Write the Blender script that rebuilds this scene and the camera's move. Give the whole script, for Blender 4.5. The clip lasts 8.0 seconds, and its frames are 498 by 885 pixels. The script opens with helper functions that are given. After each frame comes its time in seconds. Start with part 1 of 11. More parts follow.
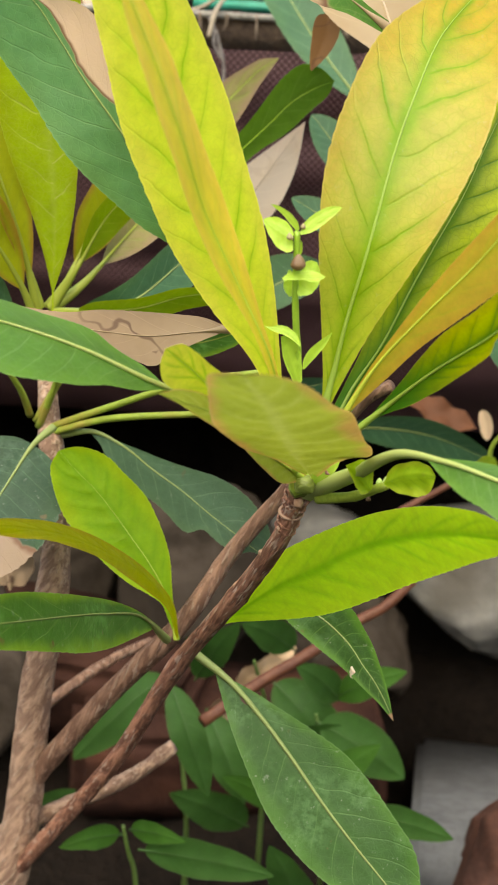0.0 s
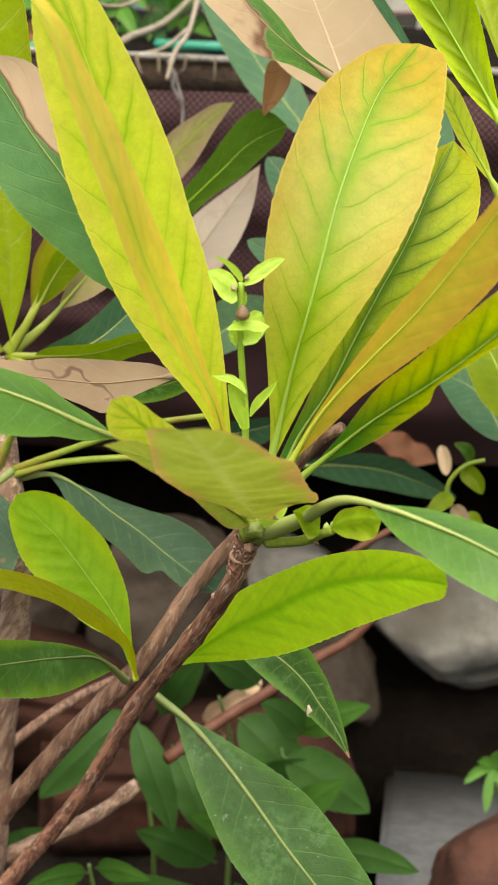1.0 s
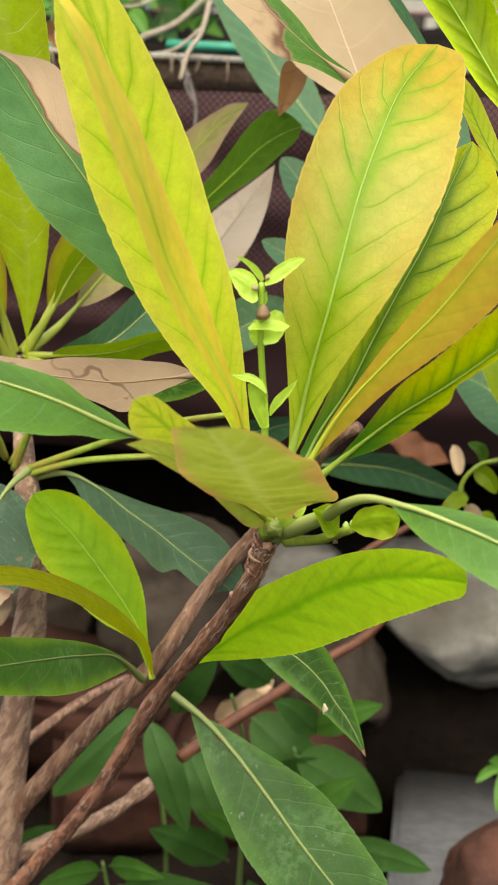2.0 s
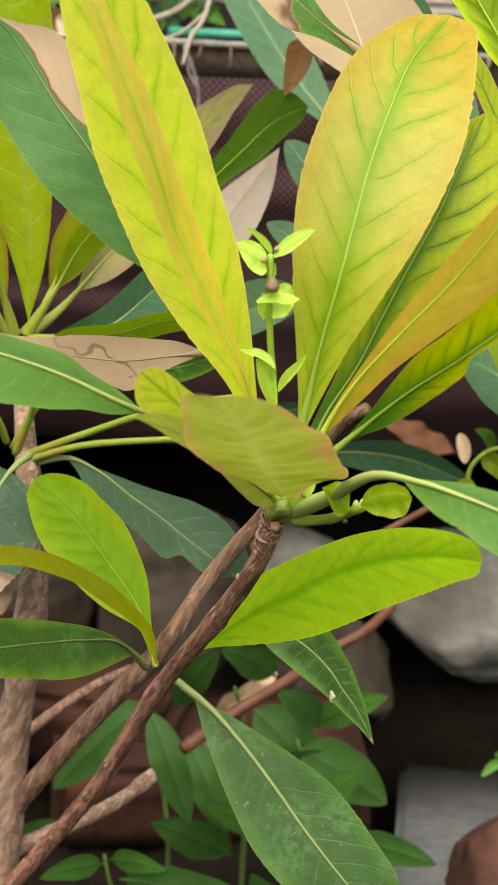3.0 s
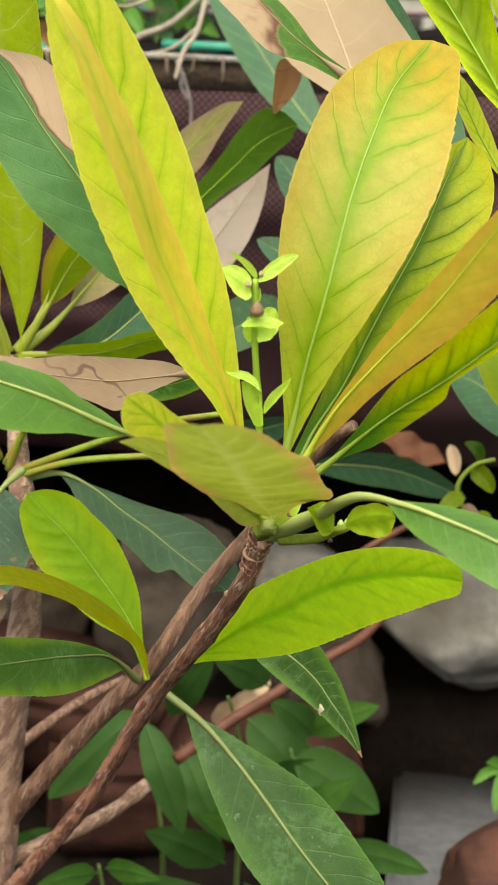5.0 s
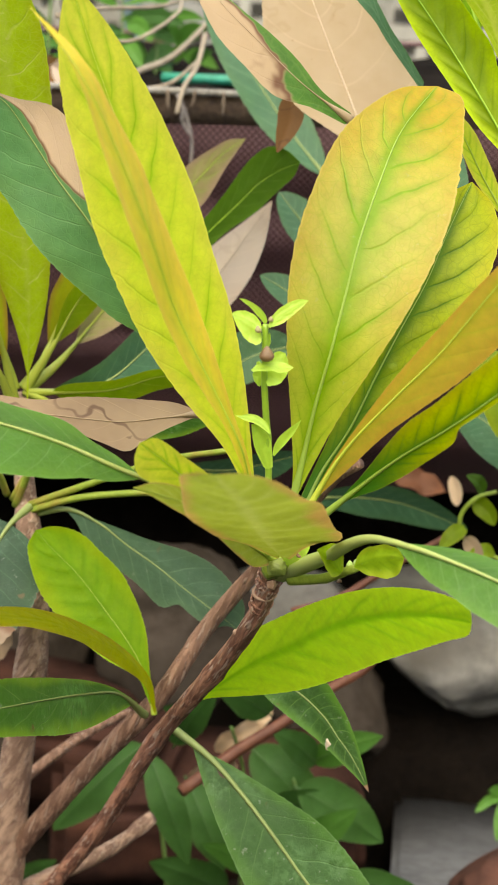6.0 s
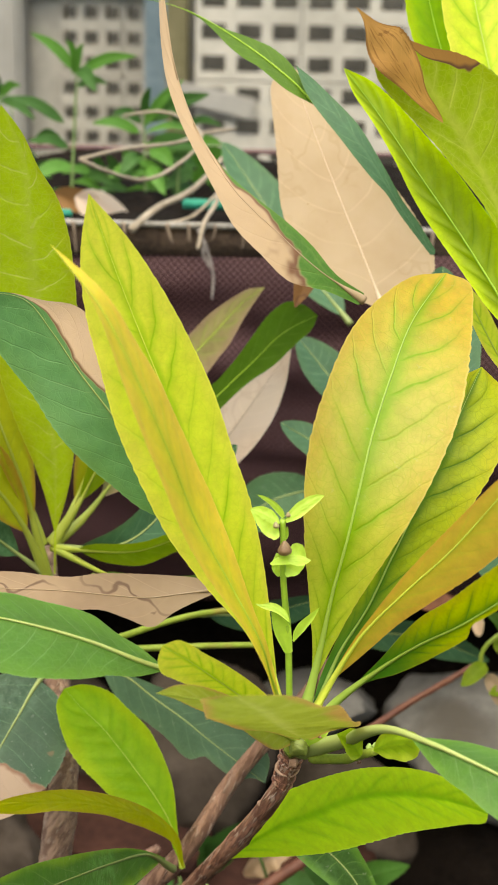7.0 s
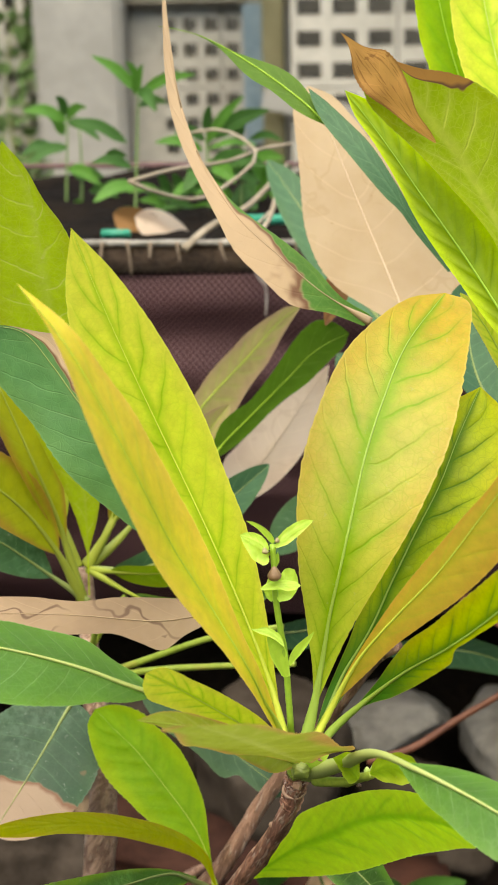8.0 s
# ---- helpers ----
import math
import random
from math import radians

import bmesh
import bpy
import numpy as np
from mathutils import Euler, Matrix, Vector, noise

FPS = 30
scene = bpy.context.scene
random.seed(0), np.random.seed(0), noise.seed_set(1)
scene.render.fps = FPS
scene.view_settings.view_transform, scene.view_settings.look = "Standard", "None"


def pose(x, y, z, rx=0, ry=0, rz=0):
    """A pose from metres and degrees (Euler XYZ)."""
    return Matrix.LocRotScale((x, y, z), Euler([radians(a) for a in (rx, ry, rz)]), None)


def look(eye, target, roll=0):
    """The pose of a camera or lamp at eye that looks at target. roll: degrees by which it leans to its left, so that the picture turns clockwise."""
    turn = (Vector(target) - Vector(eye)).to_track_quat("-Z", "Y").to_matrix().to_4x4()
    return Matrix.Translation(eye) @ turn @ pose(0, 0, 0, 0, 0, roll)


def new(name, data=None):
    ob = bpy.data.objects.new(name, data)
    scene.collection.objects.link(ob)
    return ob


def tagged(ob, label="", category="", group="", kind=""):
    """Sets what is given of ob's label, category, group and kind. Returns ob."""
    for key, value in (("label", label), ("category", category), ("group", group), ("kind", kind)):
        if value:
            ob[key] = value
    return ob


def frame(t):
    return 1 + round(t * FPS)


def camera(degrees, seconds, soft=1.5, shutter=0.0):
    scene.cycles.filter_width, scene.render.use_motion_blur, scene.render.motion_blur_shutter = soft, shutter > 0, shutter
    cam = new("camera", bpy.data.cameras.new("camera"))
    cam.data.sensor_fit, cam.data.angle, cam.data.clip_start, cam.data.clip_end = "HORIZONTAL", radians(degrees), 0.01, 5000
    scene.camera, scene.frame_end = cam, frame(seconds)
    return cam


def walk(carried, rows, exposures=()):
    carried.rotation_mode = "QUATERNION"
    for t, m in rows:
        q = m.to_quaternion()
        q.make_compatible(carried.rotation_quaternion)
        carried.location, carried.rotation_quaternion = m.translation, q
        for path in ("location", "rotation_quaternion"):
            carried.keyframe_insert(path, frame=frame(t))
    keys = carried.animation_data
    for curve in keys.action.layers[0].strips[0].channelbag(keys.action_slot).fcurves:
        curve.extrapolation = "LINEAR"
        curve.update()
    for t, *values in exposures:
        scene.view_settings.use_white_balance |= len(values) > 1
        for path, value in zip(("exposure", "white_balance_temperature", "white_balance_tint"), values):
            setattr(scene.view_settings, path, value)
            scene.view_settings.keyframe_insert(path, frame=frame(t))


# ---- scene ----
cam = camera(18.38, 8.0)
cam.data.dof.use_dof = True
cam.data.dof.focus_distance, cam.data.dof.aperture_fstop = 0.52, 33
walk(cam, [
    (0.0, look((-0.0070, 0.0027, 0.5484), (-0.0113, 0.4658, 0.3600), 3.15)),
    (0.5, look((0.0039, -0.0016, 0.5560), (0.0050, 0.4641, 0.3739), 2.85)),
    (1.0, look((0.0021, -0.0018, 0.5576), (0.0041, 0.4646, 0.3772), 2.73)),
    (1.5, look((-0.0016, -0.0048, 0.5609), (0.0006, 0.4616, 0.3807), 2.77)),
    (1.7, look((-0.0020, -0.0050, 0.5605), (-0.0015, 0.4613, 0.3799), 2.73)),
    (3.0, look((-0.0053, 0.0029, 0.5466), (-0.0040, 0.4695, 0.3672), 2.81)),
    (3.5, look((-0.0060, 0.0028, 0.5464), (-0.0056, 0.4694, 0.3666), 2.91)),
    (4.0, look((-0.0072, 0.0012, 0.5472), (-0.0072, 0.4678, 0.3675), 2.89)),
    (4.5, look((0.0000, -0.0000, 0.5500), (0.0000, 0.4668, 0.3708), 2.70)),
    (4.7, look((-0.0003, -0.0026, 0.5527), (0.0005, 0.4641, 0.3733), 2.78)),
    (5.8, look((-0.0057, 0.0024, 0.5603), (-0.0042, 0.4698, 0.3829), 2.11)),
    (6.0, look((-0.0068, -0.0046, 0.5640), (-0.0036, 0.4642, 0.3903), 2.52)),
    (6.5, look((-0.0056, -0.0147, 0.5860), (-0.0044, 0.4561, 0.4175), 2.11)),
    (6.8, look((-0.0068, -0.0088, 0.6032), (-0.0102, 0.4637, 0.4397), 1.66)),
    (7.0, look((-0.0052, -0.0061, 0.6079), (-0.0119, 0.4688, 0.4519), 1.27)),
    (7.2, look((-0.0099, 0.0012, 0.6112), (-0.0213, 0.4773, 0.4586), 0.92)),
    (7.5, look((0.0118, -0.0006, 0.6131), (-0.0105, 0.4749, 0.4599), -0.00)),
    (7.8, look((0.0402, -0.0034, 0.6081), (0.0017, 0.4703, 0.4526), -0.62)),
    (8.0, look((0.0371, -0.0051, 0.6157), (-0.0104, 0.4679, 0.4609), -1.39)),
], exposures=[(0.0, 1.84, 8500, 4)])

# ---- world and light ----
world = bpy.data.worlds.new("world")
scene.world = world
world.use_nodes = True
_wn = world.node_tree.nodes
_sky = _wn.new("ShaderNodeTexSky")
_sky.sky_type, _sky.sun_disc = "NISHITA", False
_sky.sun_elevation, _sky.sun_rotation = radians(63), radians(190)
world.node_tree.links.new(_sky.outputs[0], _wn["Background"].inputs[0])
_wn["Background"].inputs[1].default_value = 0.15
_sun = new("sun", bpy.data.lights.new("sun", "SUN"))
_sun.data.energy, _sun.data.angle, _sun.data.color = 1.5, radians(80), (1.0, 0.95, 0.86)
_sun.matrix_world = look((-0.15, -0.9, 1.8), (0, 0, 0))


# ---- node helpers ----
def mat_new(name):
    m = bpy.data.materials.new(name)
    m.use_nodes = True
    nt = m.node_tree
    return m, nt, nt.nodes["Principled BSDF"], nt.nodes["Material Output"]


def node(nt, kind, *links, **props):
    n = nt.nodes.new(kind)
    for k, v in props.items():
        setattr(n, k, v)
    for i, v in enumerate(links):
        put(nt, n.inputs[i], v)
    return n


def put(nt, sock, v):
    if v is None:
        return
    if hasattr(v, "is_output"):
        nt.links.new(v, sock)
    else:
        sock.default_value = v


def calc(nt, op, a, b=None, c=None, clamp=False):
    n = node(nt, "ShaderNodeMath", a, b, c, operation=op)
    n.use_clamp = clamp
    return n.outputs[0]


def step(nt, v, lo, hi):
    """0 below lo, 1 above hi, smooth between."""
    n = node(nt, "ShaderNodeMapRange", v, lo, hi, 0.0, 1.0)
    n.interpolation_type = "SMOOTHSTEP"
    return n.outputs[0]


def blend(nt, fac, a, b):
    n = nt.nodes.new("ShaderNodeMix")
    n.data_type = "RGBA"
    put(nt, n.inputs[0], fac)
    put(nt, n.inputs[6], a if hasattr(a, "is_output") else (*a, 1))
    put(nt, n.inputs[7], b if hasattr(b, "is_output") else (*b, 1))
    return n.outputs[2]


def noise_tex(nt, vec, scale, detail=3.0, rough=0.55):
    n = nt.nodes.new("ShaderNodeTexNoise")
    put(nt, n.inputs["Vector"], vec)
    n.inputs["Scale"].default_value, n.inputs["Detail"].default_value, n.inputs["Roughness"].default_value = scale, detail, rough
    return n.outputs["Fac"]


def place_vec(nt):
    return nt.nodes.new("ShaderNodeNewGeometry").outputs["Position"]


def bump(nt, bsdf, height, strength, dist):
    b = nt.nodes.new("ShaderNodeBump")
    b.inputs["Strength"].default_value, b.inputs["Distance"].default_value = strength, dist
    nt.links.new(height, b.inputs["Height"])
    nt.links.new(b.outputs[0], bsdf.inputs["Normal"])


# ---- materials ----
def leaf_mat(name, face, vein, edge, rough=0.35, glow=0.45, veins=11, slant=1.5, vein_amount=0.8, edge_from=0.55, dead=None, dead_color=(0.5, 0.3, 0.17),
             back=None, spots=0.0, tip=None, base=None, relief=0.3, flush=0.0, net_amount=0.2, fine=False, crisp=0.5):
    """A leaf: colour between the veins, along them and towards the margin; light also passes through it.
    dead: (u, v, du, dv), an oval dried patch with a dark rim. fine: thin pale veins only. flush: how far the vein colour spreads beside the midrib. tip, base: a colour that the end or the foot of the blade turns to."""
    m, nt, bs, out = mat_new(name)
    uv = nt.nodes.new("ShaderNodeUVMap").outputs[0]
    sep = node(nt, "ShaderNodeSeparateXYZ", uv)
    u, v = sep.outputs[0], calc(nt, "MULTIPLY_ADD", sep.outputs[1], 2.0, -1.0)
    pos = place_vec(nt)
    wob = calc(nt, "MULTIPLY_ADD", noise_tex(nt, pos, 34, 2, 0.5), 0.075, -0.037)
    wob = calc(nt, "MULTIPLY_ADD", noise_tex(nt, pos, 150, 2, 0.5), 0.016, wob)
    av = calc(nt, "ABSOLUTE", v)
    side = calc(nt, "MULTIPLY", calc(nt, "SIGN", v), 0.23)
    s = calc(nt, "MULTIPLY_ADD", calc(nt, "ADD", u, wob), float(veins), side)
    s = calc(nt, "MULTIPLY_ADD", calc(nt, "POWER", av, 1.25), -slant, s)
    f = calc(nt, "ABSOLUTE", calc(nt, "MULTIPLY_ADD", calc(nt, "FRACT", s), 2.0, -1.0))      # 1 on a side vein, 0 between
    own = nt.nodes.new("ShaderNodeTexWhiteNoise")
    own.noise_dimensions = "1D"
    nt.links.new(calc(nt, "ADD", calc(nt, "ROUND", s), calc(nt, "MULTIPLY", side, 40.0)), own.inputs["W"])
    own = calc(nt, "MULTIPLY_ADD", own.outputs["Value"], 0.7, 0.45)      # some side veins are stronger than others
    sharp = step(nt, f, 0.91 if fine else 0.88, 1.0)
    soft = step(nt, f, 0.35, 1.0)
    fade = calc(nt, "SUBTRACT", 1.0, step(nt, av, 0.45, 1.0))
    rib = calc(nt, "SUBTRACT", 1.0, step(nt, av, 0.02, 0.22))
    warp = nt.nodes.new("ShaderNodeTexNoise")
    warp.inputs["Scale"].default_value = 140
    nt.links.new(pos, warp.inputs["Vector"])
    bent = node(nt, "ShaderNodeVectorMath", warp.outputs["Color"], (0.004, 0.004, 0.004), pos, operation="MULTIPLY_ADD").outputs[0]
    nets = []
    for size, wide in ((230, 0.05), (520, 0.11)):
        net = node(nt, "ShaderNodeTexVoronoi", bent)
        net.feature = "DISTANCE_TO_EDGE"
        net.inputs["Scale"].default_value = size
        nets.append(step(nt, net.outputs["Distance"], 0.0, wide))
    cells = calc(nt, "MULTIPLY", nets[0], calc(nt, "MULTIPLY_ADD", nets[1], 0.55, 0.45))
    blot = noise_tex(nt, pos, 55, 3)
    v_amt = calc(nt, "MAXIMUM", calc(nt, "MULTIPLY", calc(nt, "MULTIPLY_ADD", soft, 0.08 if fine else 0.5, calc(nt, "MULTIPLY", sharp, 0.9 if fine else crisp)), fade), calc(nt, "MULTIPLY", rib, 0.25 if fine else 0.8))
    v_amt = calc(nt, "MULTIPLY", v_amt, calc(nt, "MULTIPLY", calc(nt, "MULTIPLY_ADD", blot, 0.8, 0.6), calc(nt, "MAXIMUM", own, rib)), clamp=True)
    v_amt = calc(nt, "MULTIPLY", v_amt, vein_amount, clamp=True)
    e_amt = step(nt, calc(nt, "ADD", av, calc(nt, "MULTIPLY_ADD", blot, 0.7, -0.35)), edge_from, 1.05)
    col = blend(nt, e_amt, face, edge)
    if tip:
        col = blend(nt, step(nt, calc(nt, "ADD", u, calc(nt, "MULTIPLY_ADD", blot, 0.3, -0.15)), 0.55, 1.0), col, tip)
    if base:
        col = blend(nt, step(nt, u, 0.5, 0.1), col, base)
    flush_amt = calc(nt, "MULTIPLY", step(nt, calc(nt, "ADD", av, calc(nt, "MULTIPLY", u, 0.35)), 0.75, 0.05), flush)
    col = blend(nt, flush_amt, col, vein)
    col = blend(nt, v_amt, col, vein)
    col = blend(nt, calc(nt, "MULTIPLY", step(nt, av, 0.965, 0.99), 0.6), col, tuple(min(1.0, c * 1.15 + 0.05) for c in edge))
    col = blend(nt, calc(nt, "MULTIPLY", calc(nt, "SUBTRACT", 1.0, cells), net_amount), col, vein)
    grain = calc(nt, "MULTIPLY_ADD", noise_tex(nt, pos, 160, 4, 0.7), 0.5, 0.75)
    hue = nt.nodes.new("ShaderNodeHueSaturation")
    nt.links.new(grain, hue.inputs["Value"])
    nt.links.new(col, hue.inputs["Color"])
    col = hue.outputs[0]
    if spots >= 0.4:
        patch = calc(nt, "MULTIPLY", step(nt, noise_tex(nt, pos, 38, 3, 0.6), 0.48, 0.66), step(nt, noise_tex(nt, pos, 300, 4, 0.7), 0.38, 0.62))
        col = blend(nt, calc(nt, "MULTIPLY", patch, 0.75 * spots), col, tuple(min(1.0, c * 2.0 + 0.06) for c in face))
    if spots:
        sp = step(nt, noise_tex(nt, pos, 420, 3, 0.65), 0.64, 0.72)
        col = blend(nt, calc(nt, "MULTIPLY", sp, 0.45 * spots), col, (0.50, 0.50, 0.45))
        sp2 = step(nt, noise_tex(nt, pos, 120, 2, 0.5), 0.70, 0.76)
        col = blend(nt, calc(nt, "MULTIPLY", sp2, spots), col, (0.2, 0.1, 0.05))
    rough_v = calc(nt, "MULTIPLY_ADD", noise_tex(nt, pos, 70, 3), 0.3, rough - 0.1)
    glow_v = glow
    if dead:
        du = calc(nt, "DIVIDE", calc(nt, "SUBTRACT", u, dead[0]), dead[2])
        dv = calc(nt, "DIVIDE", calc(nt, "SUBTRACT", v, dead[1]), dead[3])
        r = calc(nt, "SQRT", calc(nt, "ADD", calc(nt, "MULTIPLY", du, du), calc(nt, "MULTIPLY", dv, dv)))
        r = calc(nt, "ADD", r, calc(nt, "MULTIPLY_ADD", noise_tex(nt, pos, 45, 3, 0.5), 0.7, -0.35))
        inside = step(nt, r, 1.02, 0.98)
        rim = calc(nt, "MULTIPLY", step(nt, r, 0.90, 0.98), inside)
        dc = blend(nt, noise_tex(nt, pos, 45, 4), dead_color, tuple(min(1, c * 1.25) for c in dead_color))
        dc = blend(nt, rim, dc, (0.16, 0.075, 0.04))
        col = blend(nt, inside, col, dc)
    nt.links.new(col, bs.inputs["Base Color"])
    nt.links.new(rough_v, bs.inputs["Roughness"])
    bs.inputs["Specular IOR Level"].default_value = 0.35
    h = calc(nt, "MULTIPLY_ADD", calc(nt, "MAXIMUM", calc(nt, "MULTIPLY", sharp, 2 * crisp), rib), -0.7, calc(nt, "MULTIPLY", cells, 0.12))
    h = calc(nt, "MULTIPLY_ADD", calc(nt, "MULTIPLY", soft, fade), -0.08 if fine else -0.3, h)
    h = calc(nt, "MULTIPLY_ADD", noise_tex(nt, pos, 90, 2, 0.5), 1.2, h)
    bump(nt, bs, h, relief, 0.0011)
    tr = nt.nodes.new("ShaderNodeBsdfTranslucent")
    nt.links.new(col, tr.inputs[0])
    mx = nt.nodes.new("ShaderNodeMixShader")
    put(nt, mx.inputs[0], glow_v)
    nt.links.new(bs.outputs[0], mx.inputs[1])
    nt.links.new(tr.outputs[0], mx.inputs[2])
    nt.links.new(mx.outputs[0], out.inputs[0])
    return m


def dry_mat(name, light, dark, glow=0.2, marks=0.5, veins=9, vein_lift=0.4, rim=0.0):
    """A dried leaf: tan, with darker rims of decay and faint veins."""
    m, nt, bs, out = mat_new(name)
    uv = nt.nodes.new("ShaderNodeUVMap").outputs[0]
    sep = node(nt, "ShaderNodeSeparateXYZ", uv)
    u, v = sep.outputs[0], calc(nt, "MULTIPLY_ADD", sep.outputs[1], 2.0, -1.0)
    pos = place_vec(nt)
    av = calc(nt, "ABSOLUTE", v)
    s = calc(nt, "MULTIPLY_ADD", calc(nt, "POWER", av, 1.2), -1.5, calc(nt, "MULTIPLY", calc(nt, "MULTIPLY_ADD", noise_tex(nt, pos, 25, 2), 0.1, u), float(veins)))
    f = calc(nt, "ABSOLUTE", calc(nt, "MULTIPLY_ADD", calc(nt, "FRACT", s), 2.0, -1.0))
    line = calc(nt, "MULTIPLY", step(nt, f, 0.90, 1.0), calc(nt, "MULTIPLY", step(nt, noise_tex(nt, pos, 30, 2), 0.25, 0.6), vein_lift))
    n1 = noise_tex(nt, pos, 28, 4)
    col = blend(nt, step(nt, n1, 0.35, 0.75), light, tuple(0.5 * a + 0.5 * b for a, b in zip(light, dark)))
    col = blend(nt, line, col, tuple(min(1, c * 1.25) for c in light))
    ring = calc(nt, "ABSOLUTE", calc(nt, "SUBTRACT", noise_tex(nt, pos, 34, 2.5), 0.56))
    col = blend(nt, calc(nt, "MULTIPLY", step(nt, ring, 0.016, 0.004), calc(nt, "MULTIPLY", step(nt, noise_tex(nt, pos, 15, 2), 0.44, 0.52), marks)), col, dark)
    if rim:      # burnt edge and streaks along the blade
        streak = noise_tex(nt, node(nt, "ShaderNodeCombineXYZ", calc(nt, "MULTIPLY", u, 3.0), calc(nt, "MULTIPLY", v, 6.0)).outputs[0], 1.6, 4, 0.6)
        burnt = calc(nt, "MAXIMUM", step(nt, calc(nt, "MULTIPLY_ADD", streak, 0.25, av), 0.95, 1.08), step(nt, streak, 0.52, 0.66))
        col = blend(nt, calc(nt, "MULTIPLY", burnt, rim), col, dark)
    sp = step(nt, noise_tex(nt, pos, 260, 2), 0.70, 0.76)
    col = blend(nt, calc(nt, "MULTIPLY", sp, 0.6), col, dark)
    nt.links.new(col, bs.inputs["Base Color"])
    bs.inputs["Roughness"].default_value = 0.75
    bump(nt, bs, calc(nt, "ADD", n1, calc(nt, "MULTIPLY", line, 0.15)), 0.4, 0.002)
    tr = nt.nodes.new("ShaderNodeBsdfTranslucent")
    nt.links.new(col, tr.inputs[0])
    mx = nt.nodes.new("ShaderNodeMixShader")
    mx.inputs[0].default_value = glow
    nt.links.new(bs.outputs[0], mx.inputs[1])
    nt.links.new(tr.outputs[0], mx.inputs[2])
    nt.links.new(mx.outputs[0], out.inputs[0])
    return m


def plain_mat(name, a, b, scale=60, rough=0.6, relief=0.3, dist=0.001, fine=0.0, third=None, spec=0.5):
    """Two colours mixed by coarse and fine noise, with relief."""
    m, nt, bs, out = mat_new(name)
    pos = place_vec(nt)
    n1, n2 = noise_tex(nt, pos, scale, 4), noise_tex(nt, pos, scale * 6, 4, 0.7)
    col = blend(nt, step(nt, calc(nt, "MULTIPLY_ADD", n2, 0.5, calc(nt, "MULTIPLY", n1, 0.5)), 0.35, 0.65), a, b)
    if third:
        col = blend(nt, step(nt, noise_tex(nt, pos, scale * 0.4, 3), 0.55, 0.68), col, third)
    nt.links.new(col, bs.inputs["Base Color"])
    nt.links.new(calc(nt, "MULTIPLY_ADD", n2, 0.25, rough - 0.12), bs.inputs["Roughness"])
    bs.inputs["Specular IOR Level"].default_value = spec
    bump(nt, bs, calc(nt, "MULTIPLY_ADD", n2, 0.5, n1), relief, dist)
    return m


def rib_mat(name, a, b, glow=0.25):
    """A midrib: like the blade, it lets some light through."""
    m, nt, bs, out = mat_new(name)
    col = blend(nt, noise_tex(nt, place_vec(nt), 80, 2), a, b)
    nt.links.new(col, bs.inputs["Base Color"])
    bs.inputs["Roughness"].default_value = 0.45
    tr = node(nt, "ShaderNodeBsdfTranslucent", col)
    mx = nt.nodes.new("ShaderNodeMixShader")
    mx.inputs[0].default_value = glow
    nt.links.new(bs.outputs[0], mx.inputs[1])
    nt.links.new(tr.outputs[0], mx.inputs[2])
    nt.links.new(mx.outputs[0], out.inputs[0])
    return m


YELLOW = leaf_mat("young_leaf_yellow", (0.7, 0.78, 0.055), (0.3, 0.56, 0.012), (0.76, 0.74, 0.08), glow=0.55, tip=(0.78, 0.76, 0.08), vein_amount=0.8, net_amount=0.13, relief=0.25)
FOLDED = leaf_mat("young_leaf_orange", (0.84, 0.66, 0.06), (0.5, 0.64, 0.03), (0.88, 0.62, 0.08), glow=0.42, vein_amount=0.3, flush=0.5, net_amount=0.1, relief=0.15)
BROAD = leaf_mat("broad_leaf_yellow_green", (0.46, 0.42, 0.07), (0.17, 0.35, 0.006), (0.48, 0.36, 0.06), glow=0.42, veins=11, vein_amount=0.85, spots=0.2, tip=(0.52, 0.35, 0.035), flush=0.7, net_amount=0.2, base=(0.45, 0.53, 0.045))
LIME = leaf_mat("lime_leaf", (0.47, 0.48, 0.012), (0.34, 0.44, 0.01), (0.5, 0.42, 0.02), glow=0.5, vein_amount=0.3, crisp=0.12)
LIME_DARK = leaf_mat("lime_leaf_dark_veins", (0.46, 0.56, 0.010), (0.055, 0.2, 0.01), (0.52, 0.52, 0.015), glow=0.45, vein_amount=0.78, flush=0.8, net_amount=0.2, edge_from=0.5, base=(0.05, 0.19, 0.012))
LIME_SOFT = leaf_mat("soft_lime_leaf", (0.25, 0.47, 0.012), (0.13, 0.36, 0.008), (0.37, 0.54, 0.012), rough=0.45, glow=0.5, vein_amount=0.5, net_amount=0.12, crisp=0.12)
LIME_BACK = leaf_mat("lime_leaf_underside", (0.55, 0.82, 0.03), (0.26, 0.60, 0.015), (0.60, 0.82, 0.032), rough=0.5, glow=0.62, vein_amount=0.9, flush=0.3, net_amount=0.12, crisp=0.12)
PALE = leaf_mat("pale_leaf_underside", (0.36, 0.42, 0.048), (0.46, 0.5, 0.12), (0.56, 0.33, 0.1), rough=0.5, glow=0.5, edge_from=0.7, vein_amount=0.75)
ORANGE = leaf_mat("orange_leaf_underside", (0.78, 0.52, 0.06), (0.52, 0.6, 0.03), (0.8, 0.45, 0.06), rough=0.5, glow=0.7, vein_amount=0.3, flush=0.3, net_amount=0.12)
GREEN = leaf_mat("green_leaf", (0.062, 0.182, 0.024), (0.18, 0.32, 0.08), (0.2, 0.36, 0.03), rough=0.32, glow=0.25, vein_amount=0.75, spots=0.8, fine=True, net_amount=0.12)
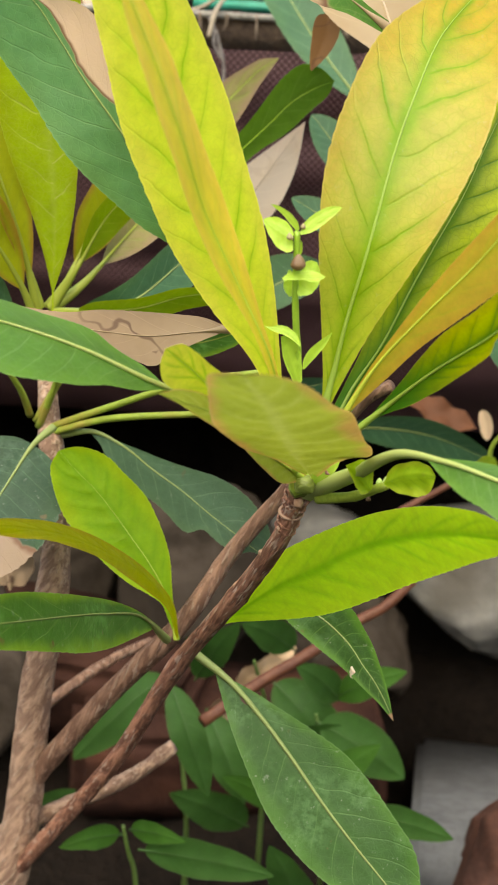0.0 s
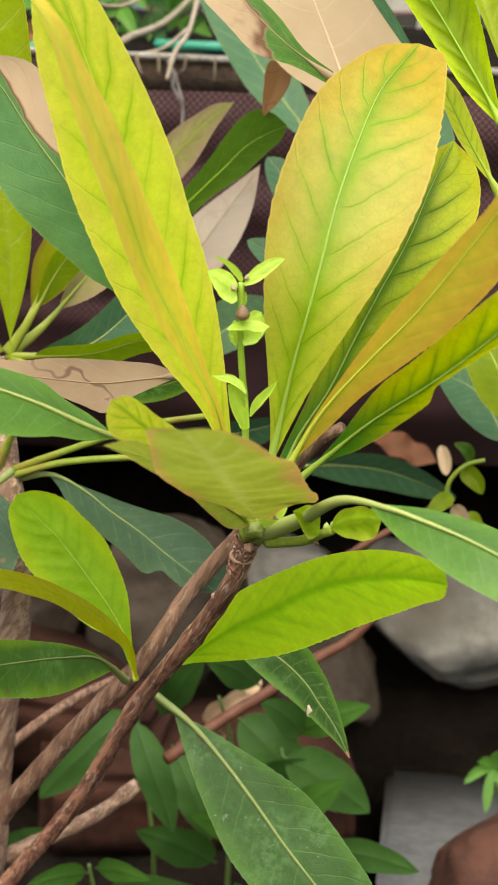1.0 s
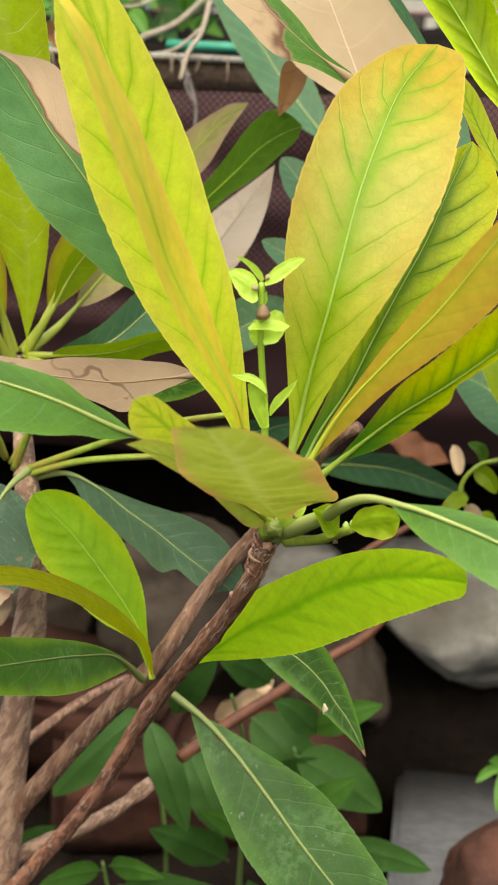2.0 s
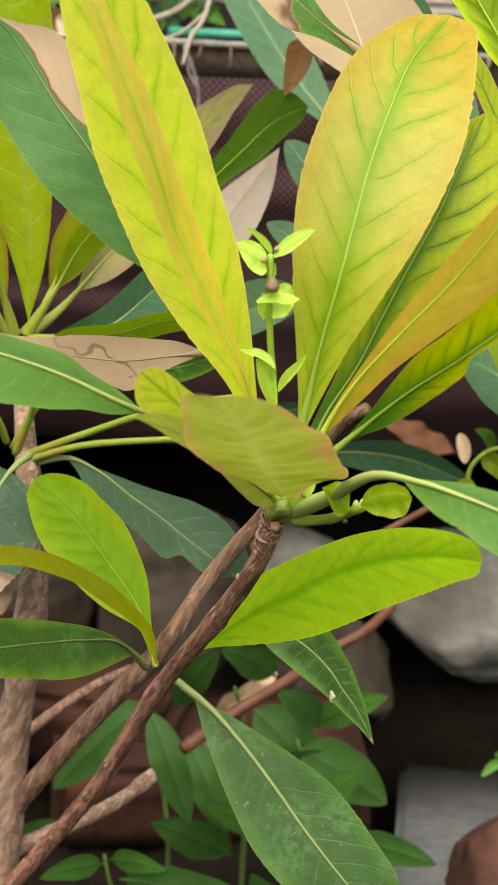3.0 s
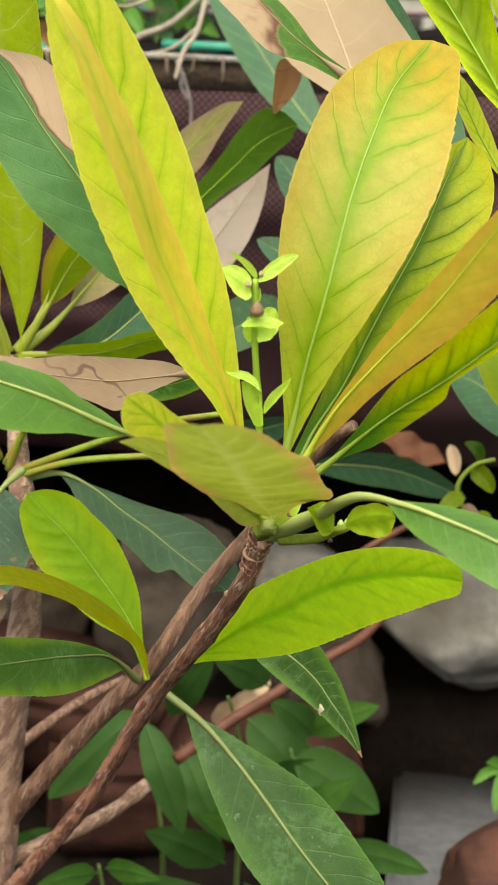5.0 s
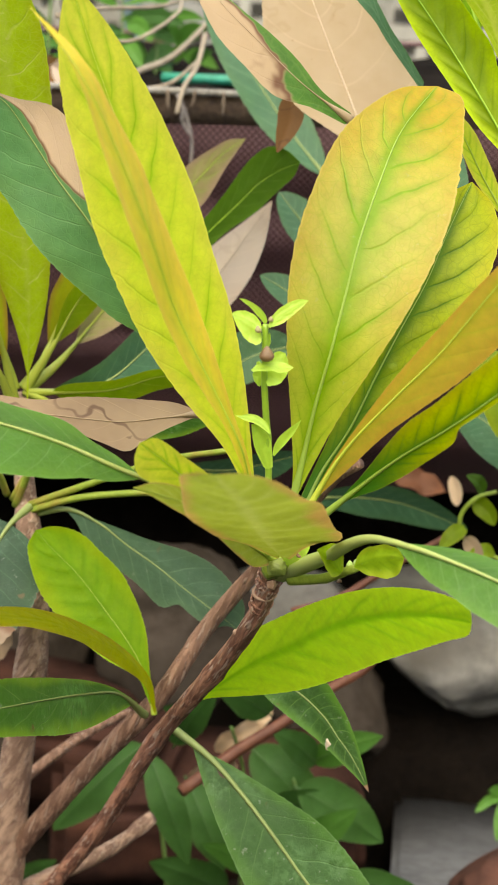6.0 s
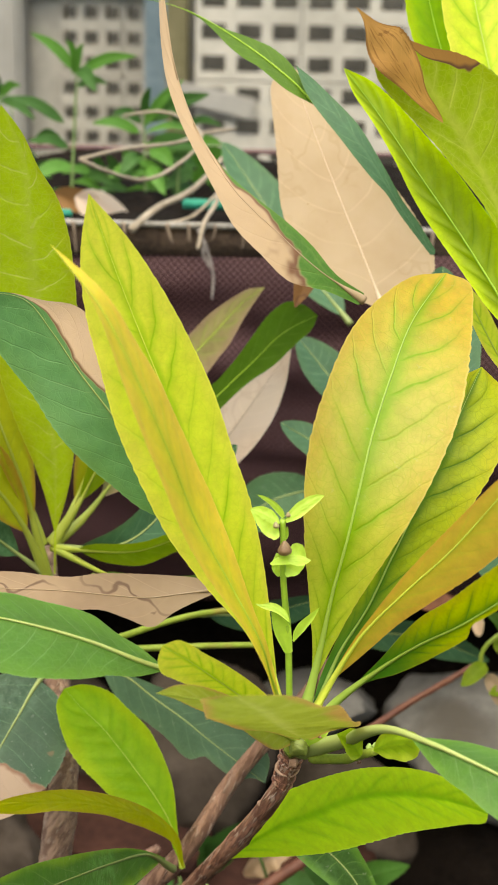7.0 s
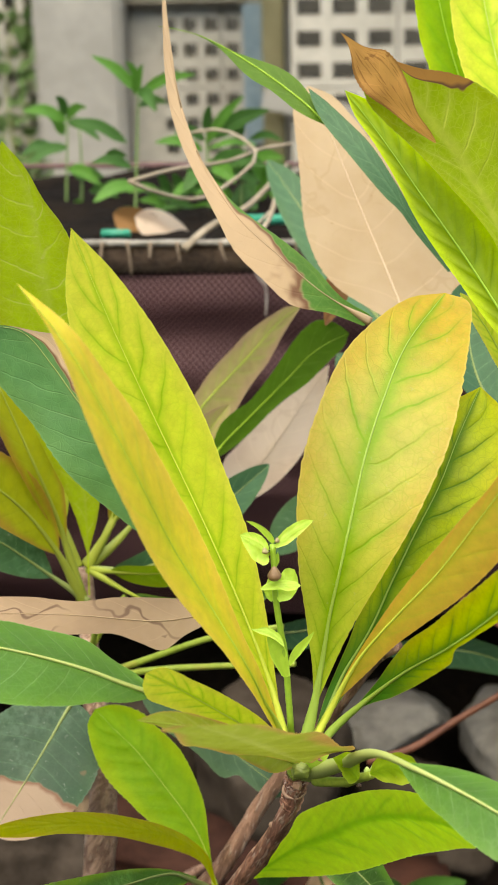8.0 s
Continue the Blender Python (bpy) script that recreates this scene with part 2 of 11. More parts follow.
GLOSSY = leaf_mat("glossy_green_leaf", (0.074, 0.188, 0.028), (0.22, 0.37, 0.15), (0.095, 0.22, 0.03), rough=0.3, glow=0.3, vein_amount=0.4, fine=True, net_amount=0.12)
DARK = leaf_mat("dark_green_leaf", (0.033, 0.102, 0.036), (0.10, 0.21, 0.09), (0.035, 0.1, 0.03), rough=0.44, glow=0.15, vein_amount=0.75, spots=0.5, fine=True, net_amount=0.12)
GREEN_TIP = leaf_mat("green_leaf_brown_tip", (0.036, 0.1, 0.017), (0.16, 0.30, 0.07), (0.10, 0.24, 0.03), rough=0.4, glow=0.25, vein_amount=0.75, spots=0.6, dead=(1.0, 0.0, 0.055, 3.0), dead_color=(0.34, 0.17, 0.11), fine=True, net_amount=0.12)
GREEN_SPOT = leaf_mat("green_leaf_rusty_spot", (0.034, 0.1, 0.018), (0.1, 0.2, 0.06), (0.06, 0.16, 0.02), rough=0.42, glow=0.25, vein_amount=0.75, spots=0.6, dead=(0.12, 0.05, 0.022, 0.16), dead_color=(0.09, 0.04, 0.035), fine=True, net_amount=0.12)
DARK_DRY = leaf_mat("dark_leaf_dry_end", (0.016, 0.052, 0.024), (0.08, 0.16, 0.08), (0.02, 0.062, 0.022), rough=0.5, glow=0.15, vein_amount=0.75, spots=0.5, dead=(1.0, -0.3, 0.4, 1.6), dead_color=(0.25, 0.175, 0.12), fine=True, net_amount=0.12)
GREY_LEAF = leaf_mat("grey_green_leaf", (0.075, 0.145, 0.085), (0.15, 0.25, 0.14), (0.085, 0.16, 0.085), rough=0.5, glow=0.15, vein_amount=0.75, spots=0.3, fine=True, net_amount=0.12)
DARK_PATCH = leaf_mat("dark_green_leaf_with_patch", (0.078, 0.215, 0.072), (0.14, 0.27, 0.10), (0.075, 0.19, 0.05), rough=0.5, glow=0.2, vein_amount=0.55, dead=(0.66, 1.0, 0.3, 0.92), dead_color=(0.47, 0.33, 0.24), fine=True, net_amount=0.12, slant=2.6)
OLIVE = leaf_mat("olive_leaf_underside", (0.20, 0.31, 0.008), (0.32, 0.38, 0.03), (0.24, 0.32, 0.008), rough=0.5, glow=0.5, vein_amount=0.75, fine=True, net_amount=0.12)
BURNT = leaf_mat("leaf_with_scorched_tip", (0.30, 0.42, 0.008), (0.56, 0.58, 0.1), (0.34, 0.44, 0.008), rough=0.5, glow=0.5, vein_amount=0.5, dead=(0.98, 1.0, 0.22, 0.6), dead_color=(0.4, 0.19, 0.05))
PINK = leaf_mat("pinkish_leaf", (0.40, 0.33, 0.14), (0.34, 0.42, 0.08), (0.43, 0.29, 0.18), rough=0.5, glow=0.3, vein_amount=0.6)
BLUE = leaf_mat("blue_green_leaf", (0.042, 0.12, 0.055), (0.13, 0.24, 0.12), (0.05, 0.13, 0.05), rough=0.48, glow=0.2, vein_amount=0.75, fine=True, net_amount=0.12)
WEED = leaf_mat("ground_leaf", (0.042, 0.126, 0.022), (0.05, 0.12, 0.03), (0.043, 0.12, 0.02), rough=0.58, glow=0.25, vein_amount=0.7, fine=True)
WEED_FRESH = leaf_mat("fresh_ground_leaf", (0.064, 0.19, 0.024), (0.10, 0.22, 0.05), (0.06, 0.17, 0.022), rough=0.55, glow=0.3, vein_amount=0.5, fine=True)
PUCKER = leaf_mat("puckered_lime_leaf", (0.30, 0.44, 0.008), (0.20, 0.36, 0.008), (0.60, 0.80, 0.012), rough=0.5, glow=0.55, vein_amount=0.7, edge_from=0.3)
MID_GREEN = leaf_mat("mid_green_leaf", (0.078, 0.178, 0.012), (0.14, 0.25, 0.03), (0.09, 0.20, 0.012), rough=0.45, glow=0.45, vein_amount=0.75, fine=True, net_amount=0.12)
VINE = leaf_mat("vine_leaf", (0.07, 0.13, 0.04), (0.14, 0.24, 0.08), (0.11, 0.19, 0.05), rough=0.5, glow=0.3, vein_amount=0.3)
WEED_LIGHT = leaf_mat("fresh_herb_leaf", (0.09, 0.25, 0.035), (0.16, 0.34, 0.07), (0.10, 0.27, 0.035), rough=0.4, glow=0.35, vein_amount=0.4)
CURL = leaf_mat("half_dried_leaf", (0.055, 0.155, 0.02), (0.16, 0.28, 0.06), (0.07, 0.18, 0.02), rough=0.5, glow=0.3, vein_amount=0.35, dead=(1.0, -1.0, 0.95, 2.58), dead_color=(0.40, 0.28, 0.17))
DRY = dry_mat("dried_leaf_tan", (0.34, 0.235, 0.148), (0.12, 0.065, 0.04), marks=0.85)
CREAM_BIG = dry_mat("broad_dried_leaf", (0.57, 0.42, 0.275), (0.42, 0.27, 0.14), glow=0.35, marks=0.25, veins=7, vein_lift=0.35)
CREAM_PALE = dry_mat("pale_dried_leaf", (0.82, 0.66, 0.53), (0.55, 0.38, 0.26), glow=0.35, marks=0.2)
CREAM = dry_mat("dried_leaf_cream", (0.68, 0.49, 0.32), (0.45, 0.27, 0.14), glow=0.35, marks=0.15)
SCORCH = dry_mat("scorched_tip", (0.62, 0.32, 0.085), (0.22, 0.085, 0.02), glow=0.4, marks=0.4, rim=0.65)
LEFTY = leaf_mat("yellow_olive_leaf", (0.45, 0.59, 0.018), (0.64, 0.66, 0.16), (0.42, 0.5, 0.016), rough=0.45, glow=0.5, vein_amount=0.7, fine=True, veins=13, slant=0.7)
WEED_STEM = plain_mat("weed_stem", (0.08, 0.15, 0.03), (0.12, 0.19, 0.05), 90, 0.5, 0.2)
BROWN_RED = dry_mat("dead_leaf_red_brown", (0.14, 0.045, 0.014), (0.06, 0.024, 0.012))
FLAP = dry_mat("scorched_flap", (0.22, 0.10, 0.03), (0.10, 0.04, 0.015))
BROWN = dry_mat("dried_leaf_brown", (0.34, 0.17, 0.06), (0.14, 0.06, 0.02))
RIB_PALE = rib_mat("midrib_pale", (0.46, 0.54, 0.19), (0.42, 0.50, 0.17))
RIB_LIME = rib_mat("midrib_lime", (0.52, 0.64, 0.10), (0.46, 0.60, 0.08))
RIB_MUTE = rib_mat("midrib_muted", (0.34, 0.40, 0.14), (0.28, 0.36, 0.12))
RIB_SOFT = rib_mat("midrib_soft_lime", (0.74, 0.80, 0.13), (0.68, 0.78, 0.11))
RIB_LIMEGREEN = rib_mat("midrib_lime_green", (0.36, 0.58, 0.05), (0.32, 0.54, 0.04))
RIB_LEAFY = rib_mat("midrib_leaf_green", (0.38, 0.53, 0.11), (0.33, 0.48, 0.085))
RIB_WEED = rib_mat("midrib_weed", (0.07, 0.15, 0.04), (0.05, 0.12, 0.03))
RIB_CREAM = rib_mat("midrib_cream", (0.80, 0.64, 0.47), (0.74, 0.58, 0.42))
RIB_OLIVE = rib_mat("midrib_olive", (0.44, 0.50, 0.08), (0.38, 0.44, 0.07))
RUSTY = leaf_mat("rusty_olive_leaf", (0.42, 0.44, 0.017), (0.34, 0.40, 0.02), (0.44, 0.26, 0.035), rough=0.5, glow=0.45, vein_amount=0.4, edge_from=0.5)
RIB_DRY = rib_mat("midrib_dry", (0.46, 0.33, 0.21), (0.38, 0.27, 0.17))
SPROUT = leaf_mat("sprout_leaf", (0.43, 0.63, 0.08), (0.34, 0.60, 0.05), (0.52, 0.74, 0.12), rough=0.3, glow=0.4, vein_amount=0.3, relief=0.2, veins=5)
SIDE_LEAF = leaf_mat("side_shoot_leaf", (0.30, 0.47, 0.02), (0.20, 0.37, 0.015), (0.40, 0.50, 0.03), rough=0.4, glow=0.4, vein_amount=0.5, spots=0.2, net_amount=0.15, veins=6, relief=0.15)
SHOOT = plain_mat("green_shoot", (0.30, 0.48, 0.05), (0.24, 0.40, 0.05), 120, 0.4, 0.2)


def bark_mat(name, dark, mid, pale, along, scale=150):
    """Bark: streaks that follow the stem, with pale flecks."""
    m, nt, bs, out = mat_new(name)
    pos = place_vec(nt)
    mp = node(nt, "ShaderNodeMapping", pos)
    mp.vector_type = "TEXTURE"
    mp.inputs["Rotation"].default_value = Vector(along).to_track_quat("Z", "X").to_euler()
    mp.inputs["Scale"].default_value = (1.0, 1.0, 8.0)
    n1, n2 = noise_tex(nt, mp.outputs[0], scale * 3.2, 4, 0.65), noise_tex(nt, pos, scale * 0.35, 3)
    col = blend(nt, step(nt, n1, 0.44, 0.60), dark, mid)
    col = blend(nt, calc(nt, "MULTIPLY", step(nt, n2, 0.45, 0.7), 0.5), col, mid)
    spots = step(nt, noise_tex(nt, mp.outputs[0], scale * 5.5, 2, 0.5), 0.57, 0.66)
    col = blend(nt, calc(nt, "MULTIPLY", spots, 0.6), col, pale)
    nt.links.new(col, bs.inputs["Base Color"])
    bs.inputs["Roughness"].default_value = 0.8
    bump(nt, bs, calc(nt, "MULTIPLY_ADD", spots, 0.5, n1), 0.8, 0.0025)
    return m


BARK = bark_mat("bark_brown", (0.15, 0.058, 0.036), (0.42, 0.195, 0.125), (0.62, 0.45, 0.36), (-0.31, 0.52, -0.80))
STALK = plain_mat("stalk_olive", (0.13, 0.17, 0.03), (0.20, 0.25, 0.05), 80, 0.5, 0.2)
BARK_GREY = bark_mat("bark_grey_brown", (0.24, 0.138, 0.098), (0.49, 0.315, 0.223), (0.60, 0.44, 0.34), (-0.51, 0.21, -0.83), 110)
BARK_MID = bark_mat("bark_warm_brown", (0.15, 0.073, 0.047), (0.34, 0.19, 0.128), (0.50, 0.35, 0.27), (-0.31, 0.12, -0.94), 120)
STALK_FRESH = plain_mat("stalk_fresh", (0.22, 0.30, 0.035), (0.33, 0.42, 0.06), 110, 0.5, 0.3, third=(0.34, 0.28, 0.06))
SCAR = plain_mat("leaf_scar", (0.34, 0.19, 0.12), (0.46, 0.30, 0.22), 200, 0.85, 0.8)
BARK_RED = plain_mat("bark_red", (0.10, 0.030, 0.015), (0.18, 0.065, 0.034), 90, 0.6, 0.6)


# ---- mesh helpers ----
def part(name, bm, material, parent=None, label="", smooth=True):
    me = bpy.data.meshes.new(name)
    bm.to_mesh(me)
    bm.free()
    for p in me.polygons:
        p.use_smooth = smooth
    me.materials.append(material)
    ob = new(name, me)
    if parent:
        ob.parent = parent
    if label:
        tagged(ob, label)
    return ob


def curve_through(pts, n):
    """n + 1 points and tangents of a smooth curve through the given points."""
    pts = [Vector(p) for p in pts]
    ext = [2 * pts[0] - pts[1]] + pts + [2 * pts[-1] - pts[-2]]
    seg = len(pts) - 1
    out = []
    for i in range(n + 1):
        x = i / n * seg
        k = min(int(x), seg - 1)
        t = x - k
        a, b, c, d = ext[k:k + 4]
        p = 0.5 * (2 * b + (c - a) * t + (2 * a - 5 * b + 4 * c - d) * t * t + (3 * b - a - 3 * c + d) * t ** 3)
        q = 0.5 * ((c - a) + 2 * (2 * a - 5 * b + 4 * c - d) * t + 3 * (3 * b - a - 3 * c + d) * t * t)
        out.append((p, q.normalized()))
    return out


def even_curve(pts, n):
    """The same curve in n steps of equal length."""
    fine = curve_through(pts, n * 8)
    run = [0.0]
    for (p, _), (q, _) in zip(fine, fine[1:]):
        run.append(run[-1] + (q - p).length)
    out, k = [], 0
    for i in range(n + 1):
        want = run[-1] * i / n
        while k < len(run) - 2 and run[k + 1] < want:
            k += 1
        f = (want - run[k]) / max(run[k + 1] - run[k], 1e-9)
        out.append((fine[k][0].lerp(fine[k + 1][0], f), fine[k][1].lerp(fine[k + 1][1], f).normalized()))
    return out


def tube_mesh(pts, r0, r1, n=16, sides=8, rough=0.0, knots=(), seed=0, swell=(0.0, 1.0)):
    """A tapering round rod along a curve, with swellings at knots (place along it, size)."""
    bm = bmesh.new()
    rows = []
    up = Vector((0.3, 0.2, 0.93))
    for i, (p, t) in enumerate(curve_through(pts, n)):
        x = i / n
        s = t.cross(up).normalized()
        w = s.cross(t)
        r = r0 + (r1 - r0) * x
        r *= 1 + swell[0] * math.exp(-(x / swell[1]) ** 2)
        for at, size in knots:
            r *= 1 + size * math.exp(-((x - at) * n * 0.6) ** 2)
        ring = []
        for k in range(sides):
            a = 2 * math.pi * k / sides
            d = math.cos(a) * s + math.sin(a) * w
            rr = r * (1 + rough * noise.noise(p * 160 + d * 1.5 + Vector((seed, 0, 0))))
            ring.append(bm.verts.new(p + d * rr))
        rows.append(ring)
    for a, b in zip(rows, rows[1:]):
        for k in range(sides):
            bm.faces.new((a[k], a[(k + 1) % sides], b[(k + 1) % sides], b[k]))
    bm.faces.new(rows[0][::-1])
    bm.faces.new(rows[-1])
    return bm


def blade_width(x, a, b):
    """Half width of a blade at x from its foot (0) to its tip (1), at most 1."""
    top = a / (a + b)
    return (max(x, 0) ** a) * (max(1 - x, 0) ** b) / (top ** a * (1 - top) ** b)


def leaf(pts, width, side, mat, parent, rib=None, label="", name="leaf", stalk=0.12, a=0.9, b=0.6, fold=0.25, wave=0.03, teeth=0.02, bend=0.0,
         rib_size=0.0008, foot=0.0019, n=88, m=4, seed=0):
    """A leaf along a curve from its foot to its tip. side points to its right half; fold lifts both halves, bend rolls the margins back;
    stalk is the share of the curve that is bare stalk."""
    side = Vector(side)
    rows_c = even_curve(pts, n)
    bm = bmesh.new()
    uvl = bm.loops.layers.uv.new("UVMap")
    rows, coords = [], {}
    for i, (p, t) in enumerate(rows_c):
        x = i / n
        s = (side - side.dot(t) * t).normalized()
        up = s.cross(t)
        y = (x - stalk) / (1 - stalk)
        saw = 1 + teeth * 1.6 * (((y * 22 + seed * 0.37) % 1.0) - 0.5) * (0.5 + noise.noise(p * 90) ** 2 * 3)
        ww = max(width / 2 * blade_width(max(y, 0), a, b) * saw, 0.0004)
        row = []
        for k in range(-m, m + 1):
            v = k / m
            r = abs(v)
            lift = math.sin(fold) * r - bend * r * r
            lift += wave * r * math.sin(y * 17 + (2.0 if k < 0 else 0) + seed) + 0.6 * wave * r * noise.noise(p * 60 + Vector((seed, v, 0)))
            vert = bm.verts.new(p + s * (v * ww * math.cos(fold)) + up * (lift * ww))
            coords[vert] = (x if y < 0 else 0.0 + max(y, 0), 0.5 + v / 2)
            row.append(vert)
        rows.append(row)
    for r0, r1 in zip(rows, rows[1:]):
        for k in range(2 * m):
            f = bm.faces.new((r0[k], r0[k + 1], r1[k + 1], r1[k]))
            for loop in f.loops:
                loop[uvl].uv = coords[loop.vert]
    ob = part(name, bm, mat, parent, label)
    ridge = [p + (side - side.dot(t) * t).normalized().cross(t) * rib_size * 0.25 for p, t in rows_c[:-1]]
    if rib:
        part("midrib", tube_mesh(ridge, rib_size * 0.75, rib_size * 0.08, len(ridge) - 1, 6, swell=(foot / rib_size / 0.75 - 1, stalk + 0.05)), rib, ob)
    return ob


def spline_at(curve, x):
    """The point at share x of a list of evenly spaced points."""
    k = min(int(x * (len(curve) - 1)), len(curve) - 2)
    return curve[k][0].lerp(curve[k + 1][0], x * (len(curve) - 1) - k)


def blade(mid, left, right, mat, parent, rib=None, label="", name="leaf", stalk=0.1, belly=0.12, wave=0.015, teeth=0.010, rib_size=0.0008, foot=0.0019, n=136, m=6, seed=0, quilt=0.0, veins=11):
    """A leaf spread between three curves from its foot to its tip: the midrib and the two margins, which leave the midrib at share stalk.
    belly: how far each half bulges between midrib and margin; wave: ripples of the margin; teeth: its fine saw; quilt: how far the fields between its side veins bulge."""
    mid_c, left_c, right_c = even_curve(mid, n), even_curve(left, n), even_curve(right, n)
    bm = bmesh.new()
    uvl = bm.loops.layers.uv.new("UVMap")
    rows, coords = [], {}
    for i, (p, t) in enumerate(mid_c):
        y = (i / n - stalk) / (1 - stalk)
        row = []
        for k in range(-m, m + 1):
            v = k / m
            r = abs(v)
            if y <= 0:
                q = p + (spline_at(right_c, 0.0) - spline_at(left_c, 0.0)).normalized() * v * 0.0004
            else:
                edge = spline_at(left_c if k < 0 else right_c, y)
                off = edge - p
                reach = off.length
                saw = 1 + teeth * r ** 4 * 2.2 * (((y * 34 + seed * 0.37 + (0.5 if k < 0 else 0)) % 1.0) - 0.5) * (0.4 + abs(noise.noise(edge * 70)) * 2)
                nrm = t.cross(off).normalized() * (1 if k > 0 else -1)
                lift = belly * 4 * r * (1 - r) * 0.25 + wave * r * (math.sin(y * 21 + (2.0 if k < 0 else 0) + seed) + 0.9 * noise.noise(p * 70 + Vector((seed, v, 0))))
                field = abs(math.sin(math.pi * (y * veins - 1.5 * r ** 1.25 + (0.23 if k > 0 else -0.23))))
                lift += quilt * (1 - r ** 4) * min(1.0, 5 * r) * field ** 0.7
                q = p + off * (r * saw) + nrm * (lift * min(reach, 0.016))
            vert = bm.verts.new(q)
            coords[vert] = (max(y, 0), 0.5 + v / 2)
            row.append(vert)
        rows.append(row)
    for r0, r1 in zip(rows, rows[1:]):
        for k in range(2 * m):
            f = bm.faces.new((r0[k], r0[k + 1], r1[k + 1], r1[k]))
            for loop in f.loops:
                loop[uvl].uv = coords[loop.vert]
    ob = part(name, bm, mat, parent, label)
    if rib:
        ridge = []
        for i, (p, t) in enumerate(mid_c[:-1]):
            s = spline_at(right_c, max(0.15, i / n)) - spline_at(left_c, max(0.15, i / n))
            ridge.append(p + s.cross(t).normalized() * rib_size * 0.2)
        part("midrib", tube_mesh(ridge, rib_size * 0.75, rib_size * 0.08, len(ridge) - 1, 6, swell=(foot / rib_size / 0.75 - 1, stalk + 0.05)), rib, ob)
    return ob


def empty(name, label, category, group="", kind="", at=(0, 0, 0)):
    ob = new(name)
    ob.empty_display_size = 0.02
    return tagged(ob, label, category, group, kind)


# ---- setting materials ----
# soil far darker than real: shade among the stones is put into its colour
SOIL_SHADED = plain_mat("soil", (0.0055, 0.004, 0.0032), (0.015, 0.0105, 0.008), 25, 0.95, 1.0, 0.01, third=(0.013, 0.009, 0.007), spec=0.08)
STONE = plain_mat("grey_stone", (0.11, 0.107, 0.10), (0.20, 0.19, 0.175), 14, 0.85, 0.7, 0.005, third=(0.085, 0.076, 0.064), spec=0.08)
# tan stone with the shade under the bag mixed into its colour
STONE_TAN_SHADED = plain_mat("tan_stone_shaded", (0.030, 0.023, 0.018), (0.062, 0.049, 0.040), 14, 0.9, 0.6, 0.004, spec=0.08)
CONCRETE = plain_mat("concrete", (0.095, 0.097, 0.104), (0.15, 0.153, 0.163), 20, 0.9, 0.4, 0.002, spec=0.08)
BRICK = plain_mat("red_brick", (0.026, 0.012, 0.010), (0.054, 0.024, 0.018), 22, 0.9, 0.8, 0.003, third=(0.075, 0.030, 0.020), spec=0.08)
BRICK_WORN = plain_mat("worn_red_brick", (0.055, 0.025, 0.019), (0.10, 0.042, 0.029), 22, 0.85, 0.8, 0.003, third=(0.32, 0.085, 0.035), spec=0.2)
WALL = plain_mat("painted_wall", (0.26, 0.25, 0.23), (0.35, 0.335, 0.31), 4, 0.9, 0.3, 0.004, third=(0.28, 0.265, 0.235))
BLOCK = plain_mat("breeze_block", (0.35, 0.33, 0.285), (0.47, 0.44, 0.385), 6, 0.9, 0.3, 0.004)
TEAL = plain_mat("teal_plastic", (0.01, 0.20, 0.13), (0.02, 0.28, 0.19), 30, 0.5, 0.3)
TWIG = plain_mat("dry_twig", (0.22, 0.175, 0.125), (0.36, 0.30, 0.23), 80, 0.8, 0.5)
RIM = plain_mat("pale_rim", (0.13, 0.12, 0.105), (0.30, 0.28, 0.25), 60, 0.8, 0.5)


def fabric_mat():
    m, nt, bs, out = mat_new("maroon_fabric")
    pos = place_vec(nt)
    uv = nt.nodes.new("ShaderNodeUVMap").outputs[0]
    mp = node(nt, "ShaderNodeMapping", uv)
    mp.inputs["Scale"].default_value = (330, 330, 1)
    mp.inputs["Rotation"].default_value = (0, 0, radians(45))
    s = node(nt, "ShaderNodeSeparateXYZ", mp.outputs[0])
    fx = calc(nt, "ABSOLUTE", calc(nt, "MULTIPLY_ADD", calc(nt, "FRACT", s.outputs[0]), 2.0, -1.0))
    fy = calc(nt, "ABSOLUTE", calc(nt, "MULTIPLY_ADD", calc(nt, "FRACT", s.outputs[1]), 2.0, -1.0))
    dot = calc(nt, "MULTIPLY", step(nt, fx, 0.35, 0.8), step(nt, fy, 0.35, 0.8))
    n1 = noise_tex(nt, pos, 18, 4)
    col = blend(nt, n1, (0.020, 0.0068, 0.0085), (0.042, 0.015, 0.018))
    col = blend(nt, calc(nt, "MULTIPLY", dot, 0.85), col, (0.155, 0.085, 0.09))
    nt.links.new(col, bs.inputs["Base Color"])
    bs.inputs["Roughness"].default_value = 0.75
    bs.inputs["Specular IOR Level"].default_value = 0.25
    bump(nt, bs, calc(nt, "MULTIPLY_ADD", dot, 0.5, n1), 0.5, 0.002)
    return m


FABRIC = fabric_mat()


def box_mesh(lo, hi, bevel=0.0):
    bm = bmesh.new()
    bmesh.ops.create_cube(bm, size=1)
    for v in bm.verts:
        v.co = Vector([l + (c + 0.5) * (h - l) for l, h, c in zip(lo, hi, v.co)])
    if bevel:
        bmesh.ops.bevel(bm, geom=list(bm.edges), offset=bevel, segments=2, affect="EDGES")
    return bm


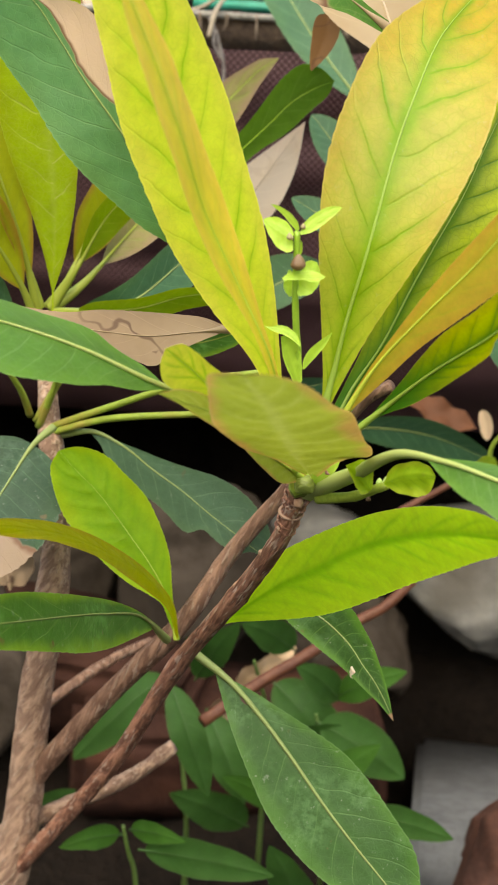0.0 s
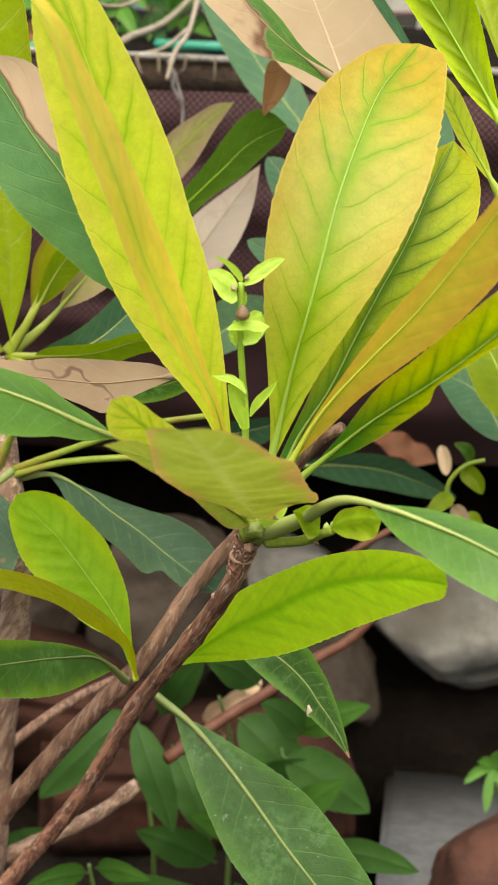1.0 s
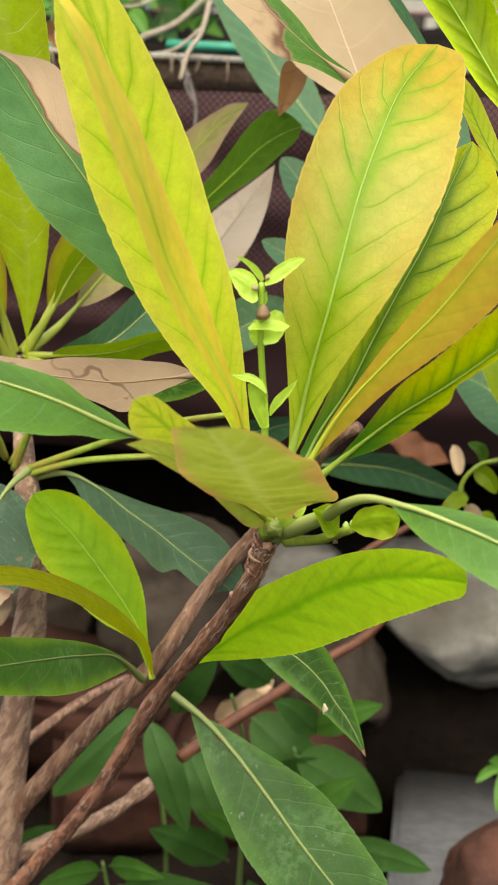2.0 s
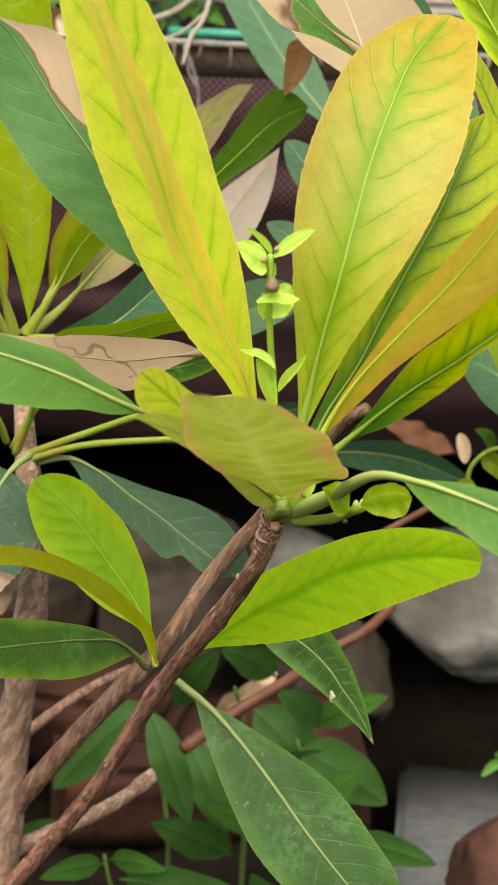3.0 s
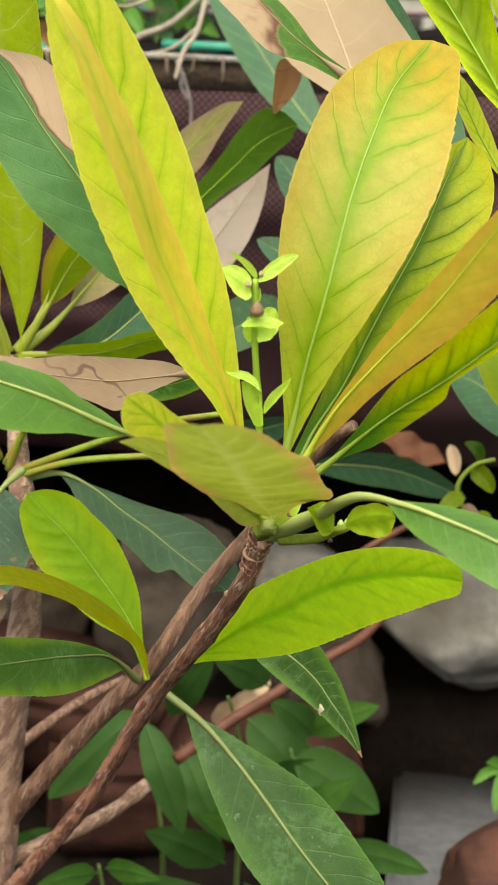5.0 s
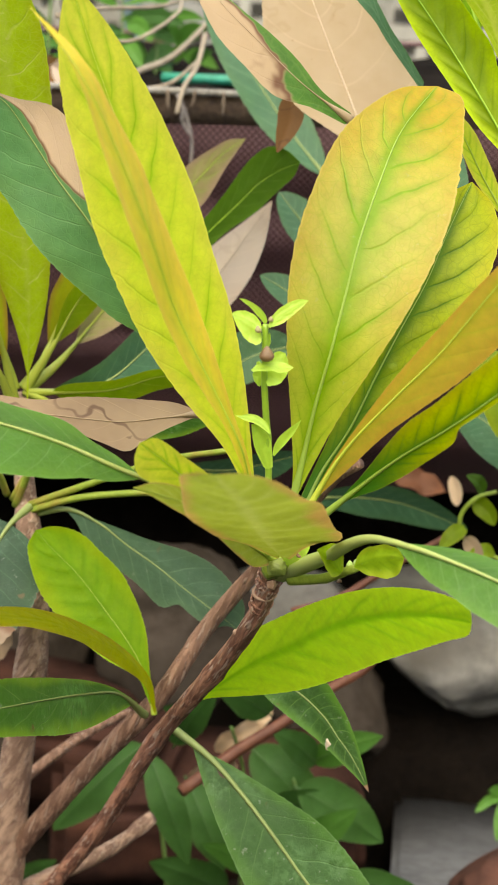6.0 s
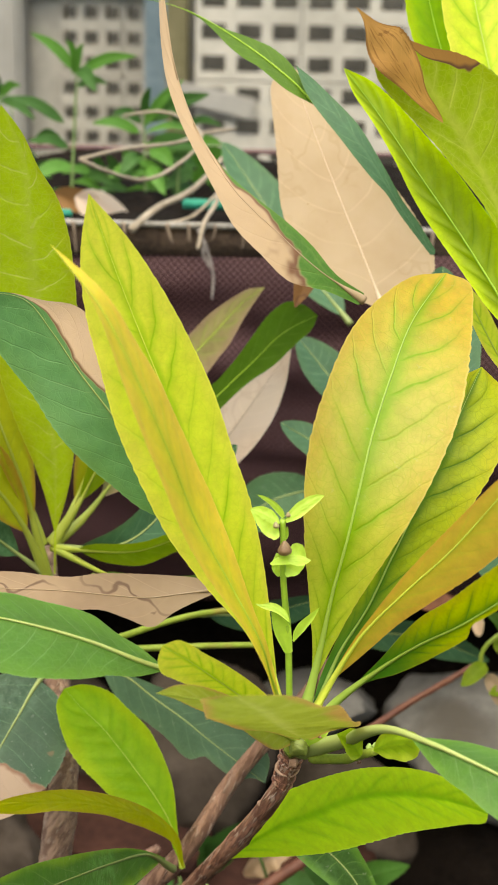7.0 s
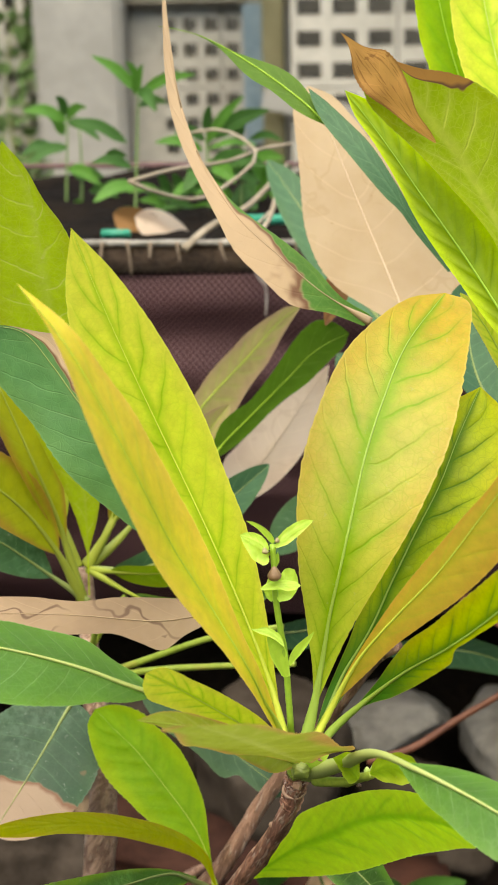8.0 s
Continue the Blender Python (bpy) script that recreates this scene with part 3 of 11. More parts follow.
def stone_mesh(at, size, seed, turn=0.0, flat=0.25, facets=()):
    bm = bmesh.new()
    bmesh.ops.create_icosphere(bm, subdivisions=5, radius=1)
    rot = Euler((0, 0, radians(turn))).to_matrix()
    rnd = random.Random(seed)
    cuts = [(Vector((rnd.gauss(0, 1), rnd.gauss(0, 1), rnd.gauss(0, 1))).normalized(), rnd.uniform(0.72, 0.95)) for _ in range(11)] + [(Vector(nrm).normalized(), far) for nrm, far in facets]
    for v in bm.verts:
        p = v.co.copy()
        q = Vector([math.copysign(abs(c) ** 0.62, c) for c in p])
        q = q.normalized() * (0.75 * q.length + 0.25)
        for nrm, far in cuts:
            over = q.dot(nrm) - far
            if over > 0:
                q -= nrm * over * 0.85
        q *= 1 + flat * noise.noise(p * 1.1 + Vector((seed, 0, 0))) + 0.06 * noise.noise(p * 3.3 + Vector((seed, 2, 0))) + 0.015 * noise.noise(p * 11 + Vector((0, seed, 0)))
        v.co = rot @ Vector((q.x * size[0], q.y * size[1], q.z * size[2])) + Vector(at)
    return bm


# ---- ground ----
GROUND_Z = -0.03
bm = bmesh.new()
bmesh.ops.create_grid(bm, x_segments=230, y_segments=230, size=1)
for v in bm.verts:
    x, y = v.co.x, v.co.y
    v.co.x, v.co.y = 0.12 + math.copysign(abs(x) ** 5, x) * 60, 0.9 + math.copysign(abs(y) ** 5, y) * 60
    near = math.exp(-(v.co.x ** 2 + (v.co.y - 0.8) ** 2) / 2)
    hollow = 0.26 * math.exp(-((v.co.x - 0.20) / 0.10) ** 6 - ((v.co.y - 0.888) / 0.104) ** 6)
    v.co.z = GROUND_Z - hollow + 0.02 * near * noise.noise(Vector((v.co.x * 6, v.co.y * 6, 0))) + 0.008 * near * noise.noise(Vector((v.co.x * 30, v.co.y * 30, 3)))
tagged(part("ground", bm, SOIL_SHADED), "brown soil of a garden bed, coloured near black for shade", "soil", kind="structure")

# ---- the garden wall ----
def block_panel(parent, x0, z0, cols, rows, px, pz, hx, hz, y, depth, yaw=0.0):
    """A wall of pierced blocks: bars between the holes, one mesh a block of three by three holes."""
    rotm = Matrix.Translation((x0, y, z0)) @ Matrix.Rotation(radians(yaw), 4, "Z")
    for bi in range(0, cols, 3):
        for bj in range(0, rows, 3):
            bm = bmesh.new()
            nx, nz = min(3, cols - bi), min(3, rows - bj)
            w, h = nx * px - 0.003, nz * pz - 0.003
            xs, zs = [0.0], [0.0]
            for k in range(nx):
                xs += [k * px + (px - hx) / 2, k * px + (px + hx) / 2]
            for k in range(nz):
                zs += [k * pz + (pz - hz) / 2, k * pz + (pz + hz) / 2]
            xs.append(w), zs.append(h)
            grid = [[[bm.verts.new((x, yy, z)) for z in zs] for x in xs] for yy in (0, depth)]
            for i in range(len(xs) - 1):
                for j in range(len(zs) - 1):
                    hole = i % 2 == 1 and j % 2 == 1
                    for s, g in enumerate(grid):
                        q = (g[i][j], g[i + 1][j], g[i + 1][j + 1], g[i][j + 1])
                        if not hole:
                            bm.faces.new(q if s == 0 else q[::-1])
                    if hole:
                        c = [(i, j), (i + 1, j), (i + 1, j + 1), (i, j + 1)]
                        for (a, b2), (c2, d) in zip(c, c[1:] + c[:1]):
                            bm.faces.new((grid[0][a][b2], grid[1][a][b2], grid[1][c2][d], grid[0][c2][d]))
            edge = [(0, j) for j in range(len(zs))] + [(i, len(zs) - 1) for i in range(1, len(xs))] + [(len(xs) - 1, j) for j in range(len(zs) - 2, -1, -1)] + [(i, 0) for i in range(len(xs) - 2, 0, -1)]
            for (a, b2), (c2, d) in zip(edge, edge[1:] + edge[:1]):
                bm.faces.new((grid[0][a][b2], grid[0][c2][d], grid[1][c2][d], grid[1][a][b2]))
            bmesh.ops.recalc_face_normals(bm, faces=list(bm.faces))
            ob = part("pierced_block", bm, BLOCK, parent, smooth=False)
            ob.matrix_local = rotm @ Matrix.Translation((bi * px, 0, bj * pz))


# ---- the shrub ----
shrub = empty("shrub", "leafy shrub with yellow-green young leaves on brown woody stems", "shrub")

# the young rosette
blade([(0.0044, 0.4428, 0.3536), (-0.0029, 0.4498, 0.3814), (-0.0125, 0.4517, 0.4094), (-0.0231, 0.4527, 0.4363), (-0.0338, 0.4528, 0.4622), (-0.0439, 0.4519, 0.4871), (-0.0530, 0.4504, 0.5113), (-0.0608, 0.4488, 0.5348)], [(-0.0015, 0.4488, 0.3746), (-0.0115, 0.4493, 0.3934), (-0.0248, 0.4479, 0.4099), (-0.0366, 0.4469, 0.4269), (-0.0454, 0.4468, 0.4449), (-0.0528, 0.4466, 0.4630), (-0.0576, 0.4467, 0.4814), (-0.0619, 0.4466, 0.4993), (-0.0632, 0.4471, 0.5173), (-0.0608, 0.4488, 0.5348)], [(-0.0004, 0.4492, 0.3745), (-0.0031, 0.4522, 0.3951), (-0.0061, 0.4547, 0.4154), (-0.0105, 0.4565, 0.4352), (-0.0171, 0.4573, 0.4541), (-0.0233, 0.4575, 0.4726), (-0.0312, 0.4565, 0.4900), (-0.0400, 0.4547, 0.5064), (-0.0497, 0.4521, 0.5215), (-0.0608, 0.4488, 0.5348)], YELLOW, shrub, RIB_SOFT, stalk=0.12, label="yellow-green young leaf with green veins", seed=1, rib_size=0.0006, quilt=0.035)
blade([(0.0044, 0.4428, 0.3536), (-0.0002, 0.4360, 0.3749), (-0.0030, 0.4207, 0.3921), (-0.0067, 0.4074, 0.4106), (-0.0162, 0.4033, 0.4313), (-0.0254, 0.3974, 0.4516), (-0.0313, 0.3879, 0.4720), (-0.0390, 0.3829, 0.4932), (-0.0488, 0.3822, 0.5141), (-0.0634, 0.3885, 0.5310)], [(0.0005, 0.4360, 0.3700), (-0.0020, 0.4208, 0.3863), (-0.0048, 0.4057, 0.4027), (-0.0112, 0.3938, 0.4203), (-0.0201, 0.3849, 0.4387), (-0.0279, 0.3754, 0.4575), (-0.0352, 0.3695, 0.4777), (-0.0423, 0.3698, 0.4989), (-0.0511, 0.3751, 0.5187), (-0.0634, 0.3885, 0.5310)], [(0.0015, 0.4400, 0.3700), (-0.0018, 0.4303, 0.3881), (-0.0053, 0.4208, 0.4063), (-0.0115, 0.4178, 0.4252), (-0.0192, 0.4178, 0.4443), (-0.0254, 0.4128, 0.4635), (-0.0328, 0.4068, 0.4820), (-0.0404, 0.3989, 0.4997), (-0.0484, 0.3908, 0.5169), (-0.0634, 0.3885, 0.5310)], FOLDED, shrub, RIB_LIME, stalk=0.11, label="orange-yellow leaf folded along its midrib", seed=2, rib_size=0.0005, wave=0.03)
blade([(0.0044, 0.4428, 0.3536), (0.0096, 0.4486, 0.3705), (0.0133, 0.4493, 0.3895), (0.0163, 0.4482, 0.4087), (0.0201, 0.4475, 0.4270), (0.0237, 0.4518, 0.4437), (0.0275, 0.4589, 0.4597), (0.0329, 0.4689, 0.4749), (0.0404, 0.4869, 0.4889), (0.0535, 0.5125, 0.5004)], [(0.0105, 0.4496, 0.3768), (0.0105, 0.4493, 0.3887), (0.0094, 0.4481, 0.4007), (0.0082, 0.4474, 0.4124), (0.0068, 0.4463, 0.4239), (0.0062, 0.4466, 0.4349), (0.0061, 0.4489, 0.4452), (0.0069, 0.4524, 0.4552), (0.0090, 0.4568, 0.4648), (0.0123, 0.4623, 0.4740), (0.0163, 0.4692, 0.4828), (0.0220, 0.4793, 0.4907), (0.0308, 0.4926, 0.4963), (0.0414, 0.5055, 0.5002), (0.0535, 0.5125, 0.5004)], [(0.0119, 0.4498, 0.3768), (0.0155, 0.4476, 0.3868), (0.0192, 0.4448, 0.3967), (0.0229, 0.4427, 0.4061), (0.0270, 0.4403, 0.4152), (0.0314, 0.4389, 0.4236), (0.0358, 0.4391, 0.4314), (0.0402, 0.4412, 0.4387), (0.0443, 0.4443, 0.4460), (0.0481, 0.4484, 0.4532), (0.0518, 0.4537, 0.4605), (0.0550, 0.4601, 0.4678), (0.0573, 0.4686, 0.4752), (0.0594, 0.4805, 0.4824), (0.0614, 0.4958, 0.4896), (0.0617, 0.5099, 0.4972), (0.0535, 0.5125, 0.5004)], BROAD, shrub, RIB_LEAFY, stalk=0.14, label="broad yellow leaf with green veins", seed=3, rib_size=0.0009, foot=0.0026, quilt=0.03)
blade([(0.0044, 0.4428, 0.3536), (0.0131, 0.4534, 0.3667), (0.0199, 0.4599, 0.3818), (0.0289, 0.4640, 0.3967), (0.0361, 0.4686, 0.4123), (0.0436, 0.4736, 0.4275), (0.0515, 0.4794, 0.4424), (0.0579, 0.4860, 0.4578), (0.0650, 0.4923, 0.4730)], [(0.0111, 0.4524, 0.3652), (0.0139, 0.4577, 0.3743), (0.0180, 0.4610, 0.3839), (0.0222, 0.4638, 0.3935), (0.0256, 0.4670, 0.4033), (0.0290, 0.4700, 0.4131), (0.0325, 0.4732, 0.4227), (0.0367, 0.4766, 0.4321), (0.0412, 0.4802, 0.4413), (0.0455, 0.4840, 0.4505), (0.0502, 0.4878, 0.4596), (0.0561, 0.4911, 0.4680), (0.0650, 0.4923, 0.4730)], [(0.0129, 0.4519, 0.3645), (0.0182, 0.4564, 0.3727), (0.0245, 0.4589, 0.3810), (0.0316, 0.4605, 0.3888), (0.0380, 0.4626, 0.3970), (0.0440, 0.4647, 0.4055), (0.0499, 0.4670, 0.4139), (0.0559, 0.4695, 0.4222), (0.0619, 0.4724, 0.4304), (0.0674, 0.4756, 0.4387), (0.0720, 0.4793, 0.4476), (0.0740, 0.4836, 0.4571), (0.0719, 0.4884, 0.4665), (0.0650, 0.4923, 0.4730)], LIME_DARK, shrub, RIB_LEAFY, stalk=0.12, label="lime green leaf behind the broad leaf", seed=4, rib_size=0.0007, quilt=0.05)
blade([(0.0049, 0.4430, 0.3539), (0.0154, 0.4505, 0.3723), (0.0255, 0.4428, 0.3958), (0.0375, 0.4296, 0.4175), (0.0492, 0.4167, 0.4370), (0.0587, 0.4059, 0.4557), (0.0672, 0.3965, 0.4733), (0.0737, 0.3896, 0.4904)], [(0.0174, 0.4504, 0.3787), (0.0235, 0.4445, 0.3941), (0.0300, 0.4365, 0.4091), (0.0365, 0.4287, 0.4231), (0.0432, 0.4207, 0.4361), (0.0499, 0.4133, 0.4481), (0.0563, 0.4064, 0.4595), (0.0627, 0.4000, 0.4701), (0.0679, 0.3946, 0.4807), (0.0737, 0.3896, 0.4904)], [(0.0189, 0.4498, 0.3781), (0.0281, 0.4423, 0.3915), (0.0369, 0.4332, 0.4056), (0.0463, 0.4240, 0.4179), (0.0552, 0.4151, 0.4294), (0.0629, 0.4072, 0.4411), (0.0692, 0.4002, 0.4530), (0.0727, 0.3951, 0.4655), (0.0733, 0.3920, 0.4782), (0.0737, 0.3896, 0.4904)], ORANGE, shrub, RIB_SOFT, stalk=0.17, label="orange leaf seen from its underside", seed=5, quilt=0.03)
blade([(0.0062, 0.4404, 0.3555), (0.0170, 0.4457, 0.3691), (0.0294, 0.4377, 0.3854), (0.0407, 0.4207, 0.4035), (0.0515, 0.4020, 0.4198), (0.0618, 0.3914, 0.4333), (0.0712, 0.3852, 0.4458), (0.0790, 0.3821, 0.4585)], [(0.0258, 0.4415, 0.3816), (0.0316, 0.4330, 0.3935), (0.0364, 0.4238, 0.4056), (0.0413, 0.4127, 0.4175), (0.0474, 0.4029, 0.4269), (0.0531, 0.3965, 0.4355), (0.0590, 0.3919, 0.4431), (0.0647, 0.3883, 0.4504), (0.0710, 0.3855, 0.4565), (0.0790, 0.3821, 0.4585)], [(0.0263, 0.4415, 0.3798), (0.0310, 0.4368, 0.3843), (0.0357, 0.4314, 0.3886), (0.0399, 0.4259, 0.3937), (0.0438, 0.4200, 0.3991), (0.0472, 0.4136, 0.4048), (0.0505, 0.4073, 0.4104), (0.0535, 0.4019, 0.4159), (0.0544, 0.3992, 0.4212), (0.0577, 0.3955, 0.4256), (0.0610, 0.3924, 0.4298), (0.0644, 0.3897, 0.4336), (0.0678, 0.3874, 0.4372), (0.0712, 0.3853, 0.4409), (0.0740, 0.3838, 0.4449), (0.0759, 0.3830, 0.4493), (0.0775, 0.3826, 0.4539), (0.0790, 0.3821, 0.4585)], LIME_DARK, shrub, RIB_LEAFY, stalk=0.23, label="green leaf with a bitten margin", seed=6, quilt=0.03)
blade([(0.0038, 0.4367, 0.3641), (-0.0030, 0.4296, 0.3736), (-0.0097, 0.4226, 0.3826), (-0.0162, 0.4151, 0.3913), (-0.0224, 0.4073, 0.3999), (-0.0283, 0.3992, 0.4083), (-0.0342, 0.3909, 0.4160)], [(0.0034, 0.4367, 0.3637), (-0.0014, 0.4326, 0.3681), (-0.0061, 0.4286, 0.3725), (-0.0105, 0.4246, 0.3771), (-0.0147, 0.4203, 0.3820), (-0.0188, 0.4158, 0.3868), (-0.0229, 0.4113, 0.3915), (-0.0270, 0.4068, 0.3956), (-0.0311, 0.4022, 0.3997), (-0.0348, 0.3972, 0.4042), (-0.0356, 0.3931, 0.4106), (-0.0342, 0.3909, 0.4160)], [(0.0046, 0.4370, 0.3644), (0.0020, 0.4330, 0.3711), (-0.0007, 0.4290, 0.3776), (-0.0039, 0.4250, 0.3835), (-0.0075, 0.4208, 0.3890), (-0.0112, 0.4164, 0.3942), (-0.0150, 0.4119, 0.3991), (-0.0188, 0.4075, 0.4037), (-0.0226, 0.4029, 0.4082), (-0.0261, 0.3980, 0.4130), (-0.0300, 0.3933, 0.4167), (-0.0342, 0.3909, 0.4160)], YELLOW, shrub, RIB_LIME, stalk=0.04, label="small yellow leaf with a rounded tip", seed=7, rib_size=0.0006, quilt=0.04)
blade([(0.0068, 0.4439, 0.3578), (-0.0011, 0.4281, 0.3694), (-0.0080, 0.4150, 0.3801), (-0.0145, 0.4034, 0.3899), (-0.0211, 0.3924, 0.3981), (-0.0280, 0.3837, 0.4039), (-0.0348, 0.3761, 0.4087)], [(0.0062, 0.4427, 0.3575), (-0.0005, 0.4284, 0.3626), (-0.0060, 0.4176, 0.3713), (-0.0106, 0.4094, 0.3795), (-0.0151, 0.4013, 0.3872), (-0.0202, 0.3926, 0.3937), (-0.0251, 0.3858, 0.3995), (-0.0299, 0.3812, 0.4044), (-0.0348, 0.3761, 0.4087)], [(0.0057, 0.4420, 0.3601), (-0.0002, 0.4302, 0.3705), (-0.0057, 0.4200, 0.3802), (-0.0113, 0.4101, 0.3891), (-0.0170, 0.4001, 0.3969), (-0.0229, 0.3917, 0.4032), (-0.0291, 0.3845, 0.4072), (-0.0348, 0.3761, 0.4087)], PALE, shrub, RIB_LIME, stalk=0.04, label="small pale leaf with a pointed tip", seed=8, rib_size=0.0006, quilt=0.04)
blade([(0.0091, 0.4376, 0.3612), (0.0048, 0.4225, 0.3717), (0.0011, 0.4076, 0.3821), (-0.0015, 0.3906, 0.3936), (-0.0042, 0.3746, 0.4042), (-0.0070, 0.3606, 0.4134), (-0.0098, 0.3485, 0.4213), (-0.0124, 0.3374, 0.4287)], [(0.0073, 0.4353, 0.3626), (0.0013, 0.4246, 0.3697), (-0.0045, 0.4151, 0.3761), (-0.0100, 0.4064, 0.3819), (-0.0151, 0.3954, 0.3888), (-0.0194, 0.3816, 0.3975), (-0.0206, 0.3639, 0.4095), (-0.0207, 0.3470, 0.4210), (-0.0204, 0.3318, 0.4315), (-0.0170, 0.3333, 0.4309), (-0.0124, 0.3374, 0.4287)], [(0.0105, 0.4379, 0.3611), (0.0140, 0.4240, 0.3717), (0.0191, 0.4190, 0.3759), (0.0250, 0.4198, 0.3760), (0.0239, 0.4088, 0.3840), (0.0194, 0.3922, 0.3954), (0.0157, 0.3765, 0.4058), (0.0107, 0.3640, 0.4134), (0.0057, 0.3540, 0.4193), (0.0011, 0.3462, 0.4242), (-0.0034, 0.3393, 0.4284), (-0.0079, 0.3354, 0.4306), (-0.0124, 0.3374, 0.4287)], PALE, shrub, None, stalk=0.06, label="pale curled leaf with a reddish rim", seed=9, rib_size=0.0010, foot=0.001, belly=-0.2, wave=0.05, quilt=0.05)
blade([(0.0082, 0.4465, 0.3520), (0.0207, 0.4278, 0.3667), (0.0314, 0.4059, 0.3831), (0.0426, 0.3870, 0.3895), (0.0535, 0.3748, 0.3907), (0.0637, 0.3642, 0.3907), (0.0733, 0.3549, 0.3893), (0.0824, 0.3461, 0.3874)], [(0.0392, 0.3913, 0.3891), (0.0456, 0.3902, 0.3894), (0.0519, 0.3889, 0.3895), (0.0581, 0.3866, 0.3892), (0.0640, 0.3832, 0.3894), (0.0693, 0.3782, 0.3895), (0.0741, 0.3717, 0.3897), (0.0779, 0.3639, 0.3894), (0.0804, 0.3553, 0.3883), (0.0824, 0.3461, 0.3874)], [(0.0378, 0.3930, 0.3883), (0.0417, 0.3838, 0.3866), (0.0460, 0.3754, 0.3853), (0.0511, 0.3679, 0.3850), (0.0558, 0.3614, 0.3838), (0.0608, 0.3559, 0.3828), (0.0661, 0.3516, 0.3819), (0.0716, 0.3481, 0.3813), (0.0773, 0.3465, 0.3837), (0.0824, 0.3461, 0.3874)], GLOSSY, shrub, RIB_PALE, stalk=0.54, label="glossy green leaf on a long arching stalk", seed=10, rib_size=0.0015, foot=0.0031, quilt=0.02)
blade([(0.0062, 0.4483, 0.3560), (-0.0089, 0.4398, 0.3729), (-0.0250, 0.4272, 0.3870), (-0.0411, 0.4156, 0.3979), (-0.0566, 0.4107, 0.4067), (-0.0725, 0.4067, 0.4134), (-0.0882, 0.4024, 0.4185), (-0.1035, 0.3963, 0.4219)], [(-0.0356, 0.4185, 0.3942), (-0.0434, 0.4081, 0.3973), (-0.0512, 0.4007, 0.4011), (-0.0589, 0.3938, 0.4034), (-0.0665, 0.3885, 0.4057), (-0.0742, 0.3856, 0.4079), (-0.0819, 0.3849, 0.4105), (-0.0895, 0.3865, 0.4136), (-0.0967, 0.3908, 0.4176), (-0.1035, 0.3963, 0.4219)], [(-0.0357, 0.4192, 0.3950), (-0.0429, 0.4227, 0.3997), (-0.0510, 0.4253, 0.4036), (-0.0589, 0.4281, 0.4078), (-0.0674, 0.4278, 0.4110), (-0.0758, 0.4255, 0.4137), (-0.0838, 0.4219, 0.4171), (-0.0914, 0.4161, 0.4201), (-0.0982, 0.4075, 0.4219), (-0.1035, 0.3963, 0.4219)], GLOSSY, shrub, RIB_PALE, stalk=0.46, label="glossy green leaf with a pale midrib", seed=11, rib_size=0.0016, quilt=0.02)
blade([(0.0260, 0.4225, 0.3646), (0.0246, 0.4225, 0.3664), (0.0232, 0.4225, 0.3681), (0.0216, 0.4225, 0.3696), (0.0199, 0.4225, 0.3709), (0.0181, 0.4225, 0.3721)], [(0.0255, 0.4225, 0.3637), (0.0236, 0.4225, 0.3631), (0.0221, 0.4225, 0.3645), (0.0211, 0.4225, 0.3664), (0.0201, 0.4225, 0.3683), (0.0191, 0.4225, 0.3702), (0.0181, 0.4225, 0.3721)], [(0.0265, 0.4225, 0.3650), (0.0265, 0.4225, 0.3678), (0.0263, 0.4225, 0.3706), (0.0251, 0.4225, 0.3731), (0.0228, 0.4225, 0.3743), (0.0204, 0.4225, 0.3734), (0.0181, 0.4225, 0.3721)], SIDE_LEAF, shrub, None, stalk=0.00, n=30, m=4, seed=12, teeth=0.03, wave=0.06, belly=0.5)
blade([(0.0298, 0.4215, 0.3673), (0.0326, 0.4215, 0.3688), (0.0355, 0.4215, 0.3699), (0.0385, 0.4215, 0.3704), (0.0416, 0.4215, 0.3706), (0.0447, 0.4215, 0.3708)], [(0.0298, 0.4215, 0.3679), (0.0308, 0.4215, 0.3714), (0.0331, 0.4215, 0.3738), (0.0362, 0.4215, 0.3747), (0.0395, 0.4215, 0.3750), (0.0426, 0.4215, 0.3737), (0.0447, 0.4215, 0.3708)], [(0.0301, 0.4215, 0.3668), (0.0330, 0.4215, 0.3651), (0.0361, 0.4215, 0.3641), (0.0393, 0.4215, 0.3639), (0.0425, 0.4215, 0.3644), (0.0441, 0.4215, 0.3674), (0.0447, 0.4215, 0.3708)], SIDE_LEAF, shrub, None, stalk=0.00, n=30, m=4, seed=13, teeth=0.03, wave=0.06, belly=0.5)
leaf([(0.0091, 0.4394, 0.3583), (0.0130, 0.4364, 0.3645), (0.0167, 0.4362, 0.3694)], 0.0053, (0.744, -0.070, -0.664), SPROUT, shrub, None, a=0.5, b=0.6, stalk=0.02, seed=14, n=12)
part("side_shoot", tube_mesh([(0.0113, 0.4424, 0.3521), (0.0155, 0.4382, 0.3543), (0.0196, 0.4341, 0.3567), (0.0235, 0.4302, 0.3595), (0.0271, 0.4266, 0.3630), (0.0307, 0.4230, 0.3661)], 0.0018, 0.0011, 24, 8, 0.12, ((0.55, 0.25), (0.75, 0.2), (0.9, 0.3)), 9), STALK_FRESH, shrub)
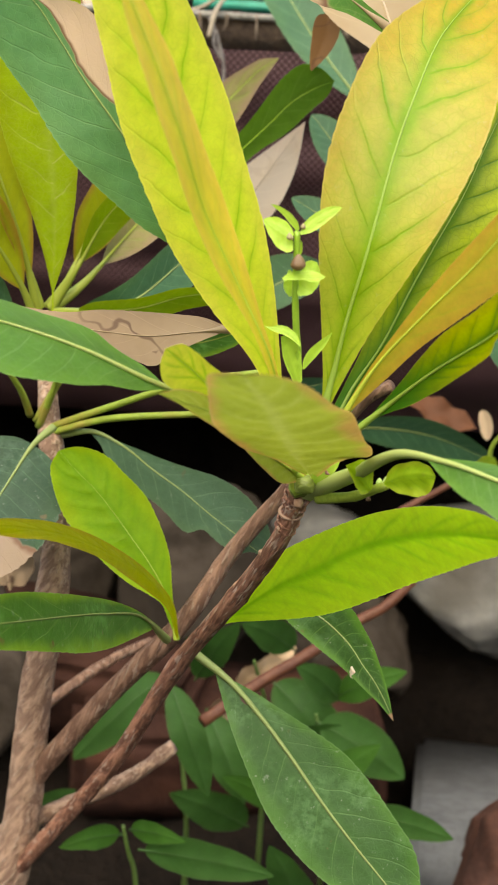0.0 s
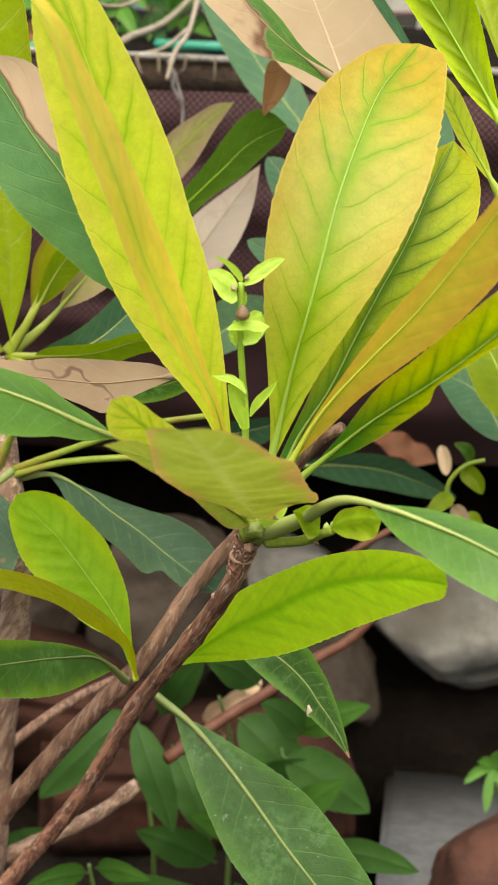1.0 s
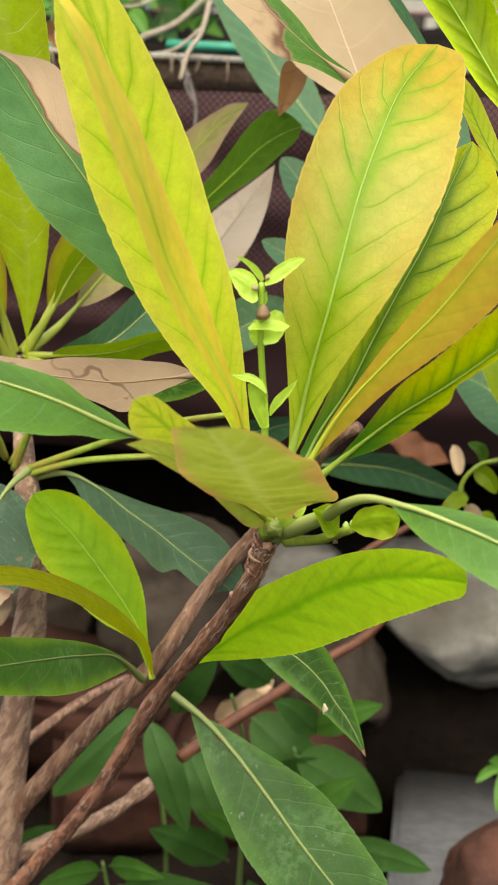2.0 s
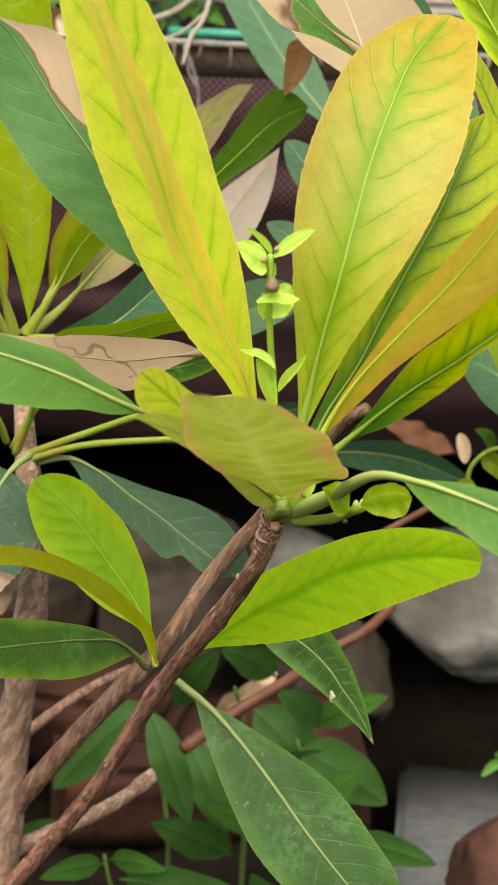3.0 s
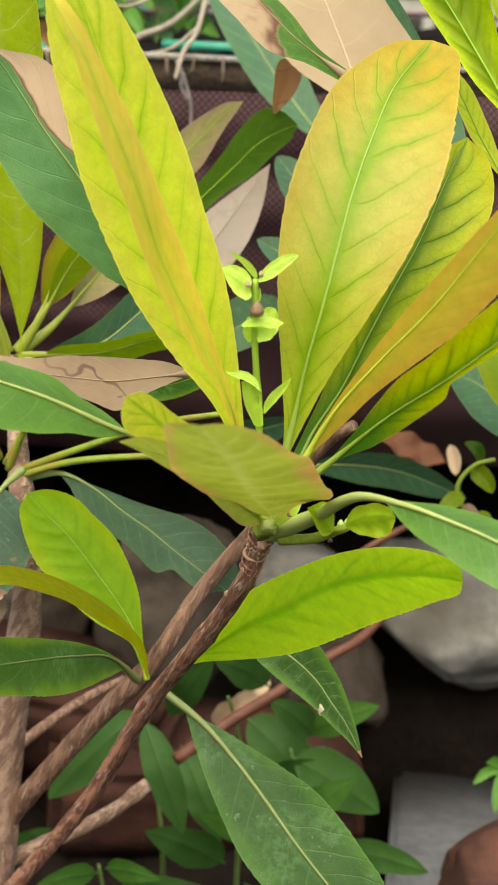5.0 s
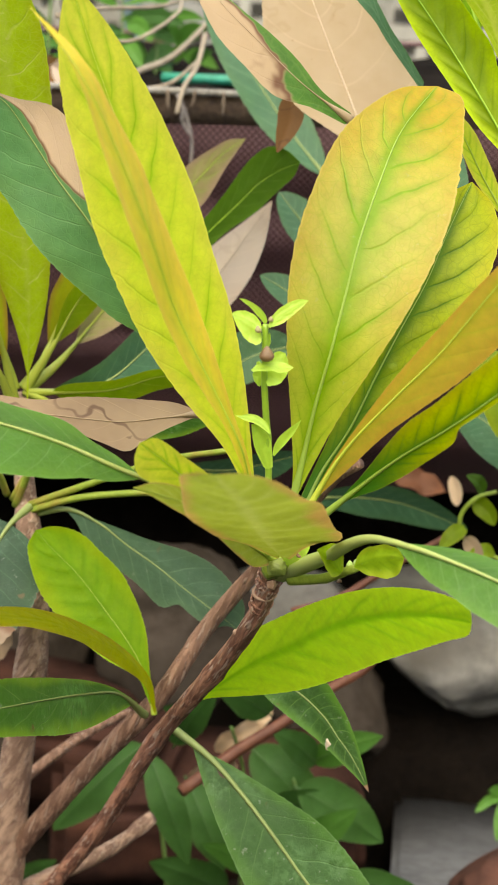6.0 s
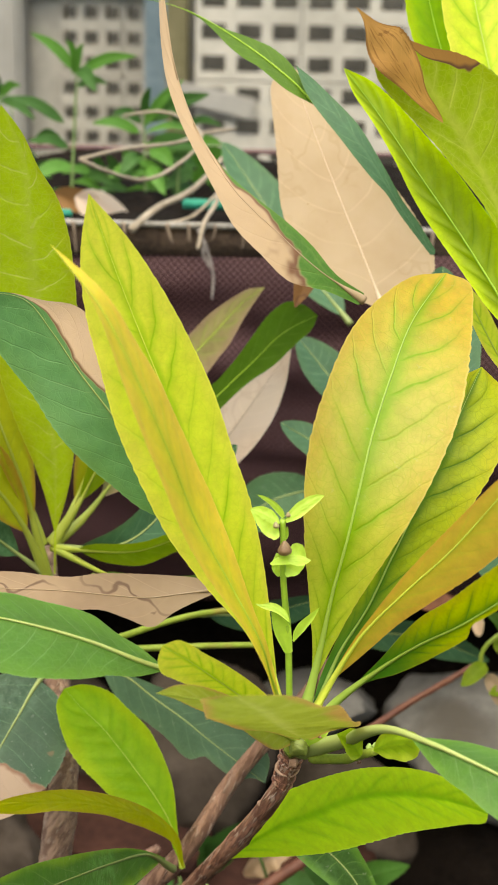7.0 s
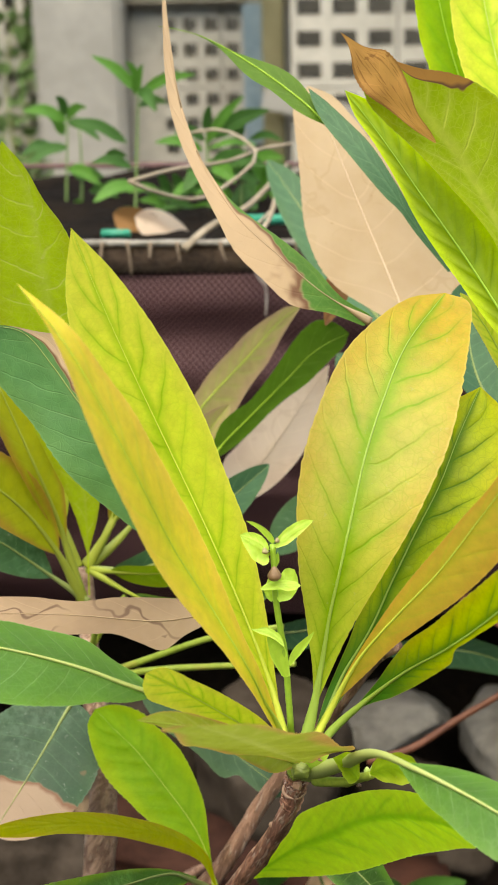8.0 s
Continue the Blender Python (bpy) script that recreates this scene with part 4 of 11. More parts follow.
blade([(-0.0219, 0.5123, 0.2653), (-0.0098, 0.5010, 0.2807), (0.0015, 0.4914, 0.2949), (0.0133, 0.4795, 0.3079), (0.0238, 0.4643, 0.3229), (0.0342, 0.4461, 0.3370), (0.0441, 0.4265, 0.3490), (0.0530, 0.4052, 0.3598), (0.0610, 0.3856, 0.3679)], [(-0.0208, 0.5109, 0.2668), (-0.0141, 0.5045, 0.2777), (-0.0082, 0.4993, 0.2884), (-0.0021, 0.4942, 0.2986), (0.0022, 0.4902, 0.3092), (0.0094, 0.4824, 0.3182), (0.0167, 0.4725, 0.3273), (0.0237, 0.4612, 0.3365), (0.0305, 0.4489, 0.3454), (0.0371, 0.4361, 0.3533), (0.0434, 0.4226, 0.3604), (0.0492, 0.4084, 0.3668), (0.0545, 0.3948, 0.3719), (0.0594, 0.3844, 0.3733), (0.0610, 0.3856, 0.3679)], [(-0.0208, 0.5110, 0.2663), (-0.0130, 0.5060, 0.2716), (-0.0047, 0.5014, 0.2752), (0.0034, 0.4969, 0.2787), (0.0113, 0.4918, 0.2826), (0.0190, 0.4855, 0.2878), (0.0259, 0.4774, 0.2952), (0.0323, 0.4681, 0.3037), (0.0382, 0.4578, 0.3126), (0.0437, 0.4466, 0.3218), (0.0489, 0.4347, 0.3311), (0.0535, 0.4215, 0.3407), (0.0577, 0.4075, 0.3504), (0.0615, 0.3940, 0.3596), (0.0610, 0.3856, 0.3679)], LIME_BACK, shrub, None, stalk=0.01, label="lime leaf seen from its underside", seed=15, rib_size=0.0005, foot=0.0012, quilt=0.04)

# the twin leaves on the bare stem
blade([(-0.0366, 0.5428, 0.2417), (-0.0392, 0.5456, 0.2526), (-0.0436, 0.5479, 0.2631), (-0.0497, 0.5502, 0.2725), (-0.0566, 0.5524, 0.2812), (-0.0636, 0.5548, 0.2898), (-0.0709, 0.5569, 0.2981), (-0.0791, 0.5586, 0.3056), (-0.0868, 0.5606, 0.3134)], [(-0.0371, 0.5429, 0.2424), (-0.0401, 0.5443, 0.2493), (-0.0434, 0.5456, 0.2560), (-0.0495, 0.5455, 0.2604), (-0.0560, 0.5454, 0.2640), (-0.0620, 0.5459, 0.2684), (-0.0675, 0.5467, 0.2731), (-0.0728, 0.5479, 0.2782), (-0.0781, 0.5490, 0.2831), (-0.0827, 0.5505, 0.2887), (-0.0860, 0.5525, 0.2948), (-0.0884, 0.5549, 0.3013), (-0.0896, 0.5576, 0.3079), (-0.0868, 0.5606, 0.3134)], [(-0.0367, 0.5430, 0.2423), (-0.0378, 0.5450, 0.2494), (-0.0388, 0.5469, 0.2564), (-0.0397, 0.5490, 0.2634), (-0.0405, 0.5513, 0.2702), (-0.0421, 0.5536, 0.2769), (-0.0447, 0.5558, 0.2834), (-0.0478, 0.5579, 0.2896), (-0.0514, 0.5597, 0.2956), (-0.0563, 0.5610, 0.3007), (-0.0617, 0.5620, 0.3055), (-0.0669, 0.5631, 0.3103), (-0.0733, 0.5632, 0.3134), (-0.0803, 0.5624, 0.3146), (-0.0868, 0.5606, 0.3134)], LIME_SOFT, shrub, RIB_LIME, stalk=0.01, label="lime leaf with a blunt tip", seed=16, rib_size=0.0004, foot=0.0014, quilt=0.05)
blade([(-0.0361, 0.5419, 0.2427), (-0.0397, 0.5248, 0.2682), (-0.0475, 0.4997, 0.2926), (-0.0560, 0.4681, 0.3154), (-0.0642, 0.4422, 0.3333), (-0.0727, 0.4222, 0.3451), (-0.0811, 0.4055, 0.3539), (-0.0894, 0.3925, 0.3596)], [(-0.0369, 0.5403, 0.2446), (-0.0397, 0.5246, 0.2652), (-0.0465, 0.5052, 0.2829), (-0.0525, 0.4792, 0.3025), (-0.0578, 0.4549, 0.3204), (-0.0639, 0.4361, 0.3330), (-0.0702, 0.4214, 0.3423), (-0.0769, 0.4105, 0.3478), (-0.0833, 0.4009, 0.3535), (-0.0894, 0.3925, 0.3596)], [(-0.0358, 0.5405, 0.2450), (-0.0374, 0.5312, 0.2637), (-0.0434, 0.5189, 0.2800), (-0.0501, 0.4969, 0.2992), (-0.0568, 0.4735, 0.3167), (-0.0636, 0.4531, 0.3308), (-0.0703, 0.4349, 0.3421), (-0.0769, 0.4186, 0.3504), (-0.0832, 0.4040, 0.3567), (-0.0894, 0.3925, 0.3596)], LIME, shrub, None, stalk=0.01, label="narrow yellowish leaf seen from its edge", seed=17)
blade([(-0.0406, 0.5414, 0.2422), (-0.0484, 0.5069, 0.2711), (-0.0578, 0.4676, 0.2928), (-0.0660, 0.4358, 0.3086), (-0.0733, 0.4086, 0.3216), (-0.0800, 0.3856, 0.3325), (-0.0861, 0.3651, 0.3424), (-0.0915, 0.3464, 0.3512)], [(-0.0436, 0.5299, 0.2541), (-0.0492, 0.4950, 0.2687), (-0.0553, 0.4662, 0.2802), (-0.0616, 0.4415, 0.2922), (-0.0675, 0.4205, 0.3043), (-0.0730, 0.4017, 0.3150), (-0.0782, 0.3852, 0.3244), (-0.0830, 0.3703, 0.3332), (-0.0874, 0.3573, 0.3422), (-0.0915, 0.3464, 0.3512)], [(-0.0428, 0.5343, 0.2517), (-0.0491, 0.5054, 0.2741), (-0.0562, 0.4778, 0.2926), (-0.0630, 0.4529, 0.3072), (-0.0693, 0.4306, 0.3195), (-0.0749, 0.4105, 0.3301), (-0.0801, 0.3924, 0.3383), (-0.0847, 0.3756, 0.3447), (-0.0884, 0.3602, 0.3488), (-0.0915, 0.3464, 0.3512)], GREEN, shrub, RIB_MUTE, stalk=0.07, label="dark green leaf with pale spots", seed=18)
blade([(-0.0300, 0.5270, 0.2464), (-0.0137, 0.5213, 0.2365), (0.0001, 0.5140, 0.2245), (0.0126, 0.5069, 0.2114), (0.0246, 0.5003, 0.1975), (0.0373, 0.4939, 0.1842), (0.0504, 0.4878, 0.1713), (0.0631, 0.4814, 0.1581)], [(-0.0190, 0.5230, 0.2395), (-0.0055, 0.5200, 0.2343), (0.0074, 0.5164, 0.2281), (0.0204, 0.5131, 0.2215), (0.0328, 0.5098, 0.2139), (0.0431, 0.5053, 0.2042), (0.0522, 0.5002, 0.1937), (0.0606, 0.4949, 0.1830), (0.0638, 0.4884, 0.1707), (0.0631, 0.4814, 0.1581)], [(-0.0201, 0.5231, 0.2397), (-0.0155, 0.5160, 0.2281), (-0.0100, 0.5089, 0.2165), (-0.0037, 0.5024, 0.2051), (0.0032, 0.4966, 0.1937), (0.0123, 0.4917, 0.1835), (0.0230, 0.4876, 0.1746), (0.0351, 0.4843, 0.1670), (0.0489, 0.4827, 0.1622), (0.0631, 0.4814, 0.1581)], GREEN_SPOT, shrub, RIB_MUTE, stalk=0.10, label="large green leaf with a rusty spot", seed=19, rib_size=0.0016)
blade([(0.0122, 0.5352, 0.2644), (0.0193, 0.5294, 0.2631), (0.0258, 0.5239, 0.2605), (0.0314, 0.5189, 0.2568), (0.0361, 0.5141, 0.2519), (0.0409, 0.5094, 0.2474), (0.0449, 0.5049, 0.2421), (0.0483, 0.5005, 0.2365)], [(0.0125, 0.5356, 0.2655), (0.0187, 0.5344, 0.2711), (0.0256, 0.5297, 0.2716), (0.0316, 0.5245, 0.2693), (0.0356, 0.5200, 0.2647), (0.0393, 0.5157, 0.2598), (0.0422, 0.5116, 0.2543), (0.0446, 0.5078, 0.2486), (0.0467, 0.5041, 0.2426), (0.0483, 0.5005, 0.2365)], [(0.0118, 0.5349, 0.2633), (0.0040, 0.5385, 0.2600), (0.0083, 0.5336, 0.2569), (0.0143, 0.5281, 0.2543), (0.0205, 0.5231, 0.2519), (0.0266, 0.5185, 0.2493), (0.0324, 0.5139, 0.2465), (0.0380, 0.5093, 0.2433), (0.0434, 0.5049, 0.2402), (0.0483, 0.5005, 0.2365)], GREEN_TIP, shrub, RIB_MUTE, stalk=0.00, label="small green leaf with a brown tip", seed=20, rib_size=0.0005, foot=0.0005)
blade([(-0.0940, 0.6056, 0.3014), (-0.0780, 0.5986, 0.3068), (-0.0641, 0.5930, 0.3031), (-0.0518, 0.5873, 0.2962), (-0.0391, 0.5808, 0.2903), (-0.0272, 0.5745, 0.2836), (-0.0151, 0.5684, 0.2773), (-0.0032, 0.5625, 0.2709)], [(-0.0780, 0.5987, 0.3071), (-0.0672, 0.5943, 0.3050), (-0.0565, 0.5903, 0.3029), (-0.0459, 0.5859, 0.3010), (-0.0352, 0.5812, 0.2999), (-0.0246, 0.5766, 0.2990), (-0.0150, 0.5720, 0.2958), (-0.0072, 0.5678, 0.2896), (-0.0017, 0.5640, 0.2816), (-0.0032, 0.5625, 0.2709)], [(-0.0789, 0.5989, 0.3059), (-0.0747, 0.5964, 0.3022), (-0.0716, 0.5946, 0.2973), (-0.0682, 0.5927, 0.2927), (-0.0640, 0.5906, 0.2888), (-0.0587, 0.5881, 0.2864), (-0.0533, 0.5855, 0.2842), (-0.0483, 0.5829, 0.2817), (-0.0437, 0.5803, 0.2785), (-0.0396, 0.5778, 0.2748), (-0.0352, 0.5758, 0.2736), (-0.0294, 0.5740, 0.2763), (-0.0247, 0.5716, 0.2738), (-0.0199, 0.5691, 0.2712), (-0.0145, 0.5667, 0.2697), (-0.0088, 0.5649, 0.2719), (-0.0032, 0.5625, 0.2709)], GREY_LEAF, shrub, RIB_MUTE, stalk=0.17, label="grey-green leaf with a torn margin", seed=21, rib_size=0.0007)

# the rosette behind
blade([(-0.0201, 0.4927, 0.3896), (-0.0334, 0.4930, 0.3873), (-0.0467, 0.4925, 0.3855), (-0.0601, 0.4928, 0.3859), (-0.0735, 0.4931, 0.3868), (-0.0868, 0.4930, 0.3872), (-0.1002, 0.4927, 0.3874), (-0.1134, 0.4919, 0.3878), (-0.1262, 0.4896, 0.3889)], [(-0.0202, 0.4924, 0.3891), (-0.0288, 0.4910, 0.3856), (-0.0371, 0.4890, 0.3817), (-0.0447, 0.4859, 0.3772), (-0.0536, 0.4876, 0.3793), (-0.0626, 0.4893, 0.3816), (-0.0719, 0.4890, 0.3815), (-0.0813, 0.4884, 0.3812), (-0.0906, 0.4878, 0.3807), (-0.0999, 0.4874, 0.3806), (-0.1092, 0.4876, 0.3817), (-0.1181, 0.4884, 0.3844), (-0.1262, 0.4896, 0.3889)], [(-0.0203, 0.4930, 0.3899), (-0.0289, 0.4959, 0.3919), (-0.0380, 0.4973, 0.3921), (-0.0471, 0.4978, 0.3922), (-0.0562, 0.4978, 0.3922), (-0.0653, 0.4975, 0.3920), (-0.0742, 0.4964, 0.3910), (-0.0831, 0.4963, 0.3913), (-0.0921, 0.4967, 0.3921), (-0.1011, 0.4965, 0.3923), (-0.1100, 0.4958, 0.3922), (-0.1186, 0.4937, 0.3913), (-0.1262, 0.4896, 0.3889)], DRY, shrub, RIB_DRY, stalk=0.00, label="dried tan leaf with dark rings", seed=22, rib_size=0.0004)
blade([(-0.0219, 0.4727, 0.4107), (-0.0312, 0.4718, 0.4240), (-0.0404, 0.4717, 0.4367), (-0.0497, 0.4727, 0.4489), (-0.0588, 0.4741, 0.4609), (-0.0681, 0.4764, 0.4724), (-0.0764, 0.4778, 0.4845), (-0.0852, 0.4768, 0.4956), (-0.0989, 0.4734, 0.4989)], [(-0.0222, 0.4726, 0.4104), (-0.0315, 0.4710, 0.4158), (-0.0393, 0.4702, 0.4231), (-0.0482, 0.4693, 0.4284), (-0.0562, 0.4695, 0.4349), (-0.0640, 0.4699, 0.4414), (-0.0713, 0.4707, 0.4484), (-0.0775, 0.4723, 0.4561), (-0.0829, 0.4739, 0.4644), (-0.0891, 0.4748, 0.4721), (-0.0946, 0.4746, 0.4801), (-0.0980, 0.4740, 0.4892), (-0.0989, 0.4734, 0.4989)], [(-0.0216, 0.4729, 0.4114), (-0.0257, 0.4727, 0.4220), (-0.0299, 0.4727, 0.4324), (-0.0344, 0.4732, 0.4423), (-0.0392, 0.4741, 0.4518), (-0.0443, 0.4752, 0.4611), (-0.0496, 0.4766, 0.4700), (-0.0553, 0.4784, 0.4786), (-0.0615, 0.4799, 0.4868), (-0.0693, 0.4800, 0.4933), (-0.0793, 0.4780, 0.4953), (-0.0890, 0.4759, 0.4979), (-0.0989, 0.4734, 0.4989)], DARK_PATCH, shrub, RIB_MUTE, stalk=0.00, label="dark green leaf with a dried pink patch", seed=23, quilt=0.025)
blade([(-0.0970, 0.6095, 0.3433), (-0.0960, 0.6075, 0.3718), (-0.0944, 0.5987, 0.4016), (-0.0945, 0.5865, 0.4309), (-0.0951, 0.5739, 0.4585), (-0.0952, 0.5604, 0.4848), (-0.0942, 0.5465, 0.5097), (-0.0932, 0.5328, 0.5330), (-0.0987, 0.5207, 0.5523)], [(-0.0967, 0.6084, 0.3636), (-0.1000, 0.6059, 0.3806), (-0.1038, 0.6003, 0.3979), (-0.1085, 0.5938, 0.4145), (-0.1122, 0.5866, 0.4310), (-0.1144, 0.5790, 0.4477), (-0.1160, 0.5711, 0.4640), (-0.1168, 0.5626, 0.4801), (-0.1166, 0.5539, 0.4957), (-0.1152, 0.5453, 0.5110), (-0.1118, 0.5366, 0.5259), (-0.1065, 0.5281, 0.5398), (-0.0987, 0.5207, 0.5523)], [(-0.0959, 0.6083, 0.3637), (-0.0905, 0.6052, 0.3816), (-0.0866, 0.5990, 0.4004), (-0.0843, 0.5915, 0.4192), (-0.0823, 0.5835, 0.4375), (-0.0809, 0.5755, 0.4551), (-0.0801, 0.5673, 0.4720), (-0.0800, 0.5588, 0.4883), (-0.0807, 0.5502, 0.5037), (-0.0833, 0.5421, 0.5179), (-0.0888, 0.5349, 0.5298), (-0.0928, 0.5271, 0.5423), (-0.0987, 0.5207, 0.5523)], LEFTY, shrub, None, stalk=0.09, label="olive green leaf with a thick midrib", seed=24, rib_size=0.002, foot=0.003, quilt=-0.03, belly=-0.10)
leaf([(-0.1005, 0.6099, 0.3410), (-0.1075, 0.6015, 0.3820), (-0.1174, 0.5920, 0.4206), (-0.1356, 0.5868, 0.4748)], 0.0260, (0.518, 0.855, -0.020), RUSTY, shrub, RIB_OLIVE, a=1.0, b=0.8, fold=0.3, stalk=0.2, seed=25, rib_size=0.0014, foot=0.0026)
leaf([(-0.1005, 0.6099, 0.3410), (-0.1087, 0.5976, 0.3705), (-0.1219, 0.5839, 0.3973), (-0.1458, 0.5600, 0.4285)], 0.0274, (0.566, 0.718, 0.405), RUSTY, shrub, RIB_OLIVE, a=0.9, b=0.7, fold=0.25, stalk=0.25, seed=26, rib_size=0.0014, foot=0.0026)
leaf([(-0.0980, 0.6099, 0.3402), (-0.1120, 0.6028, 0.3551), (-0.1316, 0.5962, 0.3733), (-0.1576, 0.5889, 0.3913)], 0.0247, (0.443, 0.618, 0.649), DARK, shrub, RIB_MUTE, a=0.9, b=0.8, fold=0.2, stalk=0.25, seed=27)
leaf([(-0.1010, 0.6243, 0.3514), (-0.0932, 0.6288, 0.3629), (-0.0843, 0.6424, 0.3844), (-0.0718, 0.6571, 0.4087)], 0.0235, (0.692, 0.481, -0.538), RUSTY, shrub, RIB_OLIVE, a=0.9, b=0.8, stalk=0.3, seed=28, foot=0.0026)
leaf([(-0.0986, 0.6244, 0.3515), (-0.0861, 0.6386, 0.3605), (-0.0698, 0.6662, 0.3767), (-0.0425, 0.6983, 0.4043)], 0.0228, (0.654, 0.262, -0.710), PINK, shrub, RIB_OLIVE, a=0.9, b=0.8, stalk=0.3, seed=29, foot=0.0026)
leaf([(-0.0991, 0.6196, 0.3530), (-0.0886, 0.6209, 0.3703), (-0.0757, 0.6296, 0.3928), (-0.0534, 0.6376, 0.4136)], 0.0183, (0.525, 0.581, -0.622), OLIVE, shrub, RIB_OLIVE, a=0.8, b=0.8, stalk=0.3, seed=129, foot=0.0026)
leaf([(-0.1038, 0.6195, 0.3527), (-0.1086, 0.6205, 0.3693), (-0.1177, 0.6271, 0.3864), (-0.1284, 0.6363, 0.4101)], 0.0220, (0.592, 0.805, -0.041), LEFTY, shrub, RIB_OLIVE, a=0.8, b=0.8, stalk=0.3, seed=229, foot=0.0026)
leaf([(-0.0989, 0.6200, 0.3511), (-0.0649, 0.5970, 0.3640), (-0.0442, 0.6229, 0.3757), (-0.0199, 0.6502, 0.3908)], 0.0207, (0.485, -0.059, -0.873), BLUE, shrub, RIB_MUTE, a=0.8, b=0.7, stalk=0.15, seed=30)
leaf([(-0.0989, 0.6200, 0.3511), (-0.0607, 0.5771, 0.3680), (-0.0390, 0.5795, 0.3741), (-0.0127, 0.5803, 0.3764)], 0.0140, (0.098, 0.486, -0.868), OLIVE, shrub, RIB_OLIVE, a=0.7, b=0.7, stalk=0.2, seed=31)
leaf([(-0.0989, 0.6200, 0.3511), (-0.0645, 0.5731, 0.3575), (-0.0354, 0.5633, 0.3600), (-0.0077, 0.5573, 0.3724)], 0.0130, (0.013, 0.324, -0.946), GREEN, shrub, RIB_OLIVE, a=0.7, b=0.7, stalk=0.4, seed=32)
part("leaf_stalk", tube_mesh([(-0.0972, 0.6044, 0.3051), (-0.0733, 0.5946, 0.3187), (-0.0383, 0.5860, 0.3355), (-0.0089, 0.5750, 0.3458)], 0.0016, 0.0012), STALK_FRESH, shrub)
part("leaf_stalk", tube_mesh([(-0.0971, 0.6035, 0.3029), (-0.0708, 0.5932, 0.3151), (-0.0309, 0.5817, 0.3242), (-0.0037, 0.5695, 0.3315)], 0.0016, 0.0012), STALK_FRESH, shrub)
part("leaf_stalk", tube_mesh([(-0.1030, 0.6053, 0.3075), (-0.0882, 0.6009, 0.3350), (-0.0778, 0.5919, 0.3507)], 0.0016, 0.0012), STALK_FRESH, shrub)
part("leaf_stalk", tube_mesh([(-0.1055, 0.6061, 0.3096), (-0.1073, 0.5963, 0.3232), (-0.1112, 0.5864, 0.3363)], 0.0016, 0.0012), STALK_FRESH, shrub)
part("leaf_stalk", tube_mesh([(-0.1017, 0.6044, 0.3053), (-0.0946, 0.5966, 0.3238), (-0.0898, 0.5876, 0.3395)], 0.0016, 0.0012), STALK_FRESH, shrub)
leaf([(-0.0930, 0.5884, 0.3117), (-0.1003, 0.5777, 0.3070), (-0.1076, 0.5630, 0.2967), (-0.1160, 0.5476, 0.2845), (-0.1266, 0.5313, 0.2702)], 0.0533, (-0.816, 0.412, 0.405), DARK_DRY, shrub, RIB_MUTE, label="dark green leaf with a dry tan end", a=0.5, b=0.5, fold=0.1, stalk=0.16, seed=33, rib_size=0.0009)

# leaves above the bag
blade([(-0.0727, 0.6994, 0.3802), (-0.0661, 0.7051, 0.3888), (-0.0594, 0.7109, 0.3974), (-0.0519, 0.7167, 0.4054), (-0.0438, 0.7221, 0.4131), (-0.0356, 0.7269, 0.4210), (-0.0277, 0.7312, 0.4294), (-0.0194, 0.7352, 0.4376), (-0.0096, 0.7396, 0.4439)], [(-0.0732, 0.6992, 0.3809), (-0.0707, 0.7021, 0.3883), (-0.0680, 0.7053, 0.3956), (-0.0639, 0.7091, 0.4020), (-0.0592, 0.7130, 0.4079), (-0.0547, 0.7165, 0.4142), (-0.0494, 0.7200, 0.4199), (-0.0437, 0.7234, 0.4253), (-0.0381, 0.7265, 0.4310), (-0.0318, 0.7297, 0.4357), (-0.0249, 0.7329, 0.4399), (-0.0178, 0.7361, 0.4435), (-0.0096, 0.7396, 0.4439)], [(-0.0717, 0.6998, 0.3795), (-0.0638, 0.7043, 0.3782), (-0.0563, 0.7091, 0.3794), (-0.0501, 0.7138, 0.3836), (-0.0453, 0.7178, 0.3897), (-0.0411, 0.7213, 0.3963), (-0.0368, 0.7244, 0.4031), (-0.0321, 0.7275, 0.4096), (-0.0270, 0.7305, 0.4159), (-0.0228, 0.7329, 0.4229), (-0.0187, 0.7351, 0.4302), (-0.0142, 0.7373, 0.4371), (-0.0096, 0.7396, 0.4439)], PINK, shrub, RIB_LIME, stalk=0.00, label="pinkish leaf with a green midrib", seed=34, rib_size=0.0006)
